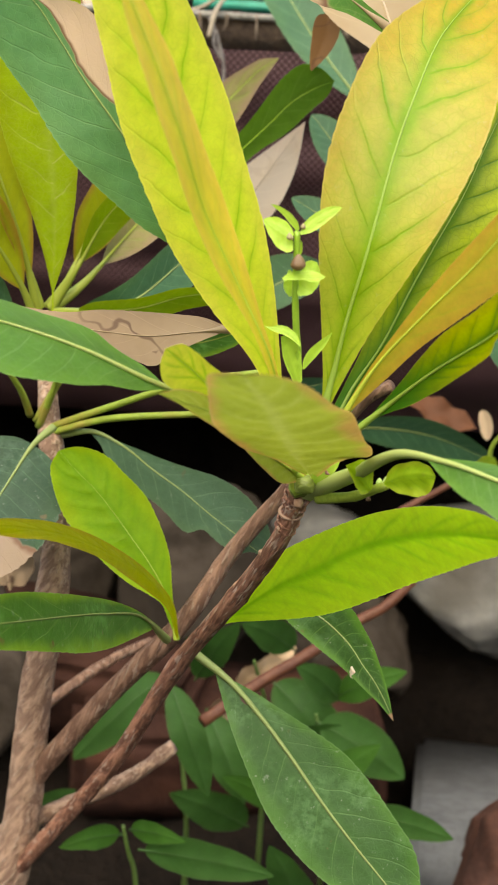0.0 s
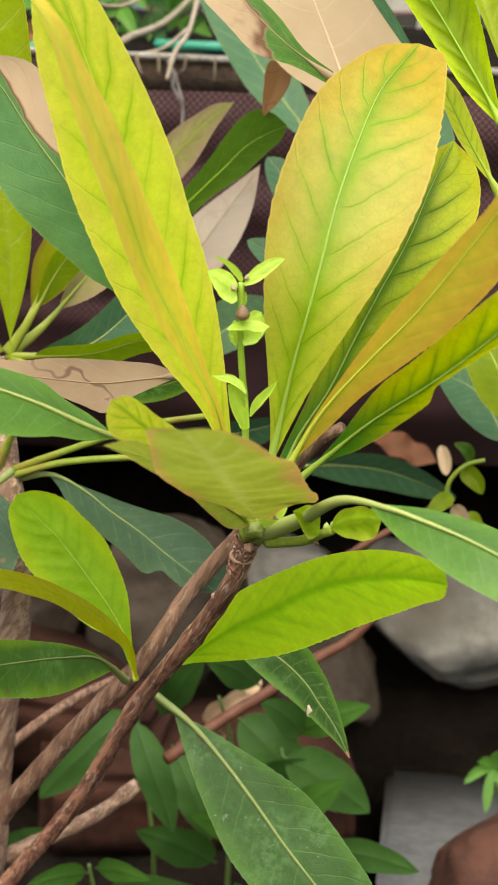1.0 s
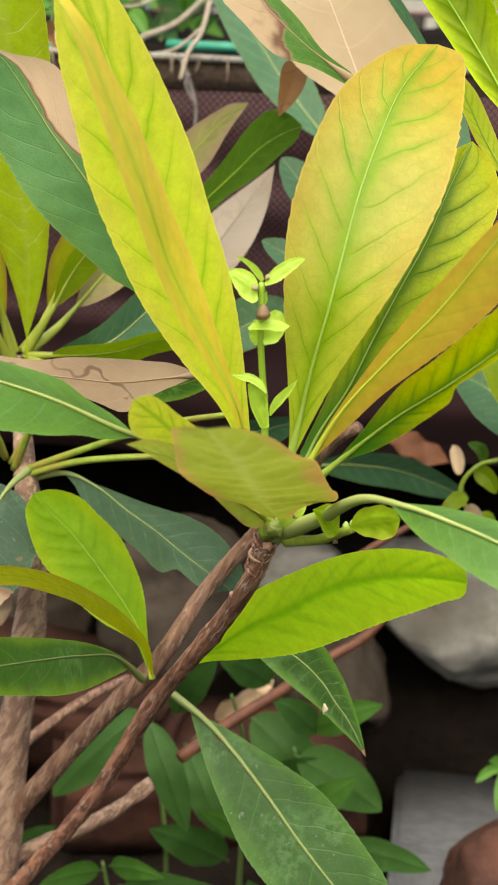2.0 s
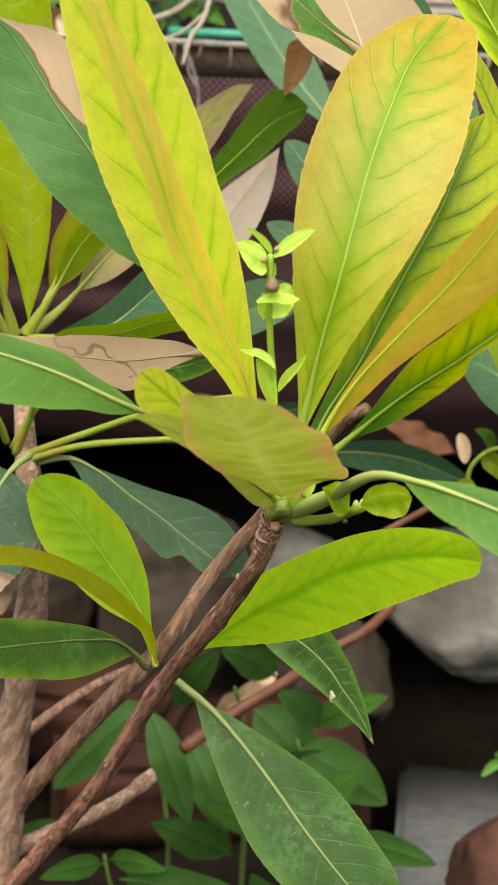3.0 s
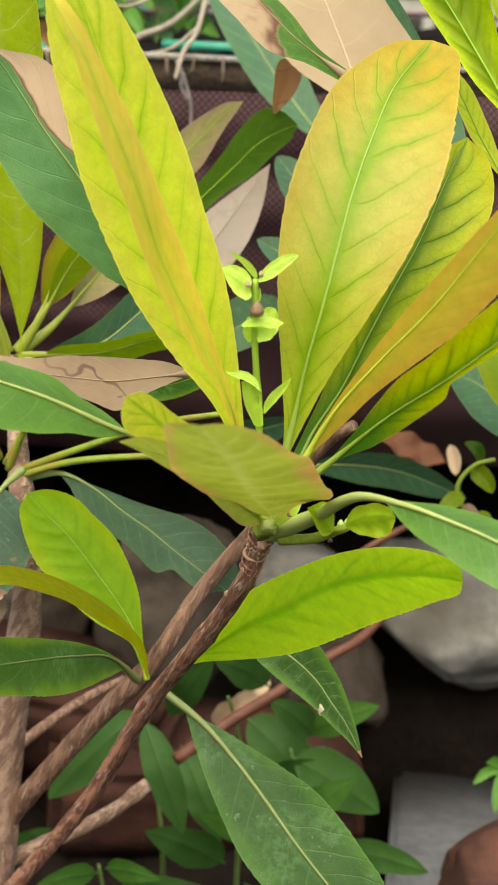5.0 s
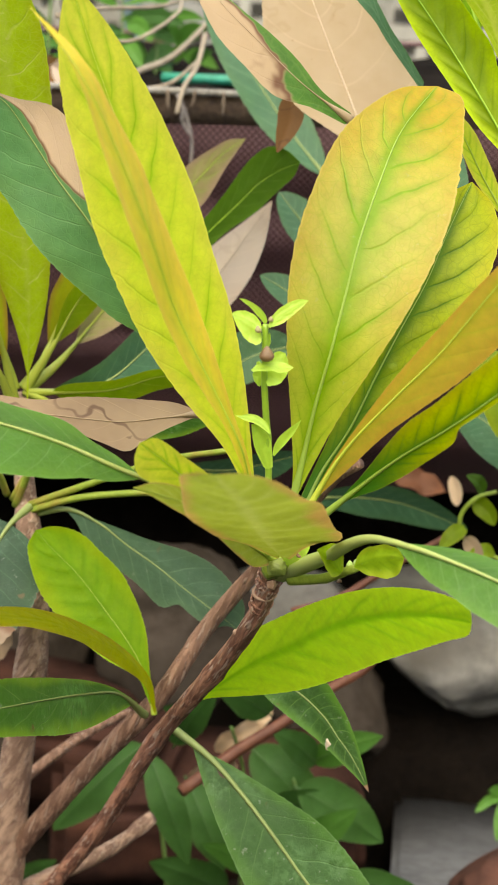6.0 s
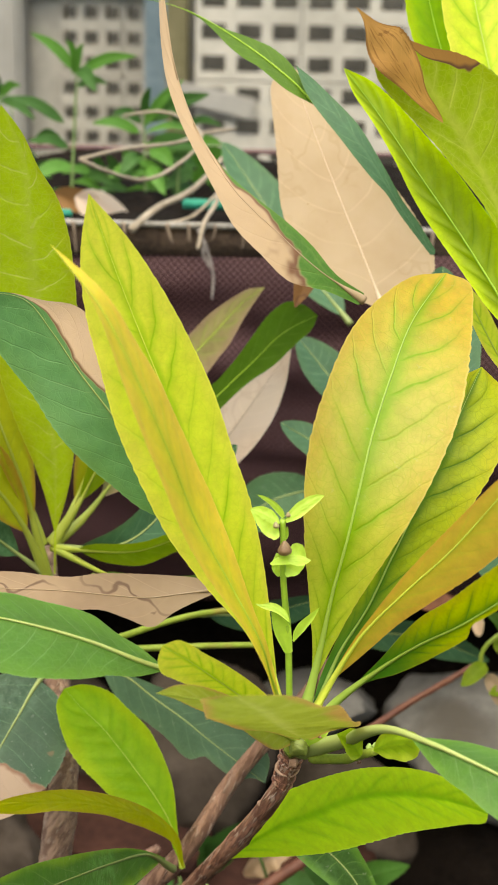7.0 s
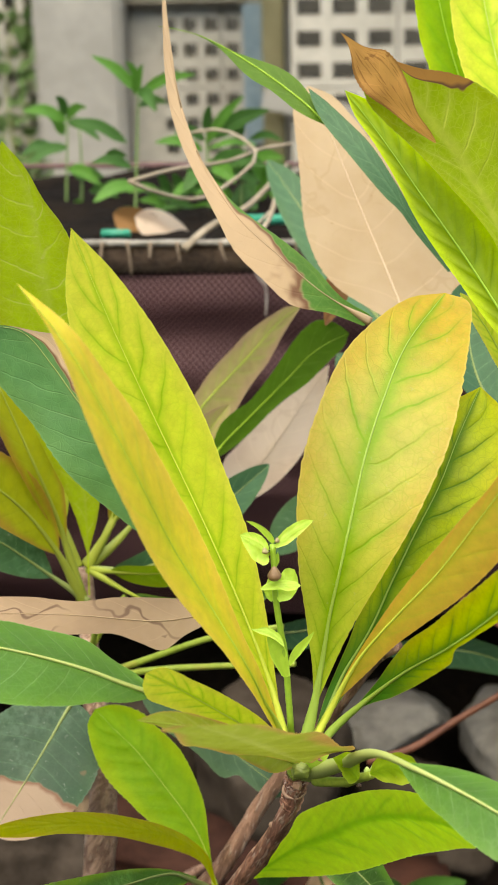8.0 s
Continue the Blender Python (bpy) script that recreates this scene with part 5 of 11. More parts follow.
blade([(-0.0496, 0.6735, 0.3849), (-0.0424, 0.6744, 0.3937), (-0.0345, 0.6756, 0.4016), (-0.0265, 0.6765, 0.4095), (-0.0186, 0.6772, 0.4176), (-0.0109, 0.6782, 0.4254), (-0.0034, 0.6798, 0.4333), (0.0055, 0.6819, 0.4392), (0.0153, 0.6842, 0.4434)], [(-0.0501, 0.6733, 0.3857), (-0.0476, 0.6734, 0.3943), (-0.0441, 0.6738, 0.4023), (-0.0381, 0.6746, 0.4081), (-0.0311, 0.6755, 0.4127), (-0.0255, 0.6759, 0.4191), (-0.0204, 0.6764, 0.4259), (-0.0156, 0.6771, 0.4328), (-0.0110, 0.6780, 0.4396), (-0.0057, 0.6792, 0.4459), (0.0009, 0.6808, 0.4503), (0.0087, 0.6827, 0.4487), (0.0153, 0.6842, 0.4434)], [(-0.0486, 0.6737, 0.3845), (-0.0422, 0.6747, 0.3882), (-0.0361, 0.6757, 0.3925), (-0.0305, 0.6765, 0.3975), (-0.0253, 0.6771, 0.4029), (-0.0200, 0.6776, 0.4083), (-0.0144, 0.6781, 0.4132), (-0.0084, 0.6790, 0.4173), (-0.0026, 0.6801, 0.4217), (0.0025, 0.6812, 0.4269), (0.0077, 0.6824, 0.4320), (0.0128, 0.6836, 0.4370), (0.0153, 0.6842, 0.4434)], MID_GREEN, shrub, RIB_LIMEGREEN, stalk=0.01, label="dark green pointed leaf with a scorched tip", seed=35, rib_size=0.0006)
leaf([(0.0111, 0.6896, 0.4710), (0.0097, 0.6855, 0.4601), (0.0047, 0.6807, 0.4478)], 0.0124, (-0.954, 0.250, 0.165), FLAP, shrub, None, label="scorched hanging leaf tip", a=0.25, b=0.75, fold=0.3, stalk=0.02, seed=135, n=24)
blade([(-0.0428, 0.7101, 0.3493), (-0.0370, 0.7120, 0.3581), (-0.0311, 0.7140, 0.3666), (-0.0249, 0.7158, 0.3750), (-0.0188, 0.7176, 0.3835), (-0.0129, 0.7193, 0.3921), (-0.0072, 0.7209, 0.4007), (-0.0014, 0.7226, 0.4092), (0.0043, 0.7244, 0.4177)], [(-0.0436, 0.7101, 0.3502), (-0.0476, 0.7103, 0.3571), (-0.0489, 0.7110, 0.3649), (-0.0471, 0.7122, 0.3724), (-0.0417, 0.7136, 0.3779), (-0.0363, 0.7150, 0.3834), (-0.0309, 0.7164, 0.3887), (-0.0253, 0.7177, 0.3940), (-0.0195, 0.7190, 0.3990), (-0.0136, 0.7202, 0.4037), (-0.0076, 0.7216, 0.4084), (-0.0017, 0.7230, 0.4131), (0.0043, 0.7244, 0.4177)], [(-0.0414, 0.7103, 0.3490), (-0.0345, 0.7116, 0.3513), (-0.0279, 0.7130, 0.3544), (-0.0220, 0.7144, 0.3588), (-0.0167, 0.7158, 0.3639), (-0.0119, 0.7172, 0.3694), (-0.0076, 0.7185, 0.3755), (-0.0040, 0.7196, 0.3819), (-0.0011, 0.7206, 0.3888), (0.0011, 0.7216, 0.3958), (0.0027, 0.7225, 0.4031), (0.0035, 0.7235, 0.4104), (0.0043, 0.7244, 0.4177)], CREAM_PALE, shrub, RIB_DRY, stalk=0.01, label="dried cream leaf", seed=36, rib_size=0.0004)
blade([(0.0274, 0.5383, 0.4841), (0.0103, 0.5333, 0.4962), (-0.0049, 0.5341, 0.5093), (-0.0195, 0.5380, 0.5223), (-0.0315, 0.5489, 0.5377), (-0.0405, 0.5623, 0.5550), (-0.0462, 0.5747, 0.5738), (-0.0497, 0.5867, 0.5935), (-0.0525, 0.5996, 0.6137)], [(0.0265, 0.5367, 0.4824), (0.0134, 0.5308, 0.4889), (0.0000, 0.5247, 0.4934), (-0.0100, 0.5254, 0.5025), (-0.0198, 0.5283, 0.5121), (-0.0270, 0.5351, 0.5233), (-0.0342, 0.5440, 0.5344), (-0.0409, 0.5533, 0.5461), (-0.0461, 0.5627, 0.5587), (-0.0488, 0.5718, 0.5720), (-0.0502, 0.5808, 0.5857), (-0.0513, 0.5900, 0.5995), (-0.0525, 0.5996, 0.6137)], [(0.0284, 0.5400, 0.4858), (0.0171, 0.5363, 0.4938), (0.0082, 0.5374, 0.5038), (-0.0019, 0.5385, 0.5124), (-0.0127, 0.5398, 0.5203), (-0.0230, 0.5426, 0.5286), (-0.0316, 0.5497, 0.5384), (-0.0384, 0.5580, 0.5495), (-0.0430, 0.5669, 0.5615), (-0.0459, 0.5752, 0.5742), (-0.0484, 0.5830, 0.5872), (-0.0504, 0.5912, 0.6003), (-0.0525, 0.5996, 0.6137)], CURL, shrub, RIB_DRY, stalk=0.00, label="long dried leaf curling upward, still green at its foot", seed=37, rib_size=0.0003)
blade([(0.0425, 0.6409, 0.4567), (0.0372, 0.6479, 0.4685), (0.0319, 0.6551, 0.4803), (0.0262, 0.6617, 0.4923), (0.0206, 0.6677, 0.5046), (0.0151, 0.6731, 0.5170), (0.0096, 0.6787, 0.5296), (0.0042, 0.6842, 0.5422), (-0.0025, 0.6892, 0.5545)], [(0.0401, 0.6405, 0.4568), (0.0307, 0.6419, 0.4615), (0.0217, 0.6437, 0.4667), (0.0128, 0.6457, 0.4721), (0.0054, 0.6489, 0.4792), (0.0004, 0.6534, 0.4879), (-0.0029, 0.6581, 0.4973), (-0.0044, 0.6631, 0.5071), (-0.0054, 0.6682, 0.5170), (-0.0066, 0.6734, 0.5269), (-0.0080, 0.6784, 0.5369), (-0.0086, 0.6836, 0.5469), (-0.0025, 0.6892, 0.5545)], [(0.0449, 0.6413, 0.4566), (0.0555, 0.6460, 0.4603), (0.0632, 0.6523, 0.4674), (0.0644, 0.6596, 0.4776), (0.0597, 0.6654, 0.4874), (0.0533, 0.6702, 0.4966), (0.0461, 0.6741, 0.5055), (0.0388, 0.6775, 0.5145), (0.0317, 0.6807, 0.5236), (0.0244, 0.6839, 0.5326), (0.0166, 0.6868, 0.5415), (0.0084, 0.6893, 0.5498), (-0.0025, 0.6892, 0.5545)], CREAM_BIG, shrub, RIB_CREAM, stalk=0.01, label="broad dried cream leaf", seed=39, rib_size=0.0007)
blade([(0.0087, 0.6157, 0.5457), (0.0017, 0.6182, 0.5525), (-0.0062, 0.6209, 0.5586), (-0.0144, 0.6246, 0.5642), (-0.0232, 0.6298, 0.5694), (-0.0324, 0.6359, 0.5743), (-0.0422, 0.6417, 0.5785), (-0.0526, 0.6468, 0.5814), (-0.0634, 0.6506, 0.5831)], [(0.0083, 0.6153, 0.5455), (0.0023, 0.6148, 0.5483), (-0.0035, 0.6155, 0.5516), (-0.0087, 0.6172, 0.5555), (-0.0141, 0.6195, 0.5593), (-0.0201, 0.6221, 0.5624), (-0.0256, 0.6263, 0.5662), (-0.0307, 0.6315, 0.5706), (-0.0361, 0.6368, 0.5749), (-0.0423, 0.6414, 0.5782), (-0.0491, 0.6453, 0.5806), (-0.0562, 0.6485, 0.5823), (-0.0634, 0.6506, 0.5831)], [(0.0087, 0.6166, 0.5469), (0.0052, 0.6194, 0.5524), (0.0013, 0.6226, 0.5577), (-0.0032, 0.6255, 0.5626), (-0.0088, 0.6276, 0.5663), (-0.0153, 0.6294, 0.5688), (-0.0219, 0.6316, 0.5709), (-0.0286, 0.6341, 0.5730), (-0.0353, 0.6376, 0.5756), (-0.0418, 0.6418, 0.5786), (-0.0489, 0.6453, 0.5807), (-0.0561, 0.6484, 0.5822), (-0.0634, 0.6506, 0.5831)], MID_GREEN, shrub, RIB_LIMEGREEN, stalk=0.00, label="long olive leaf with a twisted blade", seed=40, rib_size=0.0006, foot=0.0006)
blade([(0.0589, 0.6069, 0.4883), (0.0515, 0.6063, 0.4977), (0.0444, 0.6057, 0.5072), (0.0378, 0.6051, 0.5168), (0.0314, 0.6062, 0.5263), (0.0242, 0.6082, 0.5351), (0.0165, 0.6111, 0.5433), (0.0089, 0.6152, 0.5516), (0.0013, 0.6196, 0.5599)], [(0.0578, 0.6062, 0.4875), (0.0526, 0.6057, 0.4938), (0.0476, 0.6052, 0.4999), (0.0427, 0.6047, 0.5062), (0.0382, 0.6043, 0.5126), (0.0326, 0.6036, 0.5182), (0.0275, 0.6041, 0.5239), (0.0225, 0.6052, 0.5297), (0.0176, 0.6069, 0.5354), (0.0126, 0.6090, 0.5410), (0.0078, 0.6119, 0.5467), (0.0039, 0.6156, 0.5531), (0.0013, 0.6196, 0.5599)], [(0.0598, 0.6075, 0.4893), (0.0553, 0.6073, 0.4960), (0.0508, 0.6071, 0.5025), (0.0458, 0.6066, 0.5087), (0.0416, 0.6063, 0.5153), (0.0376, 0.6066, 0.5219), (0.0335, 0.6077, 0.5283), (0.0294, 0.6093, 0.5346), (0.0246, 0.6111, 0.5404), (0.0191, 0.6129, 0.5456), (0.0134, 0.6152, 0.5507), (0.0076, 0.6176, 0.5556), (0.0013, 0.6196, 0.5599)], BLUE, shrub, None, stalk=0.00, label="blue-green leaf seen along its edge", seed=140, rib_size=0.0005, foot=0.001)
blade([(0.0833, 0.5160, 0.4754), (0.0761, 0.5214, 0.4866), (0.0686, 0.5270, 0.4977), (0.0608, 0.5327, 0.5088), (0.0526, 0.5386, 0.5197), (0.0442, 0.5446, 0.5306), (0.0359, 0.5506, 0.5419), (0.0272, 0.5564, 0.5530), (0.0178, 0.5623, 0.5639)], [(0.0829, 0.5158, 0.4745), (0.0760, 0.5196, 0.4801), (0.0695, 0.5234, 0.4864), (0.0639, 0.5273, 0.4935), (0.0583, 0.5312, 0.5007), (0.0526, 0.5352, 0.5079), (0.0471, 0.5392, 0.5154), (0.0421, 0.5431, 0.5233), (0.0377, 0.5470, 0.5315), (0.0328, 0.5509, 0.5396), (0.0274, 0.5548, 0.5475), (0.0216, 0.5587, 0.5552), (0.0178, 0.5623, 0.5639)], [(0.0833, 0.5165, 0.4773), (0.0807, 0.5198, 0.4861), (0.0782, 0.5231, 0.4950), (0.0757, 0.5265, 0.5039), (0.0727, 0.5300, 0.5126), (0.0672, 0.5339, 0.5197), (0.0614, 0.5379, 0.5270), (0.0554, 0.5420, 0.5341), (0.0487, 0.5462, 0.5409), (0.0420, 0.5503, 0.5477), (0.0350, 0.5543, 0.5544), (0.0271, 0.5584, 0.5602), (0.0178, 0.5623, 0.5639)], PUCKER, shrub, RIB_LIMEGREEN, stalk=0.00, label="puckered lime leaf", seed=41, rib_size=0.0007, quilt=0.13, m=10, n=180)
blade([(0.0867, 0.5138, 0.4840), (0.0816, 0.5179, 0.4961), (0.0764, 0.5215, 0.5084), (0.0712, 0.5238, 0.5208), (0.0648, 0.5243, 0.5330), (0.0573, 0.5233, 0.5447), (0.0489, 0.5208, 0.5556), (0.0412, 0.5174, 0.5669), (0.0342, 0.5140, 0.5780)], [(0.0863, 0.5137, 0.4841), (0.0819, 0.5166, 0.4929), (0.0776, 0.5192, 0.5017), (0.0731, 0.5213, 0.5107), (0.0680, 0.5224, 0.5195), (0.0615, 0.5221, 0.5276), (0.0545, 0.5209, 0.5353), (0.0476, 0.5194, 0.5430), (0.0404, 0.5172, 0.5504), (0.0330, 0.5139, 0.5574), (0.0267, 0.5111, 0.5651), (0.0262, 0.5106, 0.5740), (0.0342, 0.5140, 0.5780)], [(0.0871, 0.5139, 0.4840), (0.0871, 0.5183, 0.4937), (0.0873, 0.5226, 0.5034), (0.0872, 0.5265, 0.5133), (0.0867, 0.5296, 0.5233), (0.0846, 0.5314, 0.5334), (0.0804, 0.5318, 0.5430), (0.0768, 0.5318, 0.5528), (0.0719, 0.5306, 0.5621), (0.0635, 0.5270, 0.5687), (0.0538, 0.5227, 0.5727), (0.0438, 0.5183, 0.5747), (0.0342, 0.5140, 0.5780)], BURNT, shrub, None, stalk=0.00, label="olive leaf with a scorched brown tip", seed=42, rib_size=0.0009, quilt=0.04)
blade([(0.0496, 0.5148, 0.5509), (0.0451, 0.5127, 0.5552), (0.0409, 0.5107, 0.5598), (0.0374, 0.5089, 0.5648), (0.0340, 0.5074, 0.5698), (0.0306, 0.5061, 0.5747), (0.0268, 0.5050, 0.5792), (0.0227, 0.5036, 0.5834), (0.0186, 0.5018, 0.5875)], [(0.0493, 0.5147, 0.5505), (0.0456, 0.5132, 0.5530), (0.0421, 0.5117, 0.5555), (0.0388, 0.5103, 0.5582), (0.0356, 0.5090, 0.5610), (0.0322, 0.5078, 0.5636), (0.0288, 0.5066, 0.5660), (0.0256, 0.5056, 0.5688), (0.0235, 0.5049, 0.5723), (0.0223, 0.5044, 0.5762), (0.0218, 0.5038, 0.5802), (0.0207, 0.5029, 0.5841), (0.0186, 0.5018, 0.5875)], [(0.0492, 0.5144, 0.5522), (0.0469, 0.5130, 0.5559), (0.0443, 0.5117, 0.5595), (0.0425, 0.5105, 0.5633), (0.0412, 0.5095, 0.5673), (0.0398, 0.5086, 0.5713), (0.0382, 0.5078, 0.5751), (0.0359, 0.5069, 0.5786), (0.0329, 0.5061, 0.5814), (0.0292, 0.5053, 0.5819), (0.0255, 0.5043, 0.5831), (0.0220, 0.5031, 0.5853), (0.0186, 0.5018, 0.5875)], SCORCH, shrub, None, stalk=0.00, label="scorched curling leaf tip", seed=142, wave=0.12, teeth=0.03)
leaf([(0.0804, 0.5998, 0.5032), (0.0675, 0.6245, 0.5442), (0.0562, 0.6410, 0.5784), (0.0457, 0.6609, 0.6264)], 0.0289, (0.870, 0.483, 0.104), LIME_SOFT, shrub, RIB_LIMEGREEN, a=0.8, b=0.7, stalk=0.05, seed=43)
leaf([(0.0861, 0.5893, 0.5051), (0.0800, 0.6149, 0.5495), (0.0713, 0.6327, 0.5872), (0.0646, 0.6524, 0.6300)], 0.0338, (0.949, 0.304, 0.078), YELLOW, shrub, RIB_LIME, a=0.8, b=0.7, stalk=0.05, seed=44)
leaf([(0.0821, 0.5928, 0.4265), (0.0712, 0.6071, 0.4413), (0.0669, 0.6222, 0.4565), (0.0661, 0.6393, 0.4767)], 0.0273, (0.865, 0.488, 0.121), BLUE, shrub, RIB_MUTE, a=0.8, b=0.7, stalk=0.1, seed=45)
leaf([(0.0919, 0.5567, 0.4425), (0.0788, 0.5586, 0.4618), (0.0701, 0.5594, 0.4768), (0.0605, 0.5605, 0.4895)], 0.0099, (0.745, 0.557, 0.368), YELLOW, shrub, RIB_LIME, a=0.8, b=0.7, stalk=0.1, seed=46)
leaf([(0.0364, 0.7951, 0.4126), (0.0117, 0.8219, 0.4376), (-0.0140, 0.8460, 0.4707), (-0.0358, 0.8645, 0.4983)], 0.0299, (0.777, 0.416, 0.472), BLUE, shrub, RIB_MUTE, a=0.7, b=0.7, stalk=0.05, seed=47)
leaf([(0.0440, 0.7160, 0.3844), (0.0275, 0.7299, 0.3973), (0.0076, 0.7459, 0.4173)], 0.0237, (0.675, 0.550, 0.492), BLUE, shrub, RIB_MUTE, a=0.7, b=0.7, stalk=0.05, seed=48)
leaf([(0.0426, 0.6706, 0.3743), (0.0218, 0.6819, 0.3797), (-0.0001, 0.6922, 0.3888)], 0.0168, (0.392, 0.602, 0.695), BLUE, shrub, RIB_MUTE, a=0.7, b=0.7, stalk=0.05, seed=49)
leaf([(0.0225, 0.7049, 0.3530), (-0.0049, 0.7010, 0.3451), (-0.0239, 0.6951, 0.3294)], 0.0264, (-0.466, 0.559, 0.686), DARK, shrub, RIB_MUTE, a=0.7, b=0.7, stalk=0.05, seed=50)
leaf([(-0.0351, 0.6553, 0.3055), (-0.0087, 0.6566, 0.3055), (0.0228, 0.6605, 0.3131)], 0.0207, (0.086, 0.384, -0.919), BLUE, shrub, RIB_MUTE, a=0.7, b=0.7, stalk=0.05, seed=51)

# leaves low behind
leaf([(0.0275, 0.7017, 0.2742), (0.0530, 0.7114, 0.2718), (0.0794, 0.7197, 0.2654), (0.1125, 0.7249, 0.2512)], 0.0201, (-0.132, 0.159, -0.978), BLUE, shrub, RIB_MUTE, label="dark blue-green narrow leaf", a=0.6, b=0.7, stalk=0.05, seed=52)
leaf([(0.1227, 0.6521, 0.3089), (0.1104, 0.6697, 0.3266), (0.0929, 0.6827, 0.3324)], 0.0333, (0.662, 0.558, 0.501), DARK, shrub, RIB_MUTE, a=0.6, b=0.7, stalk=0.05, seed=53)
leaf([(0.1203, 0.6174, 0.3301), (0.1094, 0.6269, 0.3545), (0.0978, 0.6442, 0.3715)], 0.0337, (0.840, 0.469, 0.274), OLIVE, shrub, RIB_LIME, a=0.6, b=0.7, stalk=0.05, seed=54)
leaf([(0.1182, 0.8429, 0.2237), (0.0998, 0.8450, 0.2290), (0.0761, 0.8487, 0.2387)], 0.0175, (0.309, 0.757, 0.575), BROWN_RED, shrub, None, a=0.5, b=0.5, stalk=0.05, wave=0.25, teeth=0.08, seed=55)

# the sprout in the middle
part("sprout_stem", tube_mesh([(0.0036, 0.4443, 0.3682), (0.0023, 0.4405, 0.3980), (0.0012, 0.4385, 0.4074), (-0.0000, 0.4358, 0.4206), (-0.0002, 0.4349, 0.4293), (-0.0005, 0.4343, 0.4388)], 0.0011, 0.0009, 24, 8), SHOOT, shrub)
blade([(-0.0016, 0.4328, 0.4377), (-0.0034, 0.4333, 0.4385), (-0.0052, 0.4337, 0.4394), (-0.0070, 0.4341, 0.4401), (-0.0088, 0.4345, 0.4409), (-0.0106, 0.4349, 0.4417)], [(-0.0017, 0.4325, 0.4370), (-0.0015, 0.4311, 0.4343), (-0.0034, 0.4307, 0.4335), (-0.0060, 0.4314, 0.4348), (-0.0079, 0.4324, 0.4369), (-0.0094, 0.4336, 0.4392), (-0.0106, 0.4349, 0.4417)], [(-0.0014, 0.4330, 0.4380), (-0.0021, 0.4338, 0.4397), (-0.0033, 0.4345, 0.4411), (-0.0049, 0.4350, 0.4420), (-0.0068, 0.4352, 0.4425), (-0.0088, 0.4352, 0.4424), (-0.0106, 0.4349, 0.4417)], SPROUT, shrub, None, stalk=0.00, n=30, m=4, seed=60, teeth=0.03, wave=0.06, belly=0.5)
blade([(-0.0003, 0.4355, 0.4389), (-0.0017, 0.4355, 0.4407), (-0.0031, 0.4355, 0.4424), (-0.0048, 0.4355, 0.4439), (-0.0067, 0.4355, 0.4450), (-0.0086, 0.4355, 0.4461)], [(-0.0008, 0.4355, 0.4387), (-0.0020, 0.4355, 0.4400), (-0.0033, 0.4355, 0.4414), (-0.0044, 0.4355, 0.4427), (-0.0057, 0.4355, 0.4439), (-0.0072, 0.4355, 0.4450), (-0.0086, 0.4355, 0.4461)], [(0.0001, 0.4355, 0.4393), (-0.0005, 0.4355, 0.4412), (-0.0017, 0.4355, 0.4428), (-0.0032, 0.4355, 0.4441), (-0.0049, 0.4355, 0.4451), (-0.0067, 0.4355, 0.4459), (-0.0086, 0.4355, 0.4461)], SPROUT, shrub, None, stalk=0.00, n=30, m=4, seed=62, teeth=0.03, wave=0.06, belly=0.5)
blade([(0.0005, 0.4330, 0.4385), (0.0026, 0.4339, 0.4402), (0.0047, 0.4348, 0.4419), (0.0071, 0.4355, 0.4434), (0.0095, 0.4362, 0.4447), (0.0120, 0.4368, 0.4460)], [(0.0003, 0.4332, 0.4388), (0.0011, 0.4343, 0.4410), (0.0027, 0.4352, 0.4429), (0.0047, 0.4360, 0.4443), (0.0069, 0.4366, 0.4455), (0.0094, 0.4369, 0.4462), (0.0120, 0.4368, 0.4460)], [(0.0007, 0.4329, 0.4383), (0.0030, 0.4332, 0.4389), (0.0051, 0.4338, 0.4399), (0.0069, 0.4345, 0.4413), (0.0087, 0.4352, 0.4428), (0.0104, 0.4360, 0.4443), (0.0120, 0.4368, 0.4460)], SPROUT, shrub, None, stalk=0.00, n=30, m=4, seed=61, teeth=0.03, wave=0.06, belly=0.5)
blade([(-0.0002, 0.4362, 0.4304), (0.0001, 0.4362, 0.4315), (0.0005, 0.4362, 0.4326), (0.0007, 0.4362, 0.4337), (0.0008, 0.4362, 0.4348), (0.0009, 0.4362, 0.4359)], [(-0.0004, 0.4362, 0.4308), (-0.0004, 0.4362, 0.4317), (-0.0003, 0.4362, 0.4326), (-0.0002, 0.4362, 0.4335), (0.0001, 0.4362, 0.4343), (0.0005, 0.4362, 0.4351), (0.0009, 0.4362, 0.4359)], [(0.0001, 0.4362, 0.4305), (0.0007, 0.4362, 0.4312), (0.0012, 0.4362, 0.4321), (0.0014, 0.4362, 0.4330), (0.0013, 0.4362, 0.4340), (0.0012, 0.4362, 0.4350), (0.0009, 0.4362, 0.4359)], SPROUT, shrub, None, stalk=0.00, n=30, m=4, seed=63, teeth=0.03, wave=0.06, belly=0.5)
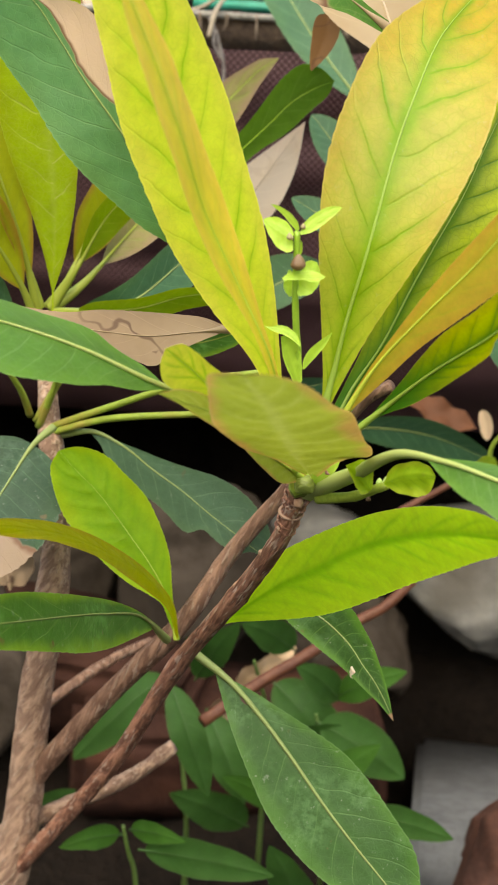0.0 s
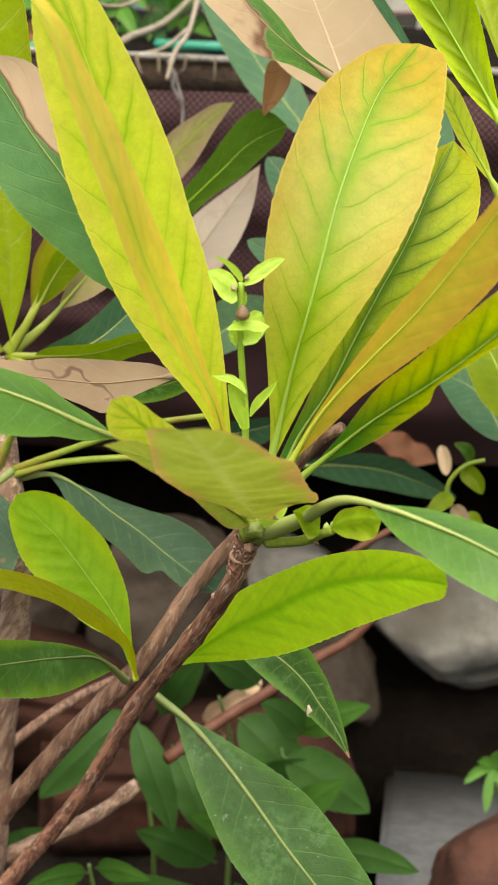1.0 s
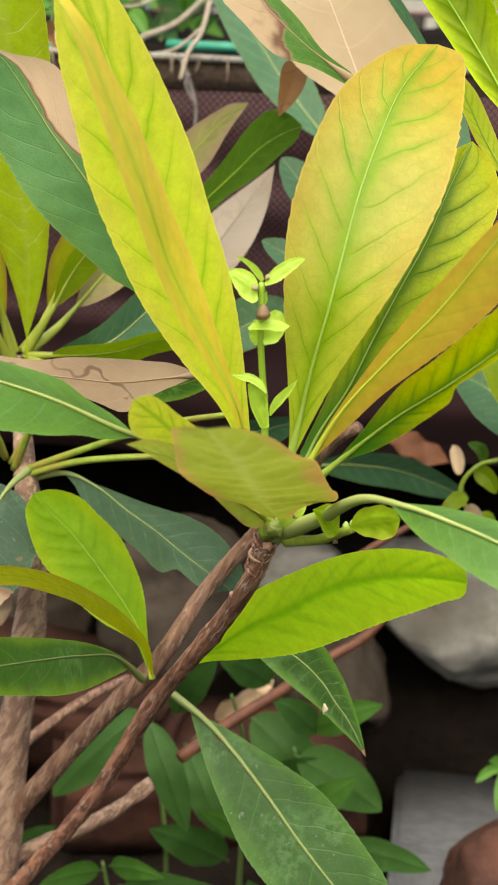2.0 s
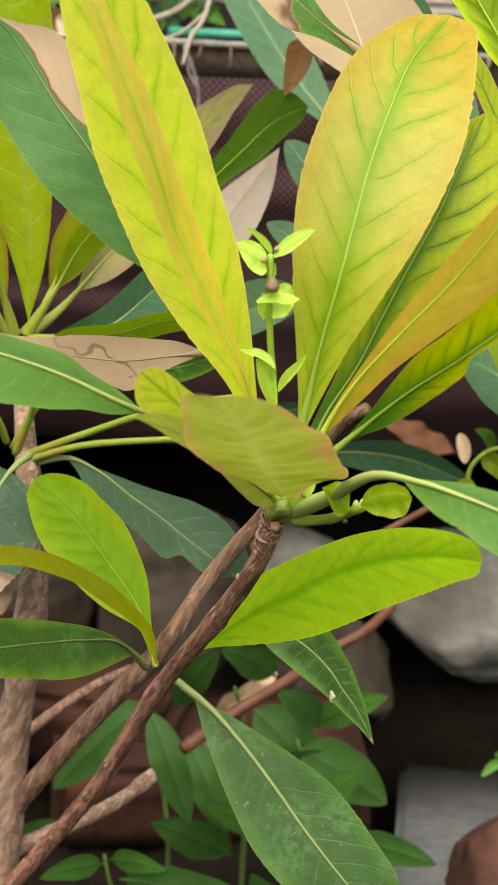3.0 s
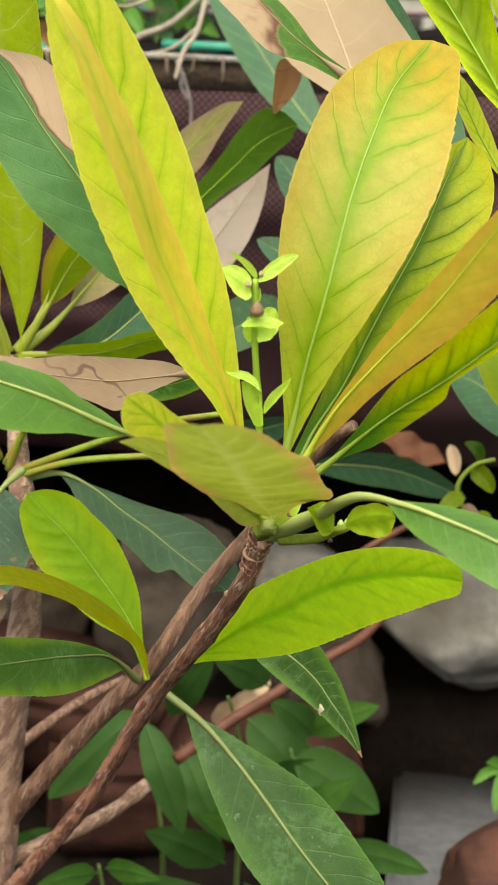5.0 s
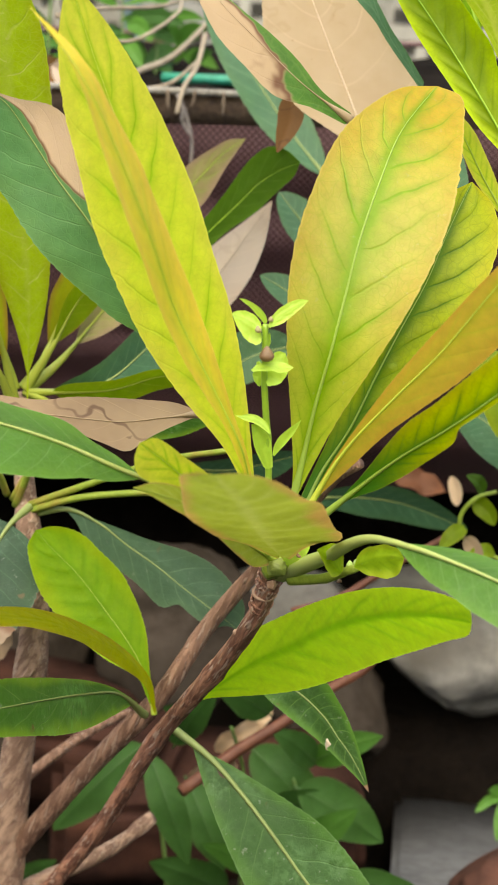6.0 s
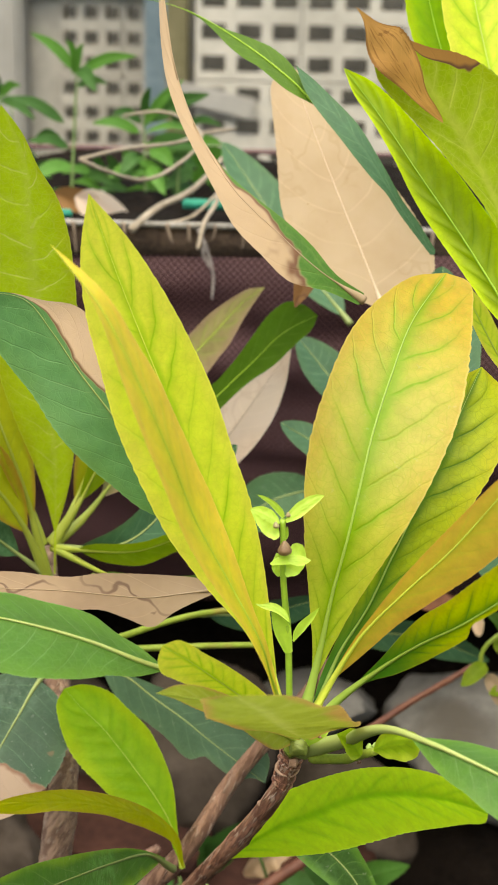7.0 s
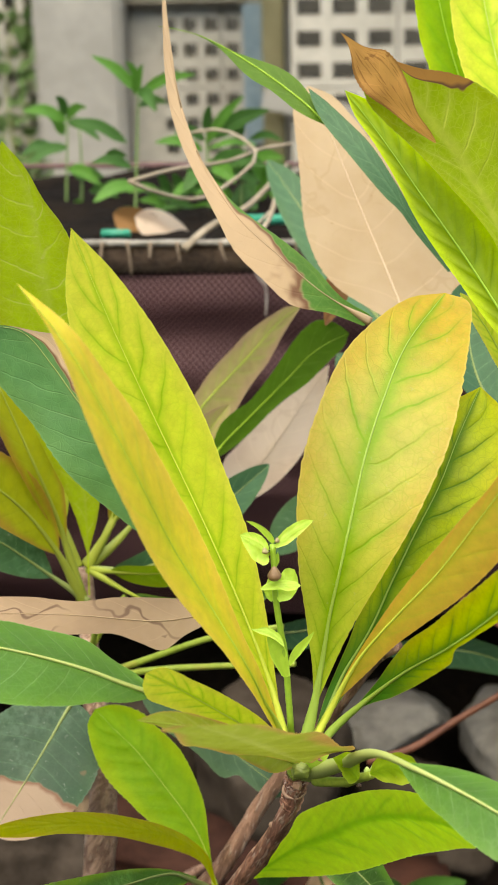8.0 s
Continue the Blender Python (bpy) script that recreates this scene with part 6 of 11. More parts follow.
blade([(-0.0041, 0.4295, 0.4261), (-0.0017, 0.4301, 0.4266), (0.0008, 0.4306, 0.4270), (0.0033, 0.4308, 0.4271), (0.0058, 0.4307, 0.4271), (0.0084, 0.4306, 0.4270)], [(-0.0043, 0.4293, 0.4259), (-0.0026, 0.4308, 0.4272), (-0.0005, 0.4316, 0.4278), (0.0018, 0.4319, 0.4281), (0.0041, 0.4319, 0.4281), (0.0063, 0.4316, 0.4278), (0.0084, 0.4306, 0.4270)], [(-0.0041, 0.4291, 0.4257), (-0.0019, 0.4292, 0.4258), (0.0002, 0.4293, 0.4259), (0.0024, 0.4294, 0.4260), (0.0045, 0.4291, 0.4257), (0.0066, 0.4294, 0.4260), (0.0084, 0.4306, 0.4270)], SPROUT, shrub, None, stalk=0.00, n=30, m=4, seed=64, teeth=0.03, wave=0.06, belly=0.5)
blade([(-0.0001, 0.4356, 0.4230), (0.0015, 0.4359, 0.4238), (0.0029, 0.4364, 0.4249), (0.0040, 0.4369, 0.4263), (0.0049, 0.4375, 0.4277), (0.0059, 0.4380, 0.4291)], [(-0.0001, 0.4357, 0.4233), (0.0005, 0.4363, 0.4248), (0.0012, 0.4369, 0.4263), (0.0018, 0.4375, 0.4277), (0.0027, 0.4380, 0.4291), (0.0043, 0.4382, 0.4295), (0.0059, 0.4380, 0.4291)], [(-0.0000, 0.4353, 0.4223), (0.0011, 0.4344, 0.4199), (0.0037, 0.4344, 0.4201), (0.0059, 0.4351, 0.4217), (0.0070, 0.4360, 0.4241), (0.0069, 0.4371, 0.4267), (0.0059, 0.4380, 0.4291)], SPROUT, shrub, None, stalk=0.00, n=30, m=4, seed=68, teeth=0.03, wave=0.06, belly=0.5)
blade([(-0.0003, 0.4366, 0.4238), (-0.0009, 0.4366, 0.4234), (-0.0015, 0.4366, 0.4229), (-0.0021, 0.4366, 0.4225), (-0.0029, 0.4366, 0.4223), (-0.0036, 0.4366, 0.4221)], [(-0.0005, 0.4366, 0.4250), (-0.0012, 0.4366, 0.4260), (-0.0020, 0.4366, 0.4268), (-0.0026, 0.4366, 0.4258), (-0.0031, 0.4366, 0.4246), (-0.0034, 0.4366, 0.4234), (-0.0036, 0.4366, 0.4221)], [(-0.0002, 0.4366, 0.4227), (-0.0004, 0.4366, 0.4212), (-0.0006, 0.4366, 0.4197), (-0.0013, 0.4366, 0.4186), (-0.0024, 0.4366, 0.4195), (-0.0032, 0.4366, 0.4207), (-0.0036, 0.4366, 0.4221)], SPROUT, shrub, None, stalk=0.00, n=30, m=4, seed=69, teeth=0.03, wave=0.06, belly=0.5)
blade([(0.0025, 0.4346, 0.4048), (0.0007, 0.4354, 0.4062), (-0.0013, 0.4362, 0.4076), (-0.0036, 0.4367, 0.4083), (-0.0060, 0.4369, 0.4087), (-0.0085, 0.4371, 0.4091)], [(0.0027, 0.4342, 0.4041), (0.0010, 0.4349, 0.4053), (-0.0007, 0.4355, 0.4063), (-0.0026, 0.4359, 0.4071), (-0.0046, 0.4362, 0.4075), (-0.0066, 0.4366, 0.4082), (-0.0085, 0.4371, 0.4091)], [(0.0023, 0.4352, 0.4058), (0.0013, 0.4361, 0.4074), (-0.0004, 0.4368, 0.4086), (-0.0023, 0.4373, 0.4094), (-0.0043, 0.4374, 0.4095), (-0.0063, 0.4371, 0.4090), (-0.0085, 0.4371, 0.4091)], SPROUT, shrub, None, stalk=0.00, n=30, m=4, seed=65, teeth=0.03, wave=0.06, belly=0.5)
blade([(0.0023, 0.4399, 0.3909), (0.0010, 0.4395, 0.3939), (-0.0003, 0.4392, 0.3968), (-0.0015, 0.4388, 0.3997), (-0.0025, 0.4385, 0.4028), (-0.0033, 0.4381, 0.4059)], [(0.0013, 0.4399, 0.3909), (0.0002, 0.4396, 0.3933), (-0.0010, 0.4393, 0.3956), (-0.0020, 0.4390, 0.3981), (-0.0026, 0.4387, 0.4006), (-0.0030, 0.4384, 0.4032), (-0.0033, 0.4381, 0.4059)], [(0.0040, 0.4399, 0.3910), (0.0037, 0.4395, 0.3944), (0.0034, 0.4391, 0.3977), (0.0027, 0.4387, 0.4010), (0.0016, 0.4383, 0.4041), (-0.0005, 0.4380, 0.4063), (-0.0033, 0.4381, 0.4059)], SPROUT, shrub, None, stalk=0.00, n=30, m=4, seed=67, teeth=0.03, wave=0.06, belly=0.5)
blade([(0.0039, 0.4380, 0.3961), (0.0051, 0.4380, 0.3988), (0.0064, 0.4380, 0.4014), (0.0080, 0.4380, 0.4038), (0.0099, 0.4380, 0.4059), (0.0119, 0.4380, 0.4081)], [(0.0038, 0.4380, 0.3961), (0.0038, 0.4380, 0.3987), (0.0047, 0.4380, 0.4011), (0.0062, 0.4380, 0.4032), (0.0080, 0.4380, 0.4049), (0.0099, 0.4380, 0.4065), (0.0119, 0.4380, 0.4081)], [(0.0041, 0.4380, 0.3959), (0.0056, 0.4380, 0.3977), (0.0072, 0.4380, 0.3997), (0.0086, 0.4380, 0.4016), (0.0099, 0.4380, 0.4036), (0.0110, 0.4380, 0.4058), (0.0119, 0.4380, 0.4081)], SPROUT, shrub, None, stalk=0.00, n=30, m=4, seed=66, teeth=0.03, wave=0.06, belly=0.5)

# stems
part("main_stem", tube_mesh([(0.0063, 0.4477, 0.3549), (0.0015, 0.4562, 0.3325), (-0.0107, 0.4807, 0.2986), (-0.0353, 0.5255, 0.2396), (-0.0635, 0.5640, 0.1670), (-0.1060, 0.5982, 0.0888), (-0.1439, 0.6339, 0.0145)], 0.0030, 0.0041, 110, 14, 0.10, ((0.02, 0.45), (0.07, 0.15), (0.35, 0.15), (0.5, 0.12)), 1), BARK, shrub, "brown woody stem with leaf scars")
part("stem", tube_mesh([(0.0387, 0.5309, 0.3594), (0.0274, 0.5371, 0.3477), (0.0044, 0.5533, 0.3063), (-0.0167, 0.5619, 0.2728), (-0.0361, 0.5597, 0.2394), (-0.0651, 0.5753, 0.1963), (-0.0975, 0.5975, 0.1420), (-0.1070, 0.6050, 0.1230)], 0.0022, 0.0054, 50, 10, 0.09, ((0.62, 0.15),), 2), BARK_MID, shrub)
part("stem", tube_mesh([(-0.1035, 0.6330, 0.3461), (-0.0973, 0.6064, 0.3048), (-0.0919, 0.5936, 0.2716), (-0.0938, 0.5896, 0.2334), (-0.1028, 0.5980, 0.1717), (-0.1096, 0.6048, 0.1059), (-0.1187, 0.6077, 0.0579)], 0.0036, 0.0098, 60, 12, 0.12, ((0.2, 0.15), (0.5, 0.15)), 3), BARK_GREY, shrub)
part("stem", tube_mesh([(0.0750, 0.7165, 0.1865), (0.0610, 0.7090, 0.1742), (0.0459, 0.7032, 0.1670), (0.0228, 0.6795, 0.1611), (-0.0019, 0.6648, 0.1506), (-0.0283, 0.6444, 0.1393)], 0.0027, 0.0032, 24, 8, 0.15, (), 4), BARK_RED, shrub)
part("stem", tube_mesh([(-0.0401, 0.6168, 0.1429), (-0.0605, 0.6128, 0.1267), (-0.0920, 0.6112, 0.1087), (-0.1214, 0.6101, 0.0918)], 0.0032, 0.0046, 24, 8, 0.2, ((0.05, 0.1),), 5), BARK_GREY, shrub)
part("stem", tube_mesh([(-0.0558, 0.6714, 0.1676), (-0.0766, 0.6582, 0.1613), (-0.1018, 0.6422, 0.1474), (-0.1106, 0.6286, 0.1398)], 0.0022, 0.0030, 20, 8, 0.2, (), 6), BARK_MID, shrub)
part("stem", tube_mesh([(0.1048, 0.7267, 0.2473), (0.0699, 0.7170, 0.2285), (0.0465, 0.7014, 0.2201), (0.0235, 0.6970, 0.2138)], 0.0017, 0.0021, 16, 8, 0.2, (), 7), BARK_RED, shrub)
part("node", stone_mesh((0.0068, 0.4385, 0.3579), (0.0034, 0.0030, 0.0030), 55), STALK, shrub)
part("node", stone_mesh((0.0071, 0.4450, 0.3561), (0.0054, 0.0044, 0.0046), 50), STALK, shrub, "knobbly olive node above the stem")
top, low = Vector((0.0063, 0.4477, 0.3549)), Vector((0.0015, 0.4562, 0.3325))
axis = (low - top).normalized()
for k in range(6):
    at = top.lerp(low, 0.10 + 0.155 * k)
    s0 = axis.cross(Vector((1, 0.2 * k - 0.5, 0.1))).normalized()
    s1 = axis.cross(s0)
    size = 0.0041 - 0.00017 * k
    hoop = [at + (s0 * math.cos(a) + s1 * math.sin(a)) * size + axis * 0.0007 * math.sin(a + k * 1.9) for a in [2 * math.pi * j / 14 for j in range(15)]]
    part("leaf_scar", tube_mesh(hoop, 0.0006, 0.0006, 42, 6, 0.35, (), 60 + k), SCAR if k == 3 else BARK, shrub)
part("leaf_scar", stone_mesh((-0.0356, 0.5225, 0.2416), (0.0017, 0.0008, 0.0017), 31), SCAR, shrub)
part("leaf_scar", stone_mesh((0.0003, 0.4526, 0.3356), (0.0013, 0.0006, 0.0013), 32), SCAR, shrub)
part("leaf_scar", stone_mesh((0.0055, 0.4426, 0.3499), (0.0016, 0.0008, 0.0016), 33), SCAR, shrub)
part("leaf_scar", stone_mesh((-0.0131, 0.4803, 0.3002), (0.0013, 0.0006, 0.0013), 34), SCAR, shrub)
part("leaf_scar", stone_mesh((-0.0216, 0.4997, 0.2755), (0.0012, 0.0006, 0.0012), 35), SCAR, shrub)
part("leaf_scar", stone_mesh((-0.0523, 0.5479, 0.1976), (0.0016, 0.0008, 0.0016), 36), SCAR, shrub)
part("leaf_scar", stone_mesh((-0.0051, 0.4637, 0.3214), (0.0012, 0.0006, 0.0012), 37), SCAR, shrub)
part("egg_case", stone_mesh((0.0328, 0.5156, 0.2474), (0.0015, 0.0012, 0.0026), 40), CREAM_PALE, shrub, "small white speck on the leaf")
leaf([(0.1060, 0.7532, 0.2690), (0.1087, 0.7507, 0.2625), (0.1097, 0.7475, 0.2544)], 0.0075, (-0.914, 0.242, -0.326), CREAM, shrub, None, a=0.4, b=0.5, fold=0.3, stalk=0.02, seed=151, n=14, label="small withered white leaf")
part("leaf_stalk", tube_mesh([(0.1291, 0.6819, 0.2510), (0.1052, 0.6767, 0.2652), (0.1007, 0.6763, 0.2781), (0.1074, 0.6751, 0.2889), (0.1170, 0.6763, 0.2919)], 0.0013, 0.0010), STALK_FRESH, shrub)
leaf([(0.1027, 0.6749, 0.2745), (0.0978, 0.6688, 0.2724), (0.0906, 0.6663, 0.2659)], 0.0088, (-0.635, 0.627, 0.451), OLIVE, shrub, None, a=0.5, b=0.7, fold=0.3, stalk=0.05, seed=160, n=18)
leaf([(0.1061, 0.6793, 0.2858), (0.1124, 0.6731, 0.2836), (0.1165, 0.6705, 0.2770)], 0.0099, (-0.646, 0.166, -0.745), OLIVE, shrub, None, a=0.5, b=0.7, fold=0.3, stalk=0.05, seed=161, n=18)
leaf([(0.1113, 0.6803, 0.2885), (0.1078, 0.6778, 0.2957), (0.1021, 0.6789, 0.2986)], 0.0076, (0.658, 0.618, 0.430), MID_GREEN, shrub, None, a=0.5, b=0.7, fold=0.3, stalk=0.05, seed=162, n=18)
leaf([(0.1030, 0.6730, 0.2695), (0.1075, 0.6661, 0.2655), (0.1096, 0.6628, 0.2570)], 0.0088, (-0.818, 0.255, -0.516), DRY, shrub, None, a=0.5, b=0.7, fold=0.3, stalk=0.05, seed=163, n=18)
leaf([(0.1180, 0.6704, 0.2628), (0.1121, 0.6660, 0.2651), (0.1040, 0.6651, 0.2629)], 0.0082, (-0.135, 0.717, 0.684), OLIVE, shrub, None, a=0.5, b=0.7, fold=0.3, stalk=0.05, seed=164, n=18)

# ground herb
weed = empty("herb", "low green herb with oval leaves growing in the soil", "herb", "low herbs")
leaf([(-0.0565, 0.6320, 0.0714), (-0.0229, 0.6140, 0.0812), (0.0107, 0.6080, 0.0790)], 0.0206, (0.027, 0.170, 0.985), WEED, weed, RIB_WEED, a=0.62, b=0.80, fold=0.16, stalk=0.05, n=40, m=4, seed=328, bend=0.18, wave=0.05, teeth=0.02, rib_size=0.0005, foot=0.0008)
leaf([(-0.0658, 0.6420, 0.0725), (-0.0798, 0.6240, 0.0823), (-0.0939, 0.6180, 0.0802)], 0.0129, (0.059, -0.170, -0.984), WEED_FRESH, weed, RIB_WEED, a=0.62, b=0.80, fold=0.16, stalk=0.05, n=40, m=4, seed=329, bend=0.18, wave=0.05, teeth=0.02, rib_size=0.0005, foot=0.0008)
leaf([(-0.0619, 0.6420, 0.0755), (-0.0474, 0.6240, 0.0877), (-0.0329, 0.6180, 0.0880)], 0.0124, (-0.116, 0.168, 0.979), WEED_FRESH, weed, RIB_WEED, a=0.62, b=0.80, fold=0.16, stalk=0.05, n=40, m=4, seed=330, bend=0.18, wave=0.05, teeth=0.02, rib_size=0.0005, foot=0.0008)
leaf([(0.0290, 0.6420, 0.0281), (0.0185, 0.6240, 0.0646), (0.0080, 0.6180, 0.0890)], 0.0219, (-0.944, 0.068, -0.322), WEED, weed, RIB_WEED, a=0.62, b=0.80, fold=0.16, stalk=0.05, n=40, m=4, seed=331, bend=0.18, wave=0.05, teeth=0.02, rib_size=0.0005, foot=0.0008)
part("stem", tube_mesh([(-0.0647, 0.6350, 0.0831), (-0.0621, 0.6350, 0.0687), (-0.0581, 0.6400, 0.0434), (-0.0581, 0.6500, -0.0350)], 0.0009, 0.0016), WEED_STEM, weed)

# ground herb
weed = empty("herb", "low green herb with oval leaves growing in the soil", "herb", "low herbs")
leaf([(-0.0471, 0.6820, 0.1390), (-0.0356, 0.6640, 0.1191), (-0.0241, 0.6580, 0.0872)], 0.0192, (0.952, -0.077, 0.297), WEED, weed, RIB_WEED, a=0.62, b=0.80, fold=0.16, stalk=0.05, n=40, m=4, seed=335, bend=0.18, wave=0.05, teeth=0.02, rib_size=0.0005, foot=0.0008)
leaf([(-0.0491, 0.7120, 0.1261), (-0.0728, 0.6940, 0.1110), (-0.0965, 0.6880, 0.0840)], 0.0259, (0.765, -0.047, -0.642), WEED, weed, RIB_WEED, a=0.62, b=0.80, fold=0.16, stalk=0.05, n=40, m=4, seed=336, bend=0.18, wave=0.05, teeth=0.02, rib_size=0.0005, foot=0.0008)
leaf([(-0.0293, 0.7320, 0.0924), (-0.0174, 0.7140, 0.0762), (-0.0054, 0.7080, 0.0479)], 0.0229, (0.934, -0.057, 0.353), WEED, weed, RIB_WEED, a=0.62, b=0.80, fold=0.16, stalk=0.05, n=40, m=4, seed=337, bend=0.18, wave=0.05, teeth=0.02, rib_size=0.0005, foot=0.0008)
leaf([(-0.0022, 0.7170, 0.0267), (-0.0239, 0.6990, 0.0508), (-0.0456, 0.6930, 0.0629)], 0.0245, (-0.552, -0.113, -0.826), WEED, weed, RIB_WEED, a=0.62, b=0.80, fold=0.16, stalk=0.05, n=40, m=4, seed=338, bend=0.18, wave=0.05, teeth=0.02, rib_size=0.0005, foot=0.0008)
leaf([(-0.1213, 0.7120, 0.0311), (-0.1081, 0.6940, 0.0542), (-0.0949, 0.6880, 0.0653)], 0.0116, (-0.716, 0.066, 0.695), WEED, weed, RIB_WEED, a=0.62, b=0.80, fold=0.16, stalk=0.05, n=40, m=4, seed=339, bend=0.18, wave=0.05, teeth=0.02, rib_size=0.0005, foot=0.0008)
part("stem", tube_mesh([(-0.0463, 0.6900, 0.1376), (-0.0413, 0.7100, 0.0786), (-0.0367, 0.7100, 0.0349), (-0.0367, 0.7200, -0.0350)], 0.0009, 0.0016), WEED_STEM, weed)

# ground herb
weed = empty("herb", "low green herb with oval leaves growing in the soil", "herb", "low herbs")
leaf([(-0.0366, 0.7420, 0.1038), (-0.0249, 0.7240, 0.1355), (-0.0132, 0.7180, 0.1552)], 0.0182, (-0.899, -0.026, 0.438), WEED, weed, RIB_WEED, a=0.62, b=0.80, fold=0.16, stalk=0.05, n=40, m=4, seed=328, bend=0.18, wave=0.05, teeth=0.02, rib_size=0.0005, foot=0.0008)
leaf([(0.0176, 0.7470, 0.1236), (0.0026, 0.7290, 0.1437), (-0.0123, 0.7230, 0.1518)], 0.0206, (-0.560, -0.112, -0.821), WEED, weed, RIB_WEED, a=0.62, b=0.80, fold=0.16, stalk=0.05, n=40, m=4, seed=329, bend=0.18, wave=0.05, teeth=0.02, rib_size=0.0005, foot=0.0008)
leaf([(0.0057, 0.7520, 0.1008), (0.0264, 0.7340, 0.0901), (0.0471, 0.7280, 0.0675)], 0.0313, (0.747, 0.055, 0.662), WEED, weed, RIB_WEED, a=0.62, b=0.80, fold=0.16, stalk=0.05, n=40, m=4, seed=330, bend=0.18, wave=0.05, teeth=0.02, rib_size=0.0005, foot=0.0008)
leaf([(-0.0215, 0.7470, 0.1109), (-0.0314, 0.7290, 0.1319), (-0.0413, 0.7230, 0.1409)], 0.0167, (-0.753, -0.053, -0.656), WEED, weed, RIB_WEED, a=0.62, b=0.80, fold=0.16, stalk=0.05, n=40, m=4, seed=331, bend=0.18, wave=0.05, teeth=0.02, rib_size=0.0005, foot=0.0008)
part("stem", tube_mesh([(-0.0045, 0.7350, 0.1227), (0.0033, 0.7450, 0.0884), (0.0050, 0.7450, 0.0588), (0.0050, 0.7550, -0.0350)], 0.0009, 0.0016), WEED_STEM, weed)

# ground herb
weed = empty("herb", "low green herb with oval leaves growing in the soil", "herb", "low herbs")
leaf([(0.0450, 0.7370, 0.0992), (0.0313, 0.7190, 0.1227), (0.0176, 0.7130, 0.1342)], 0.0175, (-0.591, -0.431, -0.682), WEED, weed, RIB_WEED, a=0.62, b=0.80, fold=0.16, stalk=0.05, n=40, m=4, seed=335, bend=0.18, wave=0.05, teeth=0.02, rib_size=0.0005, foot=0.0008)
leaf([(0.0402, 0.7370, 0.1006), (0.0582, 0.7190, 0.1234), (0.0762, 0.7130, 0.1341)], 0.0170, (-0.472, 0.457, 0.754), WEED_FRESH, weed, RIB_WEED, a=0.62, b=0.80, fold=0.16, stalk=0.05, n=40, m=4, seed=336, bend=0.18, wave=0.05, teeth=0.02, rib_size=0.0005, foot=0.0008)
leaf([(0.0314, 0.7270, 0.0915), (0.0556, 0.7090, 0.0887), (0.0797, 0.7030, 0.0740)], 0.0303, (0.509, 0.123, 0.852), WEED, weed, RIB_WEED, a=0.62, b=0.80, fold=0.16, stalk=0.05, n=40, m=4, seed=337, bend=0.18, wave=0.05, teeth=0.02, rib_size=0.0005, foot=0.0008)
leaf([(0.0292, 0.7120, 0.0524), (0.0463, 0.6940, 0.0842), (0.0634, 0.6880, 0.1040)], 0.0196, (-0.684, 0.404, 0.607), WEED_FRESH, weed, RIB_WEED, a=0.62, b=0.80, fold=0.16, stalk=0.05, n=40, m=4, seed=338, bend=0.18, wave=0.05, teeth=0.02, rib_size=0.0005, foot=0.0008)
leaf([(0.0208, 0.7420, 0.0619), (0.0351, 0.7240, 0.0840), (0.0495, 0.7180, 0.0942)], 0.0193, (-0.655, 0.087, 0.751), WEED, weed, RIB_WEED, a=0.62, b=0.80, fold=0.16, stalk=0.05, n=40, m=4, seed=339, bend=0.18, wave=0.05, teeth=0.02, rib_size=0.0005, foot=0.0008)
part("stem", tube_mesh([(0.0312, 0.7300, 0.0942), (0.0383, 0.7350, 0.0603), (0.0420, 0.7350, 0.0303), (0.0420, 0.7450, -0.0350)], 0.0009, 0.0016), WEED_STEM, weed)

# ground herb
weed = empty("herb", "low green herb with oval leaves growing in the soil", "herb", "low herbs")
leaf([(0.0589, 0.7070, 0.0470), (0.0827, 0.6890, 0.0553), (0.1065, 0.6830, 0.0516)], 0.0179, (0.105, 0.169, 0.980), WEED, weed, RIB_WEED, a=0.62, b=0.80, fold=0.16, stalk=0.05, n=40, m=4, seed=321, bend=0.18, wave=0.05, teeth=0.02, rib_size=0.0005, foot=0.0008)
leaf([(0.0173, 0.7120, 0.0441), (-0.0002, 0.6940, 0.0676), (-0.0177, 0.6880, 0.0790)], 0.0164, (-0.619, -0.097, -0.780), WEED_FRESH, weed, RIB_WEED, a=0.62, b=0.80, fold=0.16, stalk=0.05, n=40, m=4, seed=322, bend=0.18, wave=0.05, teeth=0.02, rib_size=0.0005, foot=0.0008)
leaf([(0.0487, 0.7320, 0.0253), (0.0347, 0.7140, 0.0509), (0.0207, 0.7080, 0.0645)], 0.0163, (-0.636, -0.419, -0.648), WEED, weed, RIB_WEED, a=0.62, b=0.80, fold=0.16, stalk=0.05, n=40, m=4, seed=323, bend=0.18, wave=0.05, teeth=0.02, rib_size=0.0005, foot=0.0008)
part("stem", tube_mesh([(0.0468, 0.7100, 0.0447), (0.0519, 0.7150, 0.0189), (0.0519, 0.7250, -0.0350)], 0.0009, 0.0016), WEED_STEM, weed)

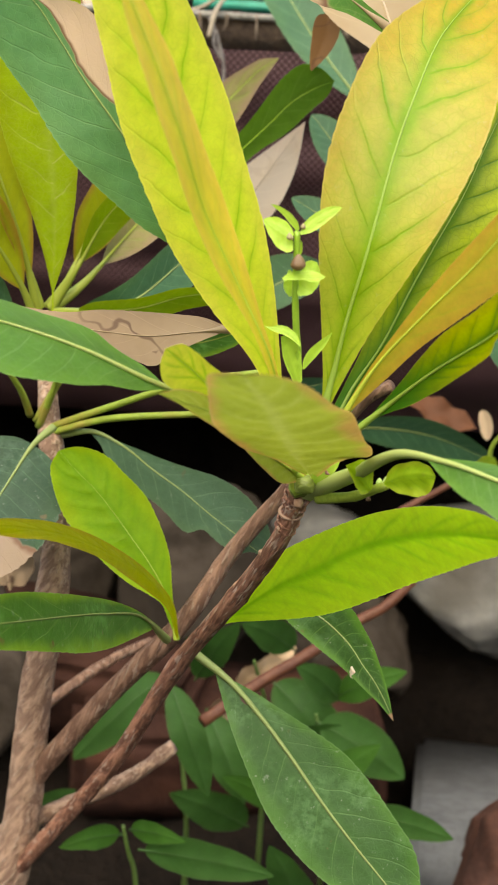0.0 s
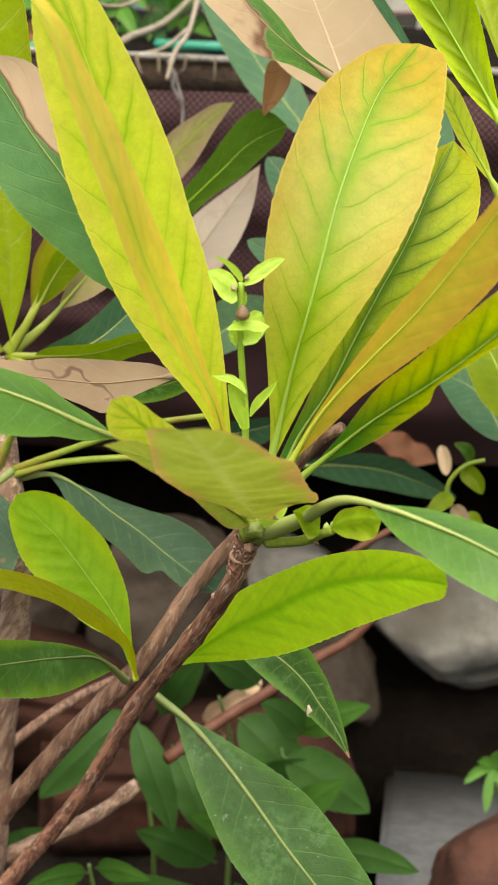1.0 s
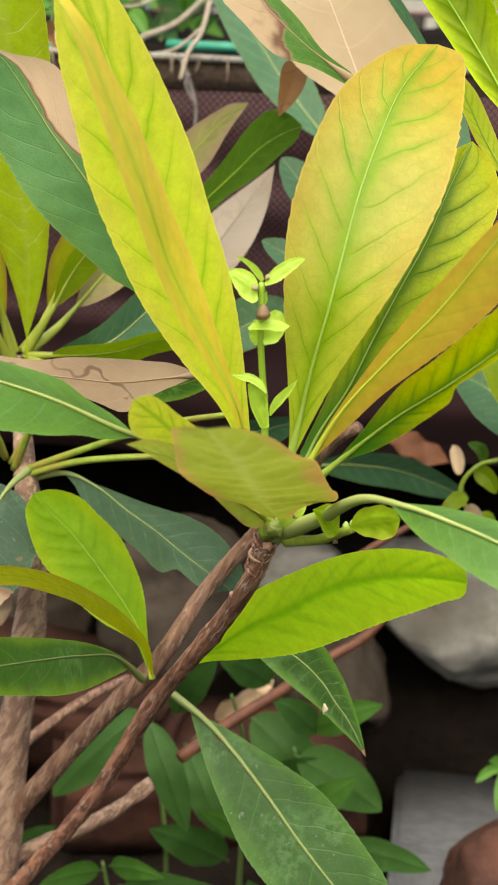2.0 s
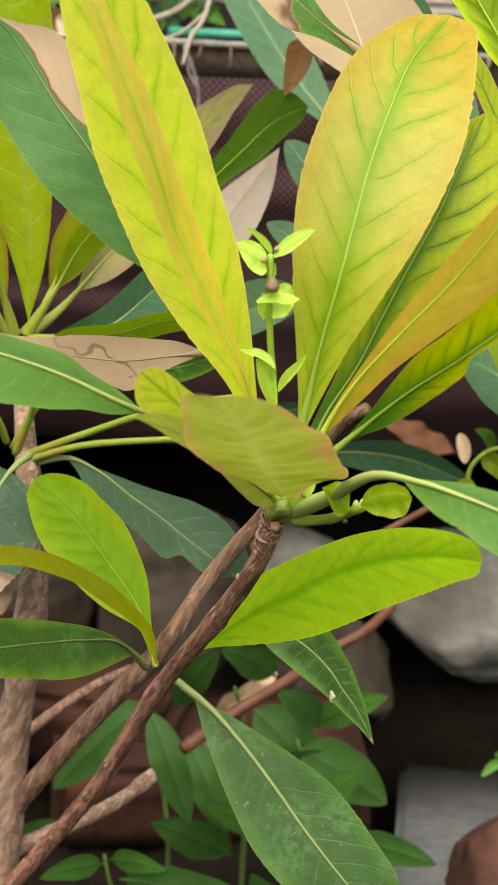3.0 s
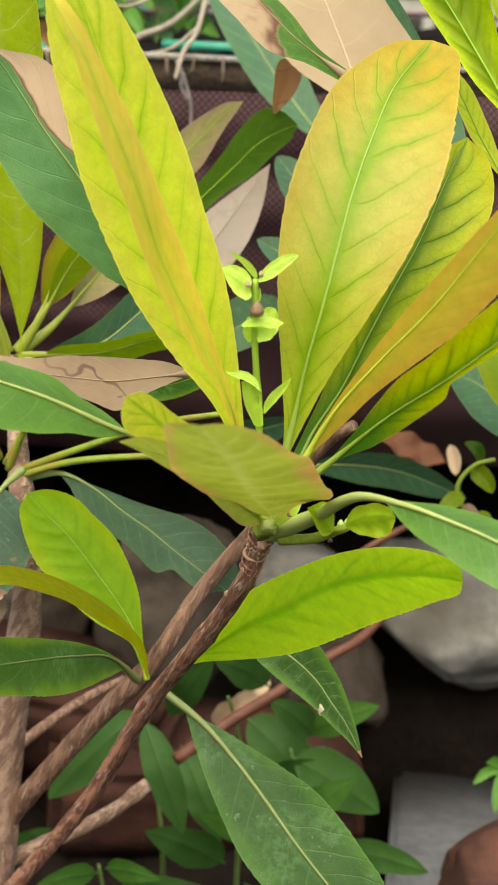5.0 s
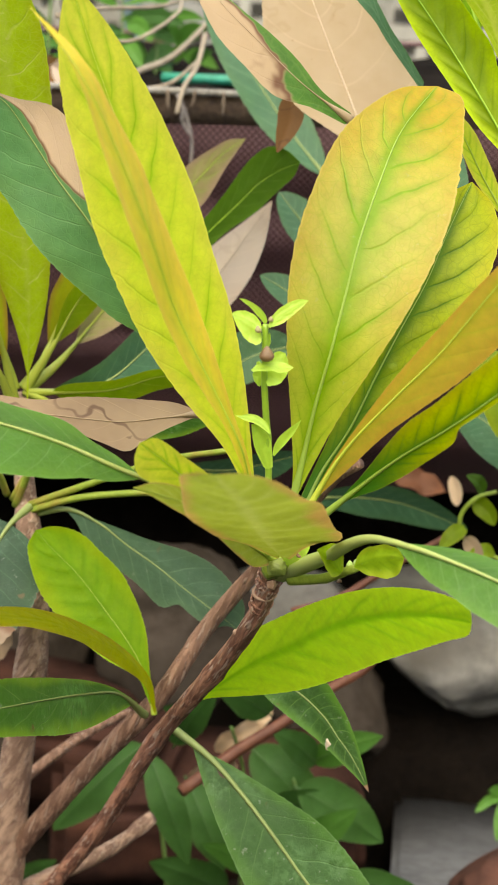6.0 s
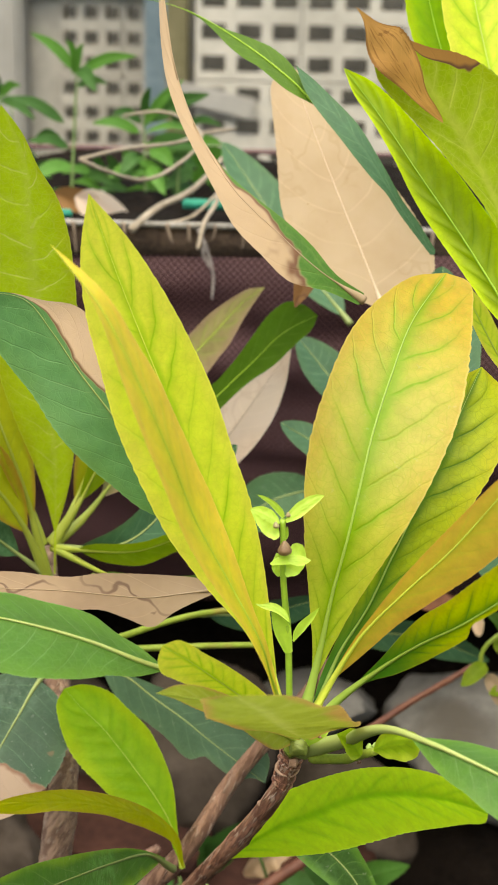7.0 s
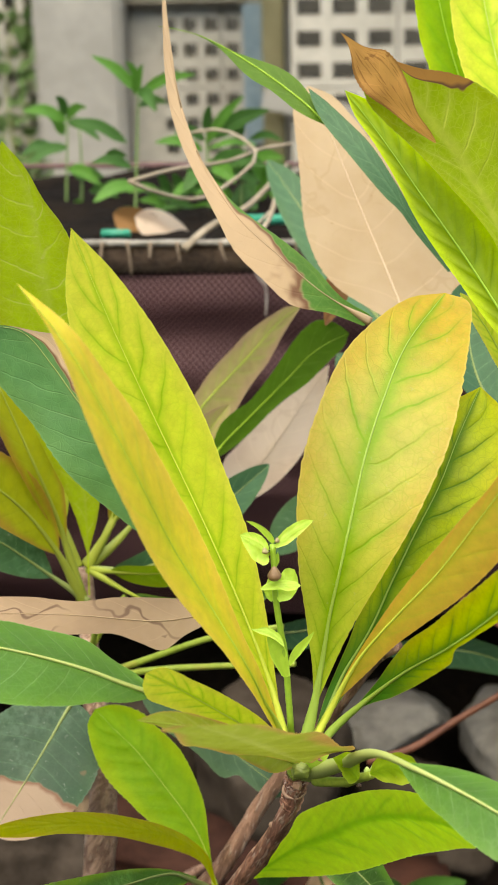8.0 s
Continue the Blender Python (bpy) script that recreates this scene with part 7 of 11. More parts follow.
# feathery herb
weed = empty("herb", "small bright green feathery herb beside the slab", "herb", "low herbs")
leaf([(0.1610, 0.7922, 0.0477), (0.1517, 0.7872, 0.0485), (0.1429, 0.7802, 0.0444)], 0.0062, (-0.493, 0.471, 0.731), WEED_LIGHT, weed, None, a=0.6, b=0.7, fold=0.2, stalk=0.04, n=12, m=3, seed=0)
leaf([(0.1610, 0.7922, 0.0477), (0.1586, 0.7841, 0.0406), (0.1564, 0.7741, 0.0287)], 0.0062, (-0.979, 0.203, 0.034), WEED_LIGHT, weed, None, a=0.6, b=0.7, fold=0.2, stalk=0.04, n=12, m=3, seed=1)
leaf([(0.1610, 0.7922, 0.0477), (0.1655, 0.7854, 0.0441), (0.1702, 0.7767, 0.0355)], 0.0062, (-0.852, -0.012, -0.523), WEED_LIGHT, weed, None, a=0.6, b=0.7, fold=0.2, stalk=0.04, n=12, m=3, seed=2)
leaf([(0.1610, 0.7922, 0.0477), (0.1683, 0.7897, 0.0553), (0.1758, 0.7853, 0.0577)], 0.0062, (0.274, -0.180, -0.945), WEED_LIGHT, weed, None, a=0.6, b=0.7, fold=0.2, stalk=0.04, n=12, m=3, seed=3)
leaf([(0.1610, 0.7922, 0.0477), (0.1555, 0.7895, 0.0547), (0.1503, 0.7849, 0.0566)], 0.0062, (0.372, 0.490, 0.789), WEED_LIGHT, weed, None, a=0.6, b=0.7, fold=0.2, stalk=0.04, n=12, m=3, seed=4)
leaf([(0.1610, 0.7922, 0.0477), (0.1617, 0.7908, 0.0581), (0.1628, 0.7875, 0.0634)], 0.0062, (0.938, 0.049, -0.344), WEED_LIGHT, weed, None, a=0.6, b=0.7, fold=0.2, stalk=0.04, n=12, m=3, seed=5)
part("stem", tube_mesh([(0.1610, 0.7922, 0.0477), (0.1677, 0.7936, 0.0239), (0.1732, 0.7947, -0.0011)], 0.0007, 0.0010), WEED_STEM, weed)

# herbs in the planter
weed = empty("herb", "green leafy herb growing in the planter bag", "herb", "herbs in the planter")
leaf([(-0.1493, 1.1167, 0.5139), (-0.1646, 1.1091, 0.5315), (-0.1800, 1.1030, 0.5410)], 0.0087, (0.579, 0.505, 0.640), WEED_LIGHT, weed, None, a=0.5, b=0.8, fold=0.25, stalk=0.04, n=16, m=3, seed=400, bend=0.1)
leaf([(-0.1577, 1.1052, 0.4793), (-0.1760, 1.0960, 0.4928), (-0.1944, 1.0884, 0.4980)], 0.0093, (0.357, 0.536, 0.765), WEED, weed, None, a=0.5, b=0.8, fold=0.25, stalk=0.04, n=16, m=3, seed=401, bend=0.1)
leaf([(-0.1481, 1.1168, 0.5139), (-0.1266, 1.1086, 0.5245), (-0.1058, 1.1020, 0.5270)], 0.0081, (0.279, -0.024, -0.960), WEED_LIGHT, weed, None, a=0.5, b=0.8, fold=0.25, stalk=0.04, n=16, m=3, seed=402, bend=0.1)
leaf([(-0.1494, 1.1173, 0.5158), (-0.1410, 1.1042, 0.5131), (-0.1332, 1.0928, 0.5025)], 0.0106, (-0.747, 0.023, -0.664), WEED, weed, None, a=0.5, b=0.8, fold=0.25, stalk=0.04, n=16, m=3, seed=403, bend=0.1)
leaf([(-0.1521, 1.1160, 0.5120), (-0.1476, 1.1085, 0.5273), (-0.1435, 1.1026, 0.5346)], 0.0068, (0.923, 0.212, -0.321), WEED_LIGHT, weed, None, a=0.5, b=0.8, fold=0.25, stalk=0.04, n=16, m=3, seed=404, bend=0.1)
leaf([(-0.1534, 1.0998, 0.4621), (-0.1666, 1.0890, 0.4694), (-0.1801, 1.0796, 0.4686)], 0.0081, (0.102, 0.545, 0.832), WEED, weed, None, a=0.5, b=0.8, fold=0.25, stalk=0.04, n=16, m=3, seed=405, bend=0.1)
leaf([(-0.1502, 1.1185, 0.5197), (-0.1526, 1.1098, 0.5321), (-0.1554, 1.1027, 0.5365)], 0.0056, (0.845, 0.419, 0.332), WEED_LIGHT, weed, None, a=0.5, b=0.8, fold=0.25, stalk=0.04, n=16, m=3, seed=406, bend=0.1)
leaf([(-0.1492, 1.1136, 0.5043), (-0.1369, 1.1035, 0.5102), (-0.1253, 1.0950, 0.5082)], 0.0068, (0.093, -0.044, -0.995), WEED, weed, None, a=0.5, b=0.8, fold=0.25, stalk=0.04, n=16, m=3, seed=407, bend=0.1)
leaf([(-0.1512, 1.0962, 0.4505), (-0.1644, 1.0829, 0.4504), (-0.1778, 1.0712, 0.4422)], 0.0106, (-0.383, 0.504, 0.774), WEED_LIGHT, weed, None, a=0.5, b=0.8, fold=0.25, stalk=0.04, n=16, m=3, seed=408, bend=0.1)
part("stem", tube_mesh([(-0.1494, 1.1186, 0.5197), (-0.1504, 1.1049, 0.4774), (-0.1515, 1.0851, 0.4160)], 0.0007, 0.0012), WEED_STEM, weed)
weed = empty("herb", "green leafy herb growing in the planter bag", "herb", "herbs in the planter")
leaf([(-0.1033, 1.1274, 0.4750), (-0.0881, 1.1225, 0.4968), (-0.0735, 1.1190, 0.5101)], 0.0082, (0.742, 0.093, -0.664), WEED_LIGHT, weed, None, a=0.5, b=0.8, fold=0.25, stalk=0.04, n=16, m=3, seed=400, bend=0.1)
leaf([(-0.0992, 1.1288, 0.4789), (-0.0769, 1.1221, 0.4938), (-0.0552, 1.1168, 0.5005)], 0.0126, (0.416, -0.001, -0.909), WEED, weed, None, a=0.5, b=0.8, fold=0.25, stalk=0.04, n=16, m=3, seed=401, bend=0.1)
leaf([(-0.1053, 1.1260, 0.4710), (-0.1214, 1.1153, 0.4793), (-0.1375, 1.1061, 0.4793)], 0.0088, (0.142, 0.545, 0.826), WEED_LIGHT, weed, None, a=0.5, b=0.8, fold=0.25, stalk=0.04, n=16, m=3, seed=402, bend=0.1)
leaf([(-0.1034, 1.1299, 0.4828), (-0.1003, 1.1222, 0.4977), (-0.0976, 1.1161, 0.5043)], 0.0070, (0.937, 0.233, -0.260), WEED, weed, None, a=0.5, b=0.8, fold=0.25, stalk=0.04, n=16, m=3, seed=403, bend=0.1)
leaf([(-0.0989, 1.1225, 0.4593), (-0.0886, 1.1103, 0.4590), (-0.0787, 1.0996, 0.4505)], 0.0126, (-0.535, -0.025, -0.844), WEED_LIGHT, weed, None, a=0.5, b=0.8, fold=0.25, stalk=0.04, n=16, m=3, seed=404, bend=0.1)
leaf([(-0.1030, 1.1211, 0.4554), (-0.1098, 1.1078, 0.4542), (-0.1169, 1.0960, 0.4448)], 0.0114, (-0.657, 0.439, 0.613), WEED, weed, None, a=0.5, b=0.8, fold=0.25, stalk=0.04, n=16, m=3, seed=405, bend=0.1)
leaf([(-0.1020, 1.1186, 0.4476), (-0.0930, 1.1051, 0.4435), (-0.0844, 1.0932, 0.4313)], 0.0107, (-0.771, 0.031, -0.636), WEED_LIGHT, weed, None, a=0.5, b=0.8, fold=0.25, stalk=0.04, n=16, m=3, seed=406, bend=0.1)
leaf([(-0.0990, 1.1238, 0.4632), (-0.0775, 1.1133, 0.4668), (-0.0567, 1.1044, 0.4621)], 0.0139, (-0.094, -0.052, -0.994), WEED, weed, None, a=0.5, b=0.8, fold=0.25, stalk=0.04, n=16, m=3, seed=407, bend=0.1)
leaf([(-0.1049, 1.1172, 0.4437), (-0.1148, 1.1053, 0.4474), (-0.1249, 1.0950, 0.4428)], 0.0095, (-0.198, 0.529, 0.825), WEED_LIGHT, weed, None, a=0.5, b=0.8, fold=0.25, stalk=0.04, n=16, m=3, seed=408, bend=0.1)
part("stem", tube_mesh([(-0.1026, 1.1306, 0.4847), (-0.1013, 1.1199, 0.4515), (-0.0994, 1.1061, 0.4085)], 0.0007, 0.0012), WEED_STEM, weed)
weed = empty("herb", "green leafy herb growing in the planter bag", "herb", "herbs in the planter")
leaf([(-0.0638, 1.1505, 0.4431), (-0.0527, 1.1422, 0.4549), (-0.0420, 1.1353, 0.4579)], 0.0143, (0.497, 0.016, -0.868), WEED_LIGHT, weed, None, a=0.5, b=0.8, fold=0.25, stalk=0.04, n=16, m=3, seed=400, bend=0.1)
leaf([(-0.0637, 1.1492, 0.4391), (-0.0754, 1.1360, 0.4390), (-0.0871, 1.1243, 0.4303)], 0.0130, (-0.455, 0.490, 0.743), WEED, weed, None, a=0.5, b=0.8, fold=0.25, stalk=0.04, n=16, m=3, seed=401, bend=0.1)
leaf([(-0.0595, 1.1481, 0.4351), (-0.0462, 1.1367, 0.4370), (-0.0333, 1.1268, 0.4303)], 0.0117, (-0.304, -0.049, -0.952), WEED_LIGHT, weed, None, a=0.5, b=0.8, fold=0.25, stalk=0.04, n=16, m=3, seed=402, bend=0.1)
leaf([(-0.0678, 1.1465, 0.4311), (-0.0753, 1.1322, 0.4270), (-0.0827, 1.1194, 0.4145)], 0.0149, (-0.774, 0.395, 0.495), WEED, weed, None, a=0.5, b=0.8, fold=0.25, stalk=0.04, n=16, m=3, seed=403, bend=0.1)
leaf([(-0.0638, 1.1505, 0.4431), (-0.0674, 1.1422, 0.4568), (-0.0710, 1.1352, 0.4619)], 0.0097, (0.845, 0.419, 0.332), WEED_LIGHT, weed, None, a=0.5, b=0.8, fold=0.25, stalk=0.04, n=16, m=3, seed=404, bend=0.1)
part("stem", tube_mesh([(-0.0639, 1.1518, 0.4472), (-0.0643, 1.1440, 0.4231), (-0.0653, 1.1375, 0.4030)], 0.0007, 0.0012), WEED_STEM, weed)
weed = empty("herb", "green leafy herb growing in the planter bag", "herb", "herbs in the planter")
leaf([(-0.2159, 1.1786, 0.4872), (-0.2306, 1.1683, 0.4966), (-0.2458, 1.1594, 0.4974)], 0.0099, (0.209, 0.544, 0.813), WEED_LIGHT, weed, None, a=0.5, b=0.8, fold=0.25, stalk=0.04, n=16, m=3, seed=400, bend=0.1)
leaf([(-0.2159, 1.1786, 0.4872), (-0.2008, 1.1661, 0.4854), (-0.1865, 1.1551, 0.4753)], 0.0086, (-0.486, -0.032, -0.874), WEED, weed, None, a=0.5, b=0.8, fold=0.25, stalk=0.04, n=16, m=3, seed=401, bend=0.1)
leaf([(-0.2168, 1.1792, 0.4892), (-0.2067, 1.1701, 0.4986), (-0.1974, 1.1624, 0.4994)], 0.0073, (0.459, 0.008, -0.888), WEED_LIGHT, weed, None, a=0.5, b=0.8, fold=0.25, stalk=0.04, n=16, m=3, seed=402, bend=0.1)
leaf([(-0.2156, 1.1727, 0.4688), (-0.2281, 1.1593, 0.4682), (-0.2410, 1.1474, 0.4592)], 0.0099, (-0.404, 0.500, 0.766), WEED, weed, None, a=0.5, b=0.8, fold=0.25, stalk=0.04, n=16, m=3, seed=403, bend=0.1)
leaf([(-0.2154, 1.1674, 0.4524), (-0.2003, 1.1554, 0.4521), (-0.1860, 1.1448, 0.4431)], 0.0099, (-0.431, -0.039, -0.902), WEED_LIGHT, weed, None, a=0.5, b=0.8, fold=0.25, stalk=0.04, n=16, m=3, seed=404, bend=0.1)
leaf([(-0.2168, 1.1799, 0.4913), (-0.2184, 1.1712, 0.5036), (-0.2207, 1.1639, 0.5074)], 0.0079, (0.840, 0.422, 0.341), WEED, weed, None, a=0.5, b=0.8, fold=0.25, stalk=0.04, n=16, m=3, seed=405, bend=0.1)
part("stem", tube_mesh([(-0.2160, 1.1806, 0.4933), (-0.2162, 1.1674, 0.4524), (-0.2167, 1.1503, 0.3993)], 0.0007, 0.0012), WEED_STEM, weed)
weed = empty("herb", "green leafy herb growing in the planter bag", "herb", "herbs in the planter")
leaf([(-0.0980, 1.1387, 0.4767), (-0.0941, 1.1310, 0.4915), (-0.0905, 1.1248, 0.4978)], 0.0072, (0.916, 0.204, -0.345), WEED_LIGHT, weed, None, a=0.5, b=0.8, fold=0.25, stalk=0.04, n=16, m=3, seed=400, bend=0.1)
leaf([(-0.0804, 1.1396, 0.4771), (-0.0782, 1.1323, 0.4932), (-0.0762, 1.1265, 0.5008)], 0.0094, (0.948, 0.254, -0.194), WEED, weed, None, a=0.5, b=0.8, fold=0.25, stalk=0.04, n=16, m=3, seed=401, bend=0.1)
leaf([(-0.0661, 1.1388, 0.4725), (-0.0832, 1.1268, 0.4769), (-0.1003, 1.1163, 0.4729)], 0.0059, (-0.085, 0.538, 0.838), WEED_LIGHT, weed, None, a=0.5, b=0.8, fold=0.25, stalk=0.04, n=16, m=3, seed=402, bend=0.1)
leaf([(-0.0718, 1.1399, 0.4767), (-0.0586, 1.1294, 0.4814), (-0.0457, 1.1204, 0.4777)], 0.0059, (-0.055, -0.052, -0.997), WEED, weed, None, a=0.5, b=0.8, fold=0.25, stalk=0.04, n=16, m=3, seed=403, bend=0.1)
leaf([(-0.0639, 1.1281, 0.4389), (-0.0553, 1.1195, 0.4502), (-0.0470, 1.1124, 0.4529)], 0.0057, (0.568, 0.034, -0.822), WEED_LIGHT, weed, None, a=0.5, b=0.8, fold=0.25, stalk=0.04, n=16, m=3, seed=404, bend=0.1)
leaf([(-0.1031, 1.1279, 0.4439), (-0.1059, 1.1186, 0.4548), (-0.1090, 1.1108, 0.4571)], 0.0075, (0.764, 0.455, 0.457), WEED, weed, None, a=0.5, b=0.8, fold=0.25, stalk=0.04, n=16, m=3, seed=405, bend=0.1)
leaf([(-0.0846, 1.1267, 0.4375), (-0.0959, 1.1171, 0.4486), (-0.1073, 1.1090, 0.4513)], 0.0079, (0.380, 0.534, 0.756), WEED_LIGHT, weed, None, a=0.5, b=0.8, fold=0.25, stalk=0.04, n=16, m=3, seed=406, bend=0.1)
leaf([(-0.0528, 1.1261, 0.4309), (-0.0446, 1.1173, 0.4418), (-0.0366, 1.1101, 0.4442)], 0.0092, (0.547, 0.028, -0.837), WEED, weed, None, a=0.5, b=0.8, fold=0.25, stalk=0.04, n=16, m=3, seed=407, bend=0.1)
leaf([(-0.1046, 1.1331, 0.4604), (-0.0914, 1.1222, 0.4638), (-0.0787, 1.1128, 0.4589)], 0.0055, (-0.173, -0.053, -0.983), WEED_LIGHT, weed, None, a=0.5, b=0.8, fold=0.25, stalk=0.04, n=16, m=3, seed=408, bend=0.1)
leaf([(-0.0911, 1.1273, 0.4403), (-0.1072, 1.1153, 0.4445), (-0.1233, 1.1048, 0.4403)], 0.0080, (-0.113, 0.536, 0.836), WEED, weed, None, a=0.5, b=0.8, fold=0.25, stalk=0.04, n=16, m=3, seed=409, bend=0.1)
leaf([(-0.0725, 1.1347, 0.4606), (-0.0581, 1.1248, 0.4671), (-0.0441, 1.1165, 0.4652)], 0.0088, (0.075, -0.045, -0.996), WEED_LIGHT, weed, None, a=0.5, b=0.8, fold=0.25, stalk=0.04, n=16, m=3, seed=410, bend=0.1)
leaf([(-0.1049, 1.1384, 0.4767), (-0.1149, 1.1279, 0.4850), (-0.1251, 1.1190, 0.4849)], 0.0087, (0.230, 0.543, 0.808), WEED, weed, None, a=0.5, b=0.8, fold=0.25, stalk=0.04, n=16, m=3, seed=411, bend=0.1)
leaf([(-0.0653, 1.1263, 0.4335), (-0.0590, 1.1180, 0.4459), (-0.0530, 1.1111, 0.4499)], 0.0092, (0.749, 0.096, -0.655), WEED_LIGHT, weed, None, a=0.5, b=0.8, fold=0.25, stalk=0.04, n=16, m=3, seed=412, bend=0.1)
leaf([(-0.0637, 1.1307, 0.4468), (-0.0783, 1.1199, 0.4547), (-0.0928, 1.1107, 0.4542)], 0.0100, (0.123, 0.545, 0.829), WEED, weed, None, a=0.5, b=0.8, fold=0.25, stalk=0.04, n=16, m=3, seed=413, bend=0.1)
leaf([(-0.0886, 1.1282, 0.4427), (-0.0995, 1.1161, 0.4460), (-0.1104, 1.1055, 0.4409)], 0.0082, (-0.227, 0.526, 0.820), WEED_LIGHT, weed, None, a=0.5, b=0.8, fold=0.25, stalk=0.04, n=16, m=3, seed=414, bend=0.1)
leaf([(-0.0870, 1.1325, 0.4558), (-0.0769, 1.1217, 0.4599), (-0.0672, 1.1123, 0.4557)], 0.0090, (-0.160, -0.053, -0.986), WEED, weed, None, a=0.5, b=0.8, fold=0.25, stalk=0.04, n=16, m=3, seed=415, bend=0.1)
part("stem", tube_mesh([(-0.0795, 1.1399, 0.4777), (-0.0775, 1.1323, 0.4540), (-0.0784, 1.1158, 0.4027)], 0.0007, 0.0012), WEED_STEM, weed)
weed = empty("herb", "green leafy herb growing in the planter bag", "herb", "herbs in the planter")
leaf([(-0.1346, 1.1507, 0.4215), (-0.1449, 1.1409, 0.4317), (-0.1555, 1.1325, 0.4331)], 0.0072, (0.315, 0.539, 0.781), WEED_LIGHT, weed, None, a=0.5, b=0.8, fold=0.25, stalk=0.04, n=16, m=3, seed=400, bend=0.1)
leaf([(-0.1490, 1.1483, 0.4159), (-0.1644, 1.1374, 0.4235), (-0.1799, 1.1279, 0.4224)], 0.0098, (0.067, 0.545, 0.836), WEED, weed, None, a=0.5, b=0.8, fold=0.25, stalk=0.04, n=16, m=3, seed=401, bend=0.1)
leaf([(-0.1246, 1.1504, 0.4191), (-0.1062, 1.1414, 0.4274), (-0.0884, 1.1337, 0.4270)], 0.0070, (0.136, -0.040, -0.990), WEED_LIGHT, weed, None, a=0.5, b=0.8, fold=0.25, stalk=0.04, n=16, m=3, seed=402, bend=0.1)
leaf([(-0.1355, 1.1539, 0.4313), (-0.1386, 1.1459, 0.4462), (-0.1420, 1.1393, 0.4524)], 0.0083, (0.857, 0.412, 0.309), WEED, weed, None, a=0.5, b=0.8, fold=0.25, stalk=0.04, n=16, m=3, seed=403, bend=0.1)
leaf([(-0.1416, 1.1546, 0.4346), (-0.1527, 1.1436, 0.4412), (-0.1640, 1.1340, 0.4392)], 0.0075, (0.037, 0.544, 0.838), WEED_LIGHT, weed, None, a=0.5, b=0.8, fold=0.25, stalk=0.04, n=16, m=3, seed=404, bend=0.1)
leaf([(-0.1532, 1.1532, 0.4319), (-0.1388, 1.1426, 0.4361), (-0.1250, 1.1334, 0.4316)], 0.0090, (-0.133, -0.053, -0.990), WEED, weed, None, a=0.5, b=0.8, fold=0.25, stalk=0.04, n=16, m=3, seed=405, bend=0.1)
leaf([(-0.1080, 1.1520, 0.4214), (-0.0930, 1.1436, 0.4324), (-0.0785, 1.1366, 0.4346)], 0.0085, (0.340, -0.015, -0.940), WEED_LIGHT, weed, None, a=0.5, b=0.8, fold=0.25, stalk=0.04, n=16, m=3, seed=406, bend=0.1)
leaf([(-0.1156, 1.1526, 0.4244), (-0.1279, 1.1408, 0.4289), (-0.1404, 1.1305, 0.4249)], 0.0067, (-0.128, 0.535, 0.835), WEED, weed, None, a=0.5, b=0.8, fold=0.25, stalk=0.04, n=16, m=3, seed=407, bend=0.1)
leaf([(-0.1311, 1.1478, 0.4118), (-0.1416, 1.1382, 0.4228), (-0.1523, 1.1300, 0.4250)], 0.0078, (0.362, 0.535, 0.763), WEED_LIGHT, weed, None, a=0.5, b=0.8, fold=0.25, stalk=0.04, n=16, m=3, seed=408, bend=0.1)
leaf([(-0.1247, 1.1530, 0.4272), (-0.1273, 1.1458, 0.4441), (-0.1303, 1.1398, 0.4523)], 0.0101, (0.900, 0.382, 0.211), WEED, weed, None, a=0.5, b=0.8, fold=0.25, stalk=0.04, n=16, m=3, seed=409, bend=0.1)
leaf([(-0.1150, 1.1568, 0.4375), (-0.1168, 1.1484, 0.4508), (-0.1189, 1.1413, 0.4553)], 0.0100, (0.886, 0.393, 0.245), WEED_LIGHT, weed, None, a=0.5, b=0.8, fold=0.25, stalk=0.04, n=16, m=3, seed=410, bend=0.1)
leaf([(-0.1415, 1.1472, 0.4115), (-0.1274, 1.1383, 0.4209), (-0.1138, 1.1307, 0.4215)], 0.0103, (0.255, -0.027, -0.967), WEED, weed, None, a=0.5, b=0.8, fold=0.25, stalk=0.04, n=16, m=3, seed=411, bend=0.1)
part("stem", tube_mesh([(-0.1325, 1.1573, 0.4417), (-0.1305, 1.1522, 0.4255), (-0.1318, 1.1430, 0.3971)], 0.0007, 0.0012), WEED_STEM, weed)
weed = empty("herb", "green leafy herb growing in the planter bag", "herb", "herbs in the planter")
leaf([(-0.2093, 1.1760, 0.4129), (-0.2090, 1.1676, 0.4260), (-0.2093, 1.1605, 0.4300)], 0.0092, (0.922, 0.361, 0.140), WEED_LIGHT, weed, None, a=0.5, b=0.8, fold=0.25, stalk=0.04, n=16, m=3, seed=400, bend=0.1)
leaf([(-0.2137, 1.1855, 0.4431), (-0.2002, 1.1754, 0.4488), (-0.1875, 1.1666, 0.4458)], 0.0104, (-0.005, -0.050, -0.999), WEED, weed, None, a=0.5, b=0.8, fold=0.25, stalk=0.04, n=16, m=3, seed=401, bend=0.1)
leaf([(-0.1904, 1.1761, 0.4106), (-0.1825, 1.1674, 0.4214), (-0.1752, 1.1599, 0.4233)], 0.0084, (0.611, 0.046, -0.791), WEED_LIGHT, weed, None, a=0.5, b=0.8, fold=0.25, stalk=0.04, n=16, m=3, seed=402, bend=0.1)
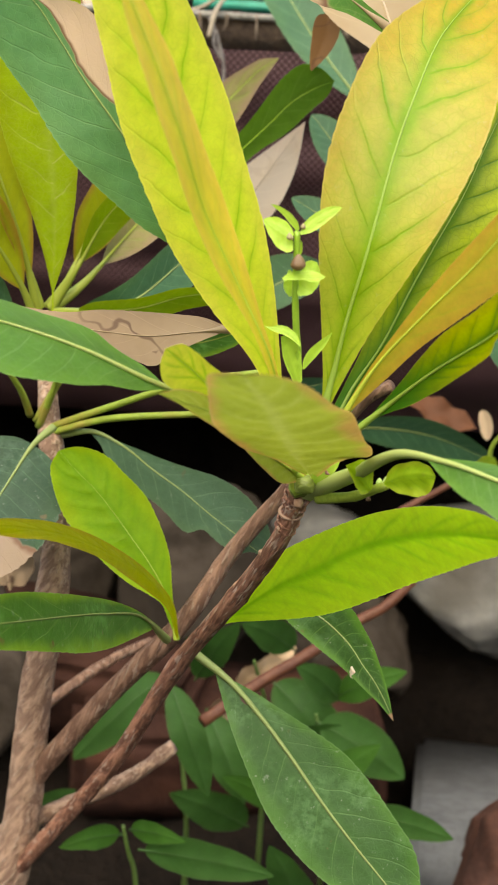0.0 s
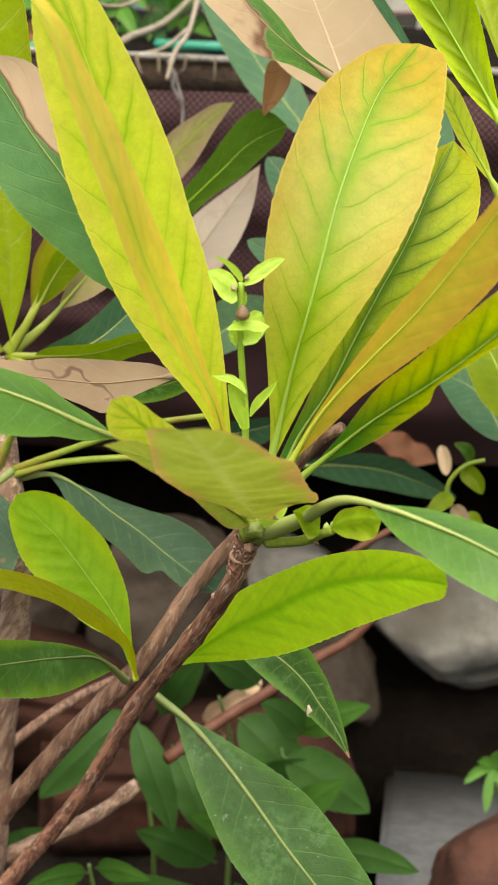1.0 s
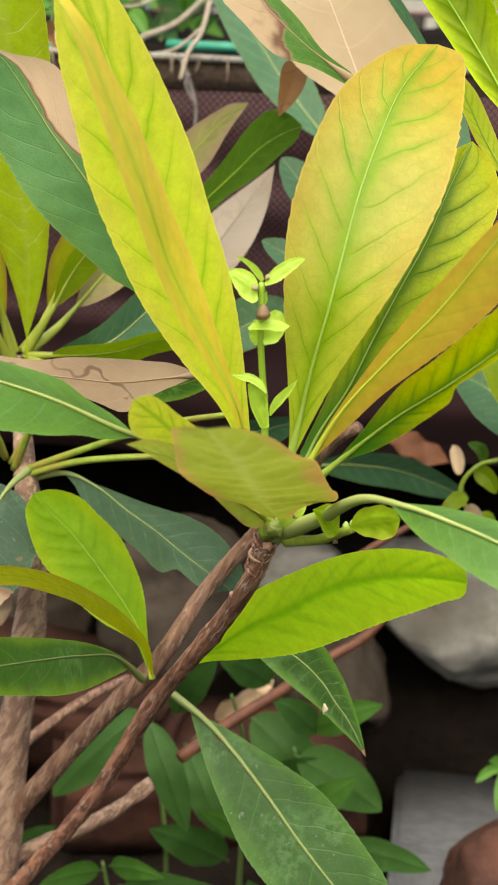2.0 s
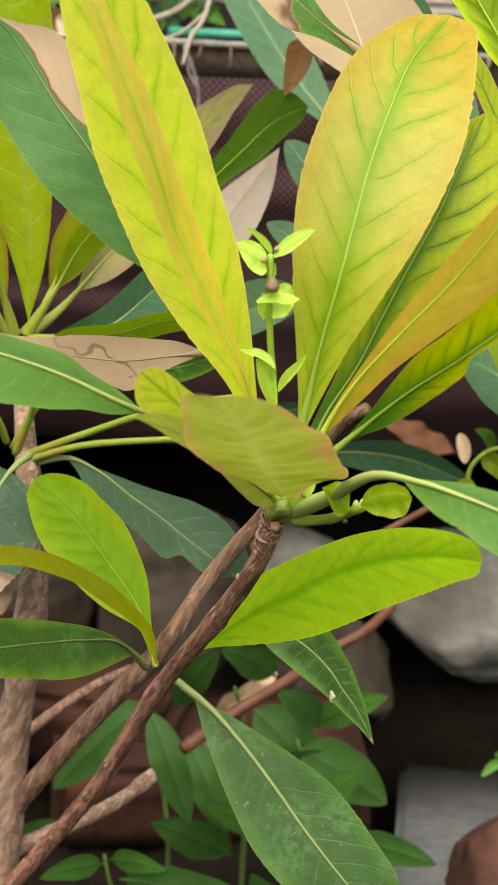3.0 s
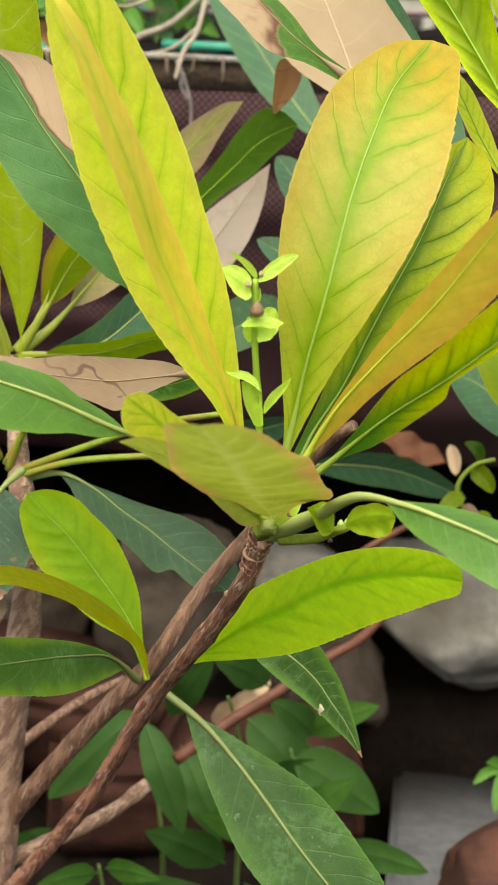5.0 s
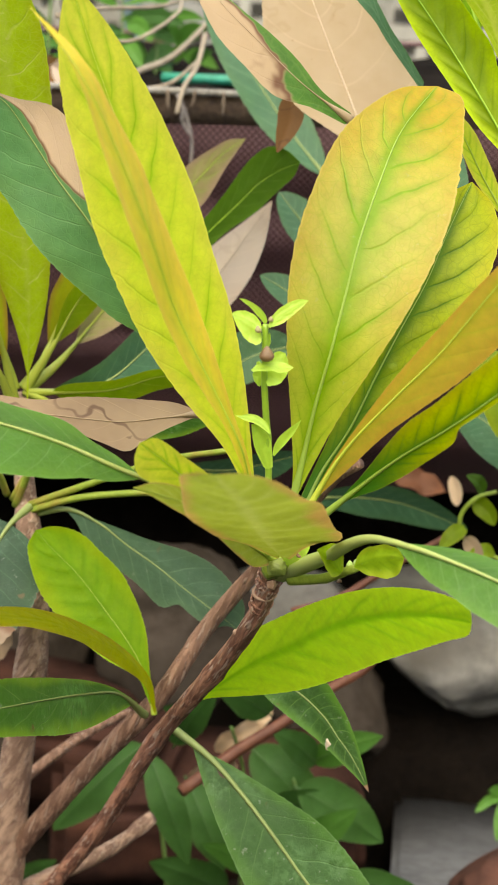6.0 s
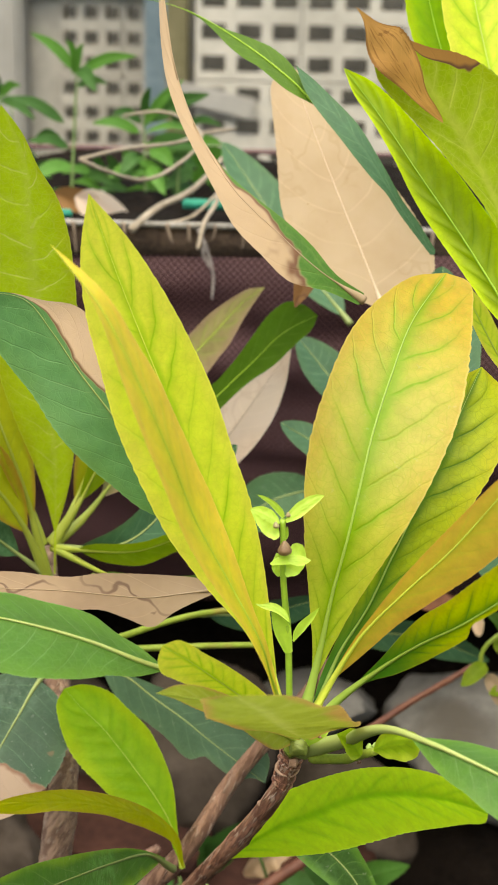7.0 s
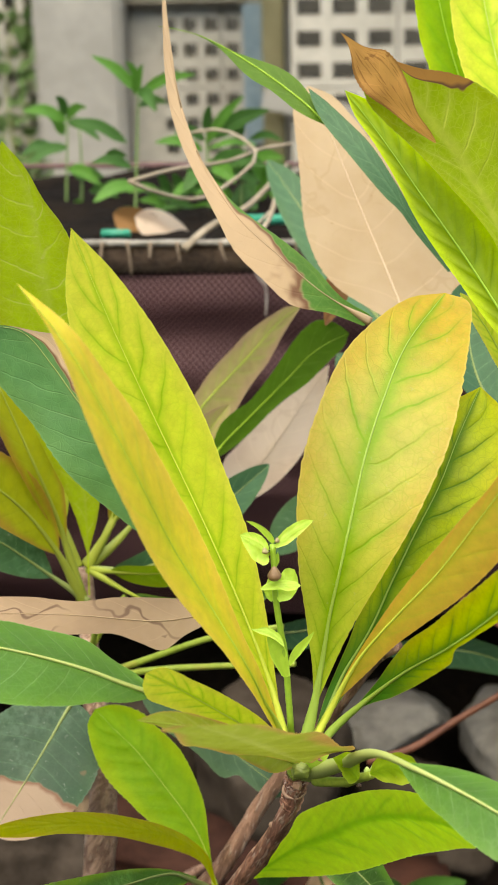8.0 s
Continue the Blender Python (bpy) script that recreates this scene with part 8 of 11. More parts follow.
leaf([(-0.2023, 1.1828, 0.4330), (-0.1887, 1.1719, 0.4364), (-0.1760, 1.1624, 0.4310)], 0.0092, (-0.218, -0.052, -0.975), WEED, weed, None, a=0.5, b=0.8, fold=0.25, stalk=0.04, n=16, m=3, seed=403, bend=0.1)
leaf([(-0.2377, 1.1766, 0.4190), (-0.2460, 1.1645, 0.4216), (-0.2549, 1.1536, 0.4154)], 0.0057, (-0.333, 0.512, 0.792), WEED_LIGHT, weed, None, a=0.5, b=0.8, fold=0.25, stalk=0.04, n=16, m=3, seed=404, bend=0.1)
leaf([(-0.1894, 1.1807, 0.4246), (-0.1843, 1.1729, 0.4389), (-0.1799, 1.1665, 0.4443)], 0.0103, (0.899, 0.186, -0.397), WEED, weed, None, a=0.5, b=0.8, fold=0.25, stalk=0.04, n=16, m=3, seed=405, bend=0.1)
leaf([(-0.2228, 1.1954, 0.4750), (-0.2265, 1.1865, 0.4872), (-0.2308, 1.1790, 0.4906)], 0.0090, (0.716, 0.472, 0.514), WEED_LIGHT, weed, None, a=0.5, b=0.8, fold=0.25, stalk=0.04, n=16, m=3, seed=406, bend=0.1)
leaf([(-0.1915, 1.1899, 0.4533), (-0.1803, 1.1805, 0.4617), (-0.1699, 1.1724, 0.4612)], 0.0098, (0.278, -0.024, -0.960), WEED, weed, None, a=0.5, b=0.8, fold=0.25, stalk=0.04, n=16, m=3, seed=407, bend=0.1)
leaf([(-0.2364, 1.1743, 0.4115), (-0.2489, 1.1654, 0.4249), (-0.2620, 1.1578, 0.4293)], 0.0098, (0.415, 0.530, 0.740), WEED_LIGHT, weed, None, a=0.5, b=0.8, fold=0.25, stalk=0.04, n=16, m=3, seed=408, bend=0.1)
leaf([(-0.2313, 1.1922, 0.4664), (-0.2408, 1.1800, 0.4691), (-0.2507, 1.1693, 0.4632)], 0.0096, (-0.258, 0.522, 0.813), WEED, weed, None, a=0.5, b=0.8, fold=0.25, stalk=0.04, n=16, m=3, seed=409, bend=0.1)
part("stem", tube_mesh([(-0.2110, 1.1972, 0.4788), (-0.2087, 1.1859, 0.4435), (-0.2096, 1.1691, 0.3915)], 0.0007, 0.0012), WEED_STEM, weed)

# litter in the planter
litter = empty("dry_twig", "bare dry twig looping over the planter soil", "twig", "dry twigs")
part("twig", tube_mesh([(-0.1184, 0.8826, 0.4845), (-0.0960, 0.9210, 0.4861), (-0.0691, 0.9638, 0.4846), (-0.0524, 1.0072, 0.4863), (-0.0332, 1.0292, 0.4866)], 0.0013, 0.0011), TWIG, litter)
part("twig", tube_mesh([(-0.1184, 0.8826, 0.4845), (-0.1050, 0.8963, 0.4760), (-0.0867, 0.9257, 0.4669), (-0.0698, 0.9489, 0.4710), (-0.0529, 0.9859, 0.4854), (-0.0764, 1.0100, 0.4985), (-0.1081, 1.0280, 0.4937)], 0.0013, 0.0010), TWIG, litter)
litter = empty("dry_twig", "thick dry twig lying across the planter rim", "twig", "dry twigs")
part("twig", tube_mesh([(-0.0924, 0.9163, 0.4383), (-0.0781, 0.9410, 0.4478), (-0.0578, 0.9757, 0.4546), (-0.0367, 1.0247, 0.4730)], 0.0026, 0.0016), TWIG, litter)
part("twig", tube_mesh([(-0.0510, 0.8999, 0.4306), (-0.0478, 0.9150, 0.4441), (-0.0416, 0.9443, 0.4528), (-0.0383, 0.9810, 0.4683)], 0.0014, 0.0016), TWIG, litter)
part("twig", tube_mesh([(-0.0977, 0.9265, 0.4381), (-0.0606, 0.9397, 0.4412), (-0.0416, 0.9759, 0.4529)], 0.0014, 0.0010), TWIG, litter)
fallen = empty("fallen_leaf", "curled brown dead leaf lying in the planter", "leaf")
leaf([(-0.1561, 1.0299, 0.4412), (-0.1324, 1.0281, 0.4322), (-0.1053, 1.0302, 0.4185)], 0.0274, (-0.365, 0.217, -0.906), BROWN, fallen, None, a=0.5, b=0.8, fold=0.4, stalk=0.02, n=16, seed=500)
fallen = empty("fallen_leaf", "pale dead leaf lying in the planter", "leaf")
leaf([(-0.1400, 1.0230, 0.4400), (-0.1200, 1.0220, 0.4320), (-0.0980, 1.0225, 0.4150)], 0.0240, (-0.517, 0.060, -0.854), CREAM_PALE, fallen, None, a=0.5, b=0.8, fold=0.3, stalk=0.02, n=16, seed=501)

# litter on the ground
fallen = empty("fallen_leaf", "dry fallen leaf on the ground among the herbs", "leaf", "fallen leaves")
leaf([(-0.0134, 0.7827, 0.0774), (-0.0007, 0.7821, 0.0890), (0.0121, 0.7891, 0.0924)], 0.0160, (0.486, 0.108, -0.867), CREAM, fallen, None, a=0.5, b=0.5, fold=0.3, stalk=0.02, n=14, m=3, seed=600, wave=0.2)
fallen = empty("fallen_leaf", "dry fallen leaf on the ground among the herbs", "leaf", "fallen leaves")
leaf([(-0.0284, 0.7588, 0.0721), (-0.0142, 0.7571, 0.0807), (0.0001, 0.7627, 0.0810)], 0.0156, (0.290, 0.071, -0.955), DRY, fallen, None, a=0.5, b=0.5, fold=0.3, stalk=0.02, n=14, m=3, seed=601, wave=0.2)
fallen = empty("fallen_leaf", "dry fallen leaf on the ground among the herbs", "leaf", "fallen leaves")
leaf([(0.0184, 0.8018, 0.0970), (0.0121, 0.7947, 0.0930), (0.0061, 0.7951, 0.0809)], 0.0132, (-0.743, 0.583, 0.328), CREAM, fallen, None, a=0.5, b=0.5, fold=0.3, stalk=0.02, n=14, m=3, seed=602, wave=0.2)
fallen = empty("fallen_leaf", "dry fallen leaf on the ground among the herbs", "leaf", "fallen leaves")
leaf([(-0.1365, 0.6703, 0.2019), (-0.1248, 0.6667, 0.2060), (-0.1145, 0.6709, 0.2030)], 0.0212, (0.049, 0.051, -0.997), DRY, fallen, None, a=0.5, b=0.5, fold=0.3, stalk=0.02, n=14, m=3, seed=603, wave=0.2)
fallen = empty("fallen_leaf", "dry fallen leaf on the ground among the herbs", "leaf", "fallen leaves")
leaf([(0.0911, 0.9270, 0.2085), (0.1020, 0.9215, 0.2076), (0.1143, 0.9240, 0.1999)], 0.0115, (-0.335, 0.071, -0.940), BROWN_RED, fallen, None, a=0.5, b=0.5, fold=0.3, stalk=0.02, n=14, m=3, seed=605, wave=0.2)

# vine on the wall
weed = empty("vine", "climbing vine with small leaves against the wall", "vine")
part("stem", tube_mesh([(-0.8000, 3.3800, -0.0300), (-0.7903, 3.3122, 0.1543), (-0.8187, 3.3876, 0.3289), (-0.8028, 3.4547, 0.5288)], 0.0030, 0.0020), STALK, weed)
part("stem", tube_mesh([(-0.7600, 3.3800, -0.0300), (-0.7535, 3.3156, 0.1534), (-0.7816, 3.3911, 0.3280), (-0.7658, 3.4581, 0.5280)], 0.0030, 0.0020), STALK, weed)
part("stem", tube_mesh([(-0.7200, 3.3800, -0.0300), (-0.7167, 3.3190, 0.1526), (-0.7446, 3.3945, 0.3271), (-0.7287, 3.4615, 0.5271)], 0.0030, 0.0020), STALK, weed)
leaf([(-0.7637, 3.3134, 0.1499), (-0.7627, 3.2904, 0.1438), (-0.7640, 3.2742, 0.1270)], 0.0246, (-0.938, 0.315, 0.146), VINE, weed, None, a=0.5, b=0.6, fold=0.2, stalk=0.04, n=8, m=2, seed=0)
leaf([(-0.7106, 3.4077, 0.4216), (-0.7037, 3.3864, 0.4189), (-0.6990, 3.3722, 0.4064)], 0.0181, (-0.934, 0.163, -0.319), VINE, weed, None, a=0.5, b=0.6, fold=0.2, stalk=0.04, n=8, m=2, seed=1)
leaf([(-0.8477, 3.3442, 0.2696), (-0.8495, 3.3281, 0.2857), (-0.8538, 3.3190, 0.2914)], 0.0215, (0.724, 0.564, 0.398), VINE, weed, None, a=0.5, b=0.6, fold=0.2, stalk=0.04, n=8, m=2, seed=2)
leaf([(-0.7596, 3.4187, 0.4704), (-0.7658, 3.4002, 0.4803), (-0.7742, 3.3888, 0.4804)], 0.0177, (0.308, 0.627, 0.716), VINE, weed, None, a=0.5, b=0.6, fold=0.2, stalk=0.04, n=8, m=2, seed=3)
leaf([(-0.8064, 3.3118, 0.1579), (-0.8112, 3.2915, 0.1619), (-0.8183, 3.2780, 0.1553)], 0.0196, (-0.374, 0.565, 0.736), VINE, weed, None, a=0.5, b=0.6, fold=0.2, stalk=0.04, n=8, m=2, seed=4)
leaf([(-0.7285, 3.3783, 0.3373), (-0.7216, 3.3558, 0.3311), (-0.7169, 3.3404, 0.3148)], 0.0252, (-0.953, 0.188, -0.238), VINE, weed, None, a=0.5, b=0.6, fold=0.2, stalk=0.04, n=8, m=2, seed=5)
leaf([(-0.6960, 3.3252, 0.1650), (-0.6762, 3.3116, 0.1821), (-0.6585, 3.3049, 0.1885)], 0.0172, (0.497, 0.131, -0.858), VINE, weed, None, a=0.5, b=0.6, fold=0.2, stalk=0.04, n=8, m=2, seed=6)
leaf([(-0.8371, 3.3150, 0.1772), (-0.8440, 3.2971, 0.1893), (-0.8534, 3.2861, 0.1907)], 0.0150, (0.302, 0.627, 0.718), VINE, weed, None, a=0.5, b=0.6, fold=0.2, stalk=0.04, n=8, m=2, seed=7)
leaf([(-0.7875, 3.3479, 0.2625), (-0.7841, 3.3256, 0.2578), (-0.7830, 3.3102, 0.2429)], 0.0183, (-0.961, 0.274, 0.027), VINE, weed, None, a=0.5, b=0.6, fold=0.2, stalk=0.04, n=8, m=2, seed=8)
leaf([(-0.7147, 3.3367, 0.2058), (-0.7128, 3.3144, 0.2019), (-0.7129, 3.2991, 0.1874)], 0.0183, (-0.948, 0.301, 0.106), VINE, weed, None, a=0.5, b=0.6, fold=0.2, stalk=0.04, n=8, m=2, seed=9)
leaf([(-0.8205, 3.3859, 0.3887), (-0.8250, 3.3666, 0.3958), (-0.8319, 3.3544, 0.3929)], 0.0187, (0.052, 0.622, 0.781), VINE, weed, None, a=0.5, b=0.6, fold=0.2, stalk=0.04, n=8, m=2, seed=10)
leaf([(-0.7938, 3.3107, 0.1508), (-0.7892, 3.2978, 0.1744), (-0.7869, 3.2916, 0.1872)], 0.0216, (0.903, 0.413, -0.121), VINE, weed, None, a=0.5, b=0.6, fold=0.2, stalk=0.04, n=8, m=2, seed=11)
leaf([(-0.7921, 3.3169, 0.1693), (-0.7955, 3.2938, 0.1643), (-0.8013, 3.2776, 0.1488)], 0.0164, (-0.823, 0.408, 0.395), VINE, weed, None, a=0.5, b=0.6, fold=0.2, stalk=0.04, n=8, m=2, seed=12)
leaf([(-0.7827, 3.4108, 0.4533), (-0.7769, 3.3857, 0.4395), (-0.7734, 3.3678, 0.4159)], 0.0151, (-0.967, 0.225, -0.122), VINE, weed, None, a=0.5, b=0.6, fold=0.2, stalk=0.04, n=8, m=2, seed=13)
leaf([(-0.7415, 3.3243, 0.1764), (-0.7391, 3.3103, 0.1972), (-0.7390, 3.3030, 0.2074)], 0.0203, (0.891, 0.453, 0.008), VINE, weed, None, a=0.5, b=0.6, fold=0.2, stalk=0.04, n=8, m=2, seed=14)
leaf([(-0.8430, 3.4035, 0.4495), (-0.8345, 3.3820, 0.4457), (-0.8286, 3.3676, 0.4321)], 0.0132, (-0.919, 0.150, -0.364), VINE, weed, None, a=0.5, b=0.6, fold=0.2, stalk=0.04, n=8, m=2, seed=15)
leaf([(-0.8315, 3.3309, 0.2240), (-0.8186, 3.3074, 0.2130), (-0.8083, 3.2909, 0.1916)], 0.0215, (-0.896, 0.133, -0.423), VINE, weed, None, a=0.5, b=0.6, fold=0.2, stalk=0.04, n=8, m=2, seed=16)
leaf([(-0.7653, 3.3134, 0.1503), (-0.7622, 3.2889, 0.1389), (-0.7615, 3.2712, 0.1170)], 0.0238, (-0.965, 0.264, -0.002), VINE, weed, None, a=0.5, b=0.6, fold=0.2, stalk=0.04, n=8, m=2, seed=17)
leaf([(-0.7365, 3.3509, 0.2560), (-0.7222, 3.3379, 0.2765), (-0.7102, 3.3319, 0.2866)], 0.0212, (0.747, 0.233, -0.623), VINE, weed, None, a=0.5, b=0.6, fold=0.2, stalk=0.04, n=8, m=2, seed=18)
leaf([(-0.7061, 3.3302, 0.1834), (-0.7118, 3.3074, 0.1801), (-0.7197, 3.2915, 0.1662)], 0.0146, (-0.731, 0.455, 0.509), VINE, weed, None, a=0.5, b=0.6, fold=0.2, stalk=0.04, n=8, m=2, seed=19)
leaf([(-0.8209, 3.3054, 0.1430), (-0.8113, 3.2939, 0.1693), (-0.8041, 3.2891, 0.1848)], 0.0240, (0.879, 0.341, -0.333), VINE, weed, None, a=0.5, b=0.6, fold=0.2, stalk=0.04, n=8, m=2, seed=20)
leaf([(-0.7669, 3.4080, 0.4397), (-0.7820, 3.3869, 0.4447), (-0.7993, 3.3731, 0.4399)], 0.0231, (-0.096, 0.609, 0.787), VINE, weed, None, a=0.5, b=0.6, fold=0.2, stalk=0.04, n=8, m=2, seed=21)
leaf([(-0.7751, 3.3512, 0.2686), (-0.7681, 3.3296, 0.2653), (-0.7635, 3.3151, 0.2516)], 0.0128, (-0.948, 0.181, -0.260), VINE, weed, None, a=0.5, b=0.6, fold=0.2, stalk=0.04, n=8, m=2, seed=22)
leaf([(-0.7095, 3.3289, 0.1804), (-0.6966, 3.3080, 0.1773), (-0.6859, 3.2940, 0.1636)], 0.0125, (-0.763, 0.075, -0.642), VINE, weed, None, a=0.5, b=0.6, fold=0.2, stalk=0.04, n=8, m=2, seed=23)
leaf([(-0.8181, 3.3049, 0.1405), (-0.8214, 3.2897, 0.1595), (-0.8271, 3.2812, 0.1676)], 0.0157, (0.730, 0.562, 0.388), VINE, weed, None, a=0.5, b=0.6, fold=0.2, stalk=0.04, n=8, m=2, seed=24)
leaf([(-0.7467, 3.2769, 0.0331), (-0.7507, 3.2570, 0.0380), (-0.7570, 3.2438, 0.0318)], 0.0126, (-0.401, 0.559, 0.726), VINE, weed, None, a=0.5, b=0.6, fold=0.2, stalk=0.04, n=8, m=2, seed=25)
leaf([(-0.8375, 3.2680, 0.0337), (-0.8505, 3.2499, 0.0469), (-0.8659, 3.2385, 0.0491)], 0.0142, (0.207, 0.628, 0.750), VINE, weed, None, a=0.5, b=0.6, fold=0.2, stalk=0.04, n=8, m=2, seed=26)
leaf([(-0.8101, 3.3116, 0.1585), (-0.7950, 3.2967, 0.1729), (-0.7824, 3.2886, 0.1766)], 0.0127, (0.532, 0.142, -0.835), VINE, weed, None, a=0.5, b=0.6, fold=0.2, stalk=0.04, n=8, m=2, seed=27)
leaf([(-0.7151, 3.3819, 0.3443), (-0.7112, 3.3665, 0.3605), (-0.7095, 3.3581, 0.3666)], 0.0217, (0.902, 0.423, -0.089), VINE, weed, None, a=0.5, b=0.6, fold=0.2, stalk=0.04, n=8, m=2, seed=28)
leaf([(-0.7173, 3.3148, 0.1399), (-0.7239, 3.2914, 0.1348), (-0.7325, 3.2748, 0.1191)], 0.0137, (-0.757, 0.443, 0.481), VINE, weed, None, a=0.5, b=0.6, fold=0.2, stalk=0.04, n=8, m=2, seed=29)
leaf([(-0.8025, 3.3541, 0.2860), (-0.7900, 3.3385, 0.2993), (-0.7800, 3.3299, 0.3022)], 0.0244, (0.614, 0.171, -0.770), VINE, weed, None, a=0.5, b=0.6, fold=0.2, stalk=0.04, n=8, m=2, seed=30)
leaf([(-0.7233, 3.2768, 0.0254), (-0.7262, 3.2555, 0.0260), (-0.7313, 3.2411, 0.0156)], 0.0152, (-0.724, 0.458, 0.516), VINE, weed, None, a=0.5, b=0.6, fold=0.2, stalk=0.04, n=8, m=2, seed=31)
leaf([(-0.7187, 3.2782, 0.0283), (-0.7187, 3.2640, 0.0497), (-0.7209, 3.2566, 0.0599)], 0.0159, (0.856, 0.495, 0.146), VINE, weed, None, a=0.5, b=0.6, fold=0.2, stalk=0.04, n=8, m=2, seed=32)
leaf([(-0.7181, 3.2925, 0.0719), (-0.7042, 3.2734, 0.0738), (-0.6926, 3.2610, 0.0647)], 0.0237, (-0.540, 0.032, -0.841), VINE, weed, None, a=0.5, b=0.6, fold=0.2, stalk=0.04, n=8, m=2, seed=33)
leaf([(-0.7176, 3.3781, 0.3332), (-0.7156, 3.3550, 0.3266), (-0.7158, 3.3389, 0.3100)], 0.0195, (-0.952, 0.293, 0.083), VINE, weed, None, a=0.5, b=0.6, fold=0.2, stalk=0.04, n=8, m=2, seed=34)
leaf([(-0.8359, 3.2870, 0.0912), (-0.8483, 3.2686, 0.1032), (-0.8631, 3.2569, 0.1044)], 0.0151, (0.172, 0.627, 0.760), VINE, weed, None, a=0.5, b=0.6, fold=0.2, stalk=0.04, n=8, m=2, seed=35)
leaf([(-0.6975, 3.3130, 0.1282), (-0.7042, 3.2885, 0.1201), (-0.7130, 3.2709, 0.1013)], 0.0218, (-0.813, 0.414, 0.410), VINE, weed, None, a=0.5, b=0.6, fold=0.2, stalk=0.04, n=8, m=2, seed=36)
leaf([(-0.7197, 3.4191, 0.4594), (-0.6987, 3.3999, 0.4588), (-0.6799, 3.3879, 0.4485)], 0.0161, (-0.348, 0.020, -0.937), VINE, weed, None, a=0.5, b=0.6, fold=0.2, stalk=0.04, n=8, m=2, seed=37)
leaf([(-0.7710, 3.3974, 0.4086), (-0.7517, 3.3806, 0.4159), (-0.7348, 3.3708, 0.4132)], 0.0236, (0.088, 0.045, -0.995), VINE, weed, None, a=0.5, b=0.6, fold=0.2, stalk=0.04, n=8, m=2, seed=38)
leaf([(-0.8405, 3.3415, 0.2591), (-0.8175, 3.3224, 0.2584), (-0.7970, 3.3103, 0.2473)], 0.0181, (-0.384, 0.021, -0.923), VINE, weed, None, a=0.5, b=0.6, fold=0.2, stalk=0.04, n=8, m=2, seed=39)
leaf([(-0.8428, 3.4030, 0.4477), (-0.8467, 3.3841, 0.4558), (-0.8532, 3.3723, 0.4541)], 0.0144, (0.195, 0.628, 0.754), VINE, weed, None, a=0.5, b=0.6, fold=0.2, stalk=0.04, n=8, m=2, seed=40)
leaf([(-0.7827, 3.3439, 0.2489), (-0.7918, 3.3268, 0.2639), (-0.8031, 3.3166, 0.2684)], 0.0171, (0.438, 0.619, 0.652), VINE, weed, None, a=0.5, b=0.6, fold=0.2, stalk=0.04, n=8, m=2, seed=41)
leaf([(-0.7547, 3.3987, 0.4078), (-0.7529, 3.3741, 0.3966), (-0.7534, 3.3566, 0.3755)], 0.0139, (-0.956, 0.286, 0.062), VINE, weed, None, a=0.5, b=0.6, fold=0.2, stalk=0.04, n=8, m=2, seed=42)
leaf([(-0.8175, 3.3798, 0.3691), (-0.8209, 3.3600, 0.3744), (-0.8268, 3.3473, 0.3697)], 0.0122, (-0.151, 0.603, 0.783), VINE, weed, None, a=0.5, b=0.6, fold=0.2, stalk=0.04, n=8, m=2, seed=43)
leaf([(-0.7798, 3.3956, 0.4059), (-0.7827, 3.3813, 0.4278), (-0.7879, 3.3741, 0.4397)], 0.0200, (0.815, 0.524, 0.248), VINE, weed, None, a=0.5, b=0.6, fold=0.2, stalk=0.04, n=8, m=2, seed=44)
leaf([(-0.7418, 3.3641, 0.2980), (-0.7239, 3.3456, 0.3004), (-0.7083, 3.3340, 0.2926)], 0.0171, (-0.295, 0.019, -0.955), VINE, weed, None, a=0.5, b=0.6, fold=0.2, stalk=0.04, n=8, m=2, seed=45)
leaf([(-0.7583, 3.4019, 0.4187), (-0.7509, 3.3777, 0.4070), (-0.7459, 3.3606, 0.3855)], 0.0155, (-0.958, 0.198, -0.206), VINE, weed, None, a=0.5, b=0.6, fold=0.2, stalk=0.04, n=8, m=2, seed=46)
leaf([(-0.7854, 3.2765, 0.0436), (-0.7822, 3.2551, 0.0420), (-0.7813, 3.2406, 0.0294)], 0.0218, (-0.956, 0.286, 0.062), VINE, weed, None, a=0.5, b=0.6, fold=0.2, stalk=0.04, n=8, m=2, seed=47)
leaf([(-0.7615, 3.3284, 0.1950), (-0.7436, 3.3102, 0.1985), (-0.7281, 3.2989, 0.1914)], 0.0118, (-0.271, 0.019, -0.962), VINE, weed, None, a=0.5, b=0.6, fold=0.2, stalk=0.04, n=8, m=2, seed=48)
leaf([(-0.8123, 3.3092, 0.1520), (-0.7960, 3.2907, 0.1547), (-0.7822, 3.2789, 0.1468)], 0.0259, (-0.380, 0.021, -0.925), VINE, weed, None, a=0.5, b=0.6, fold=0.2, stalk=0.04, n=8, m=2, seed=49)
leaf([(-0.6974, 3.3543, 0.2544), (-0.6945, 3.3407, 0.2767), (-0.6936, 3.3341, 0.2885)], 0.0184, (0.900, 0.433, -0.058), VINE, weed, None, a=0.5, b=0.6, fold=0.2, stalk=0.04, n=8, m=2, seed=50)
leaf([(-0.7167, 3.3999, 0.3998), (-0.7079, 3.3841, 0.4132), (-0.7013, 3.3753, 0.4166)], 0.0242, (0.788, 0.258, -0.558), VINE, weed, None, a=0.5, b=0.6, fold=0.2, stalk=0.04, n=8, m=2, seed=51)
leaf([(-0.7446, 3.3554, 0.2723), (-0.7467, 3.3402, 0.2911), (-0.7509, 3.3320, 0.2996)], 0.0229, (0.794, 0.536, 0.289), VINE, weed, None, a=0.5, b=0.6, fold=0.2, stalk=0.04, n=8, m=2, seed=52)
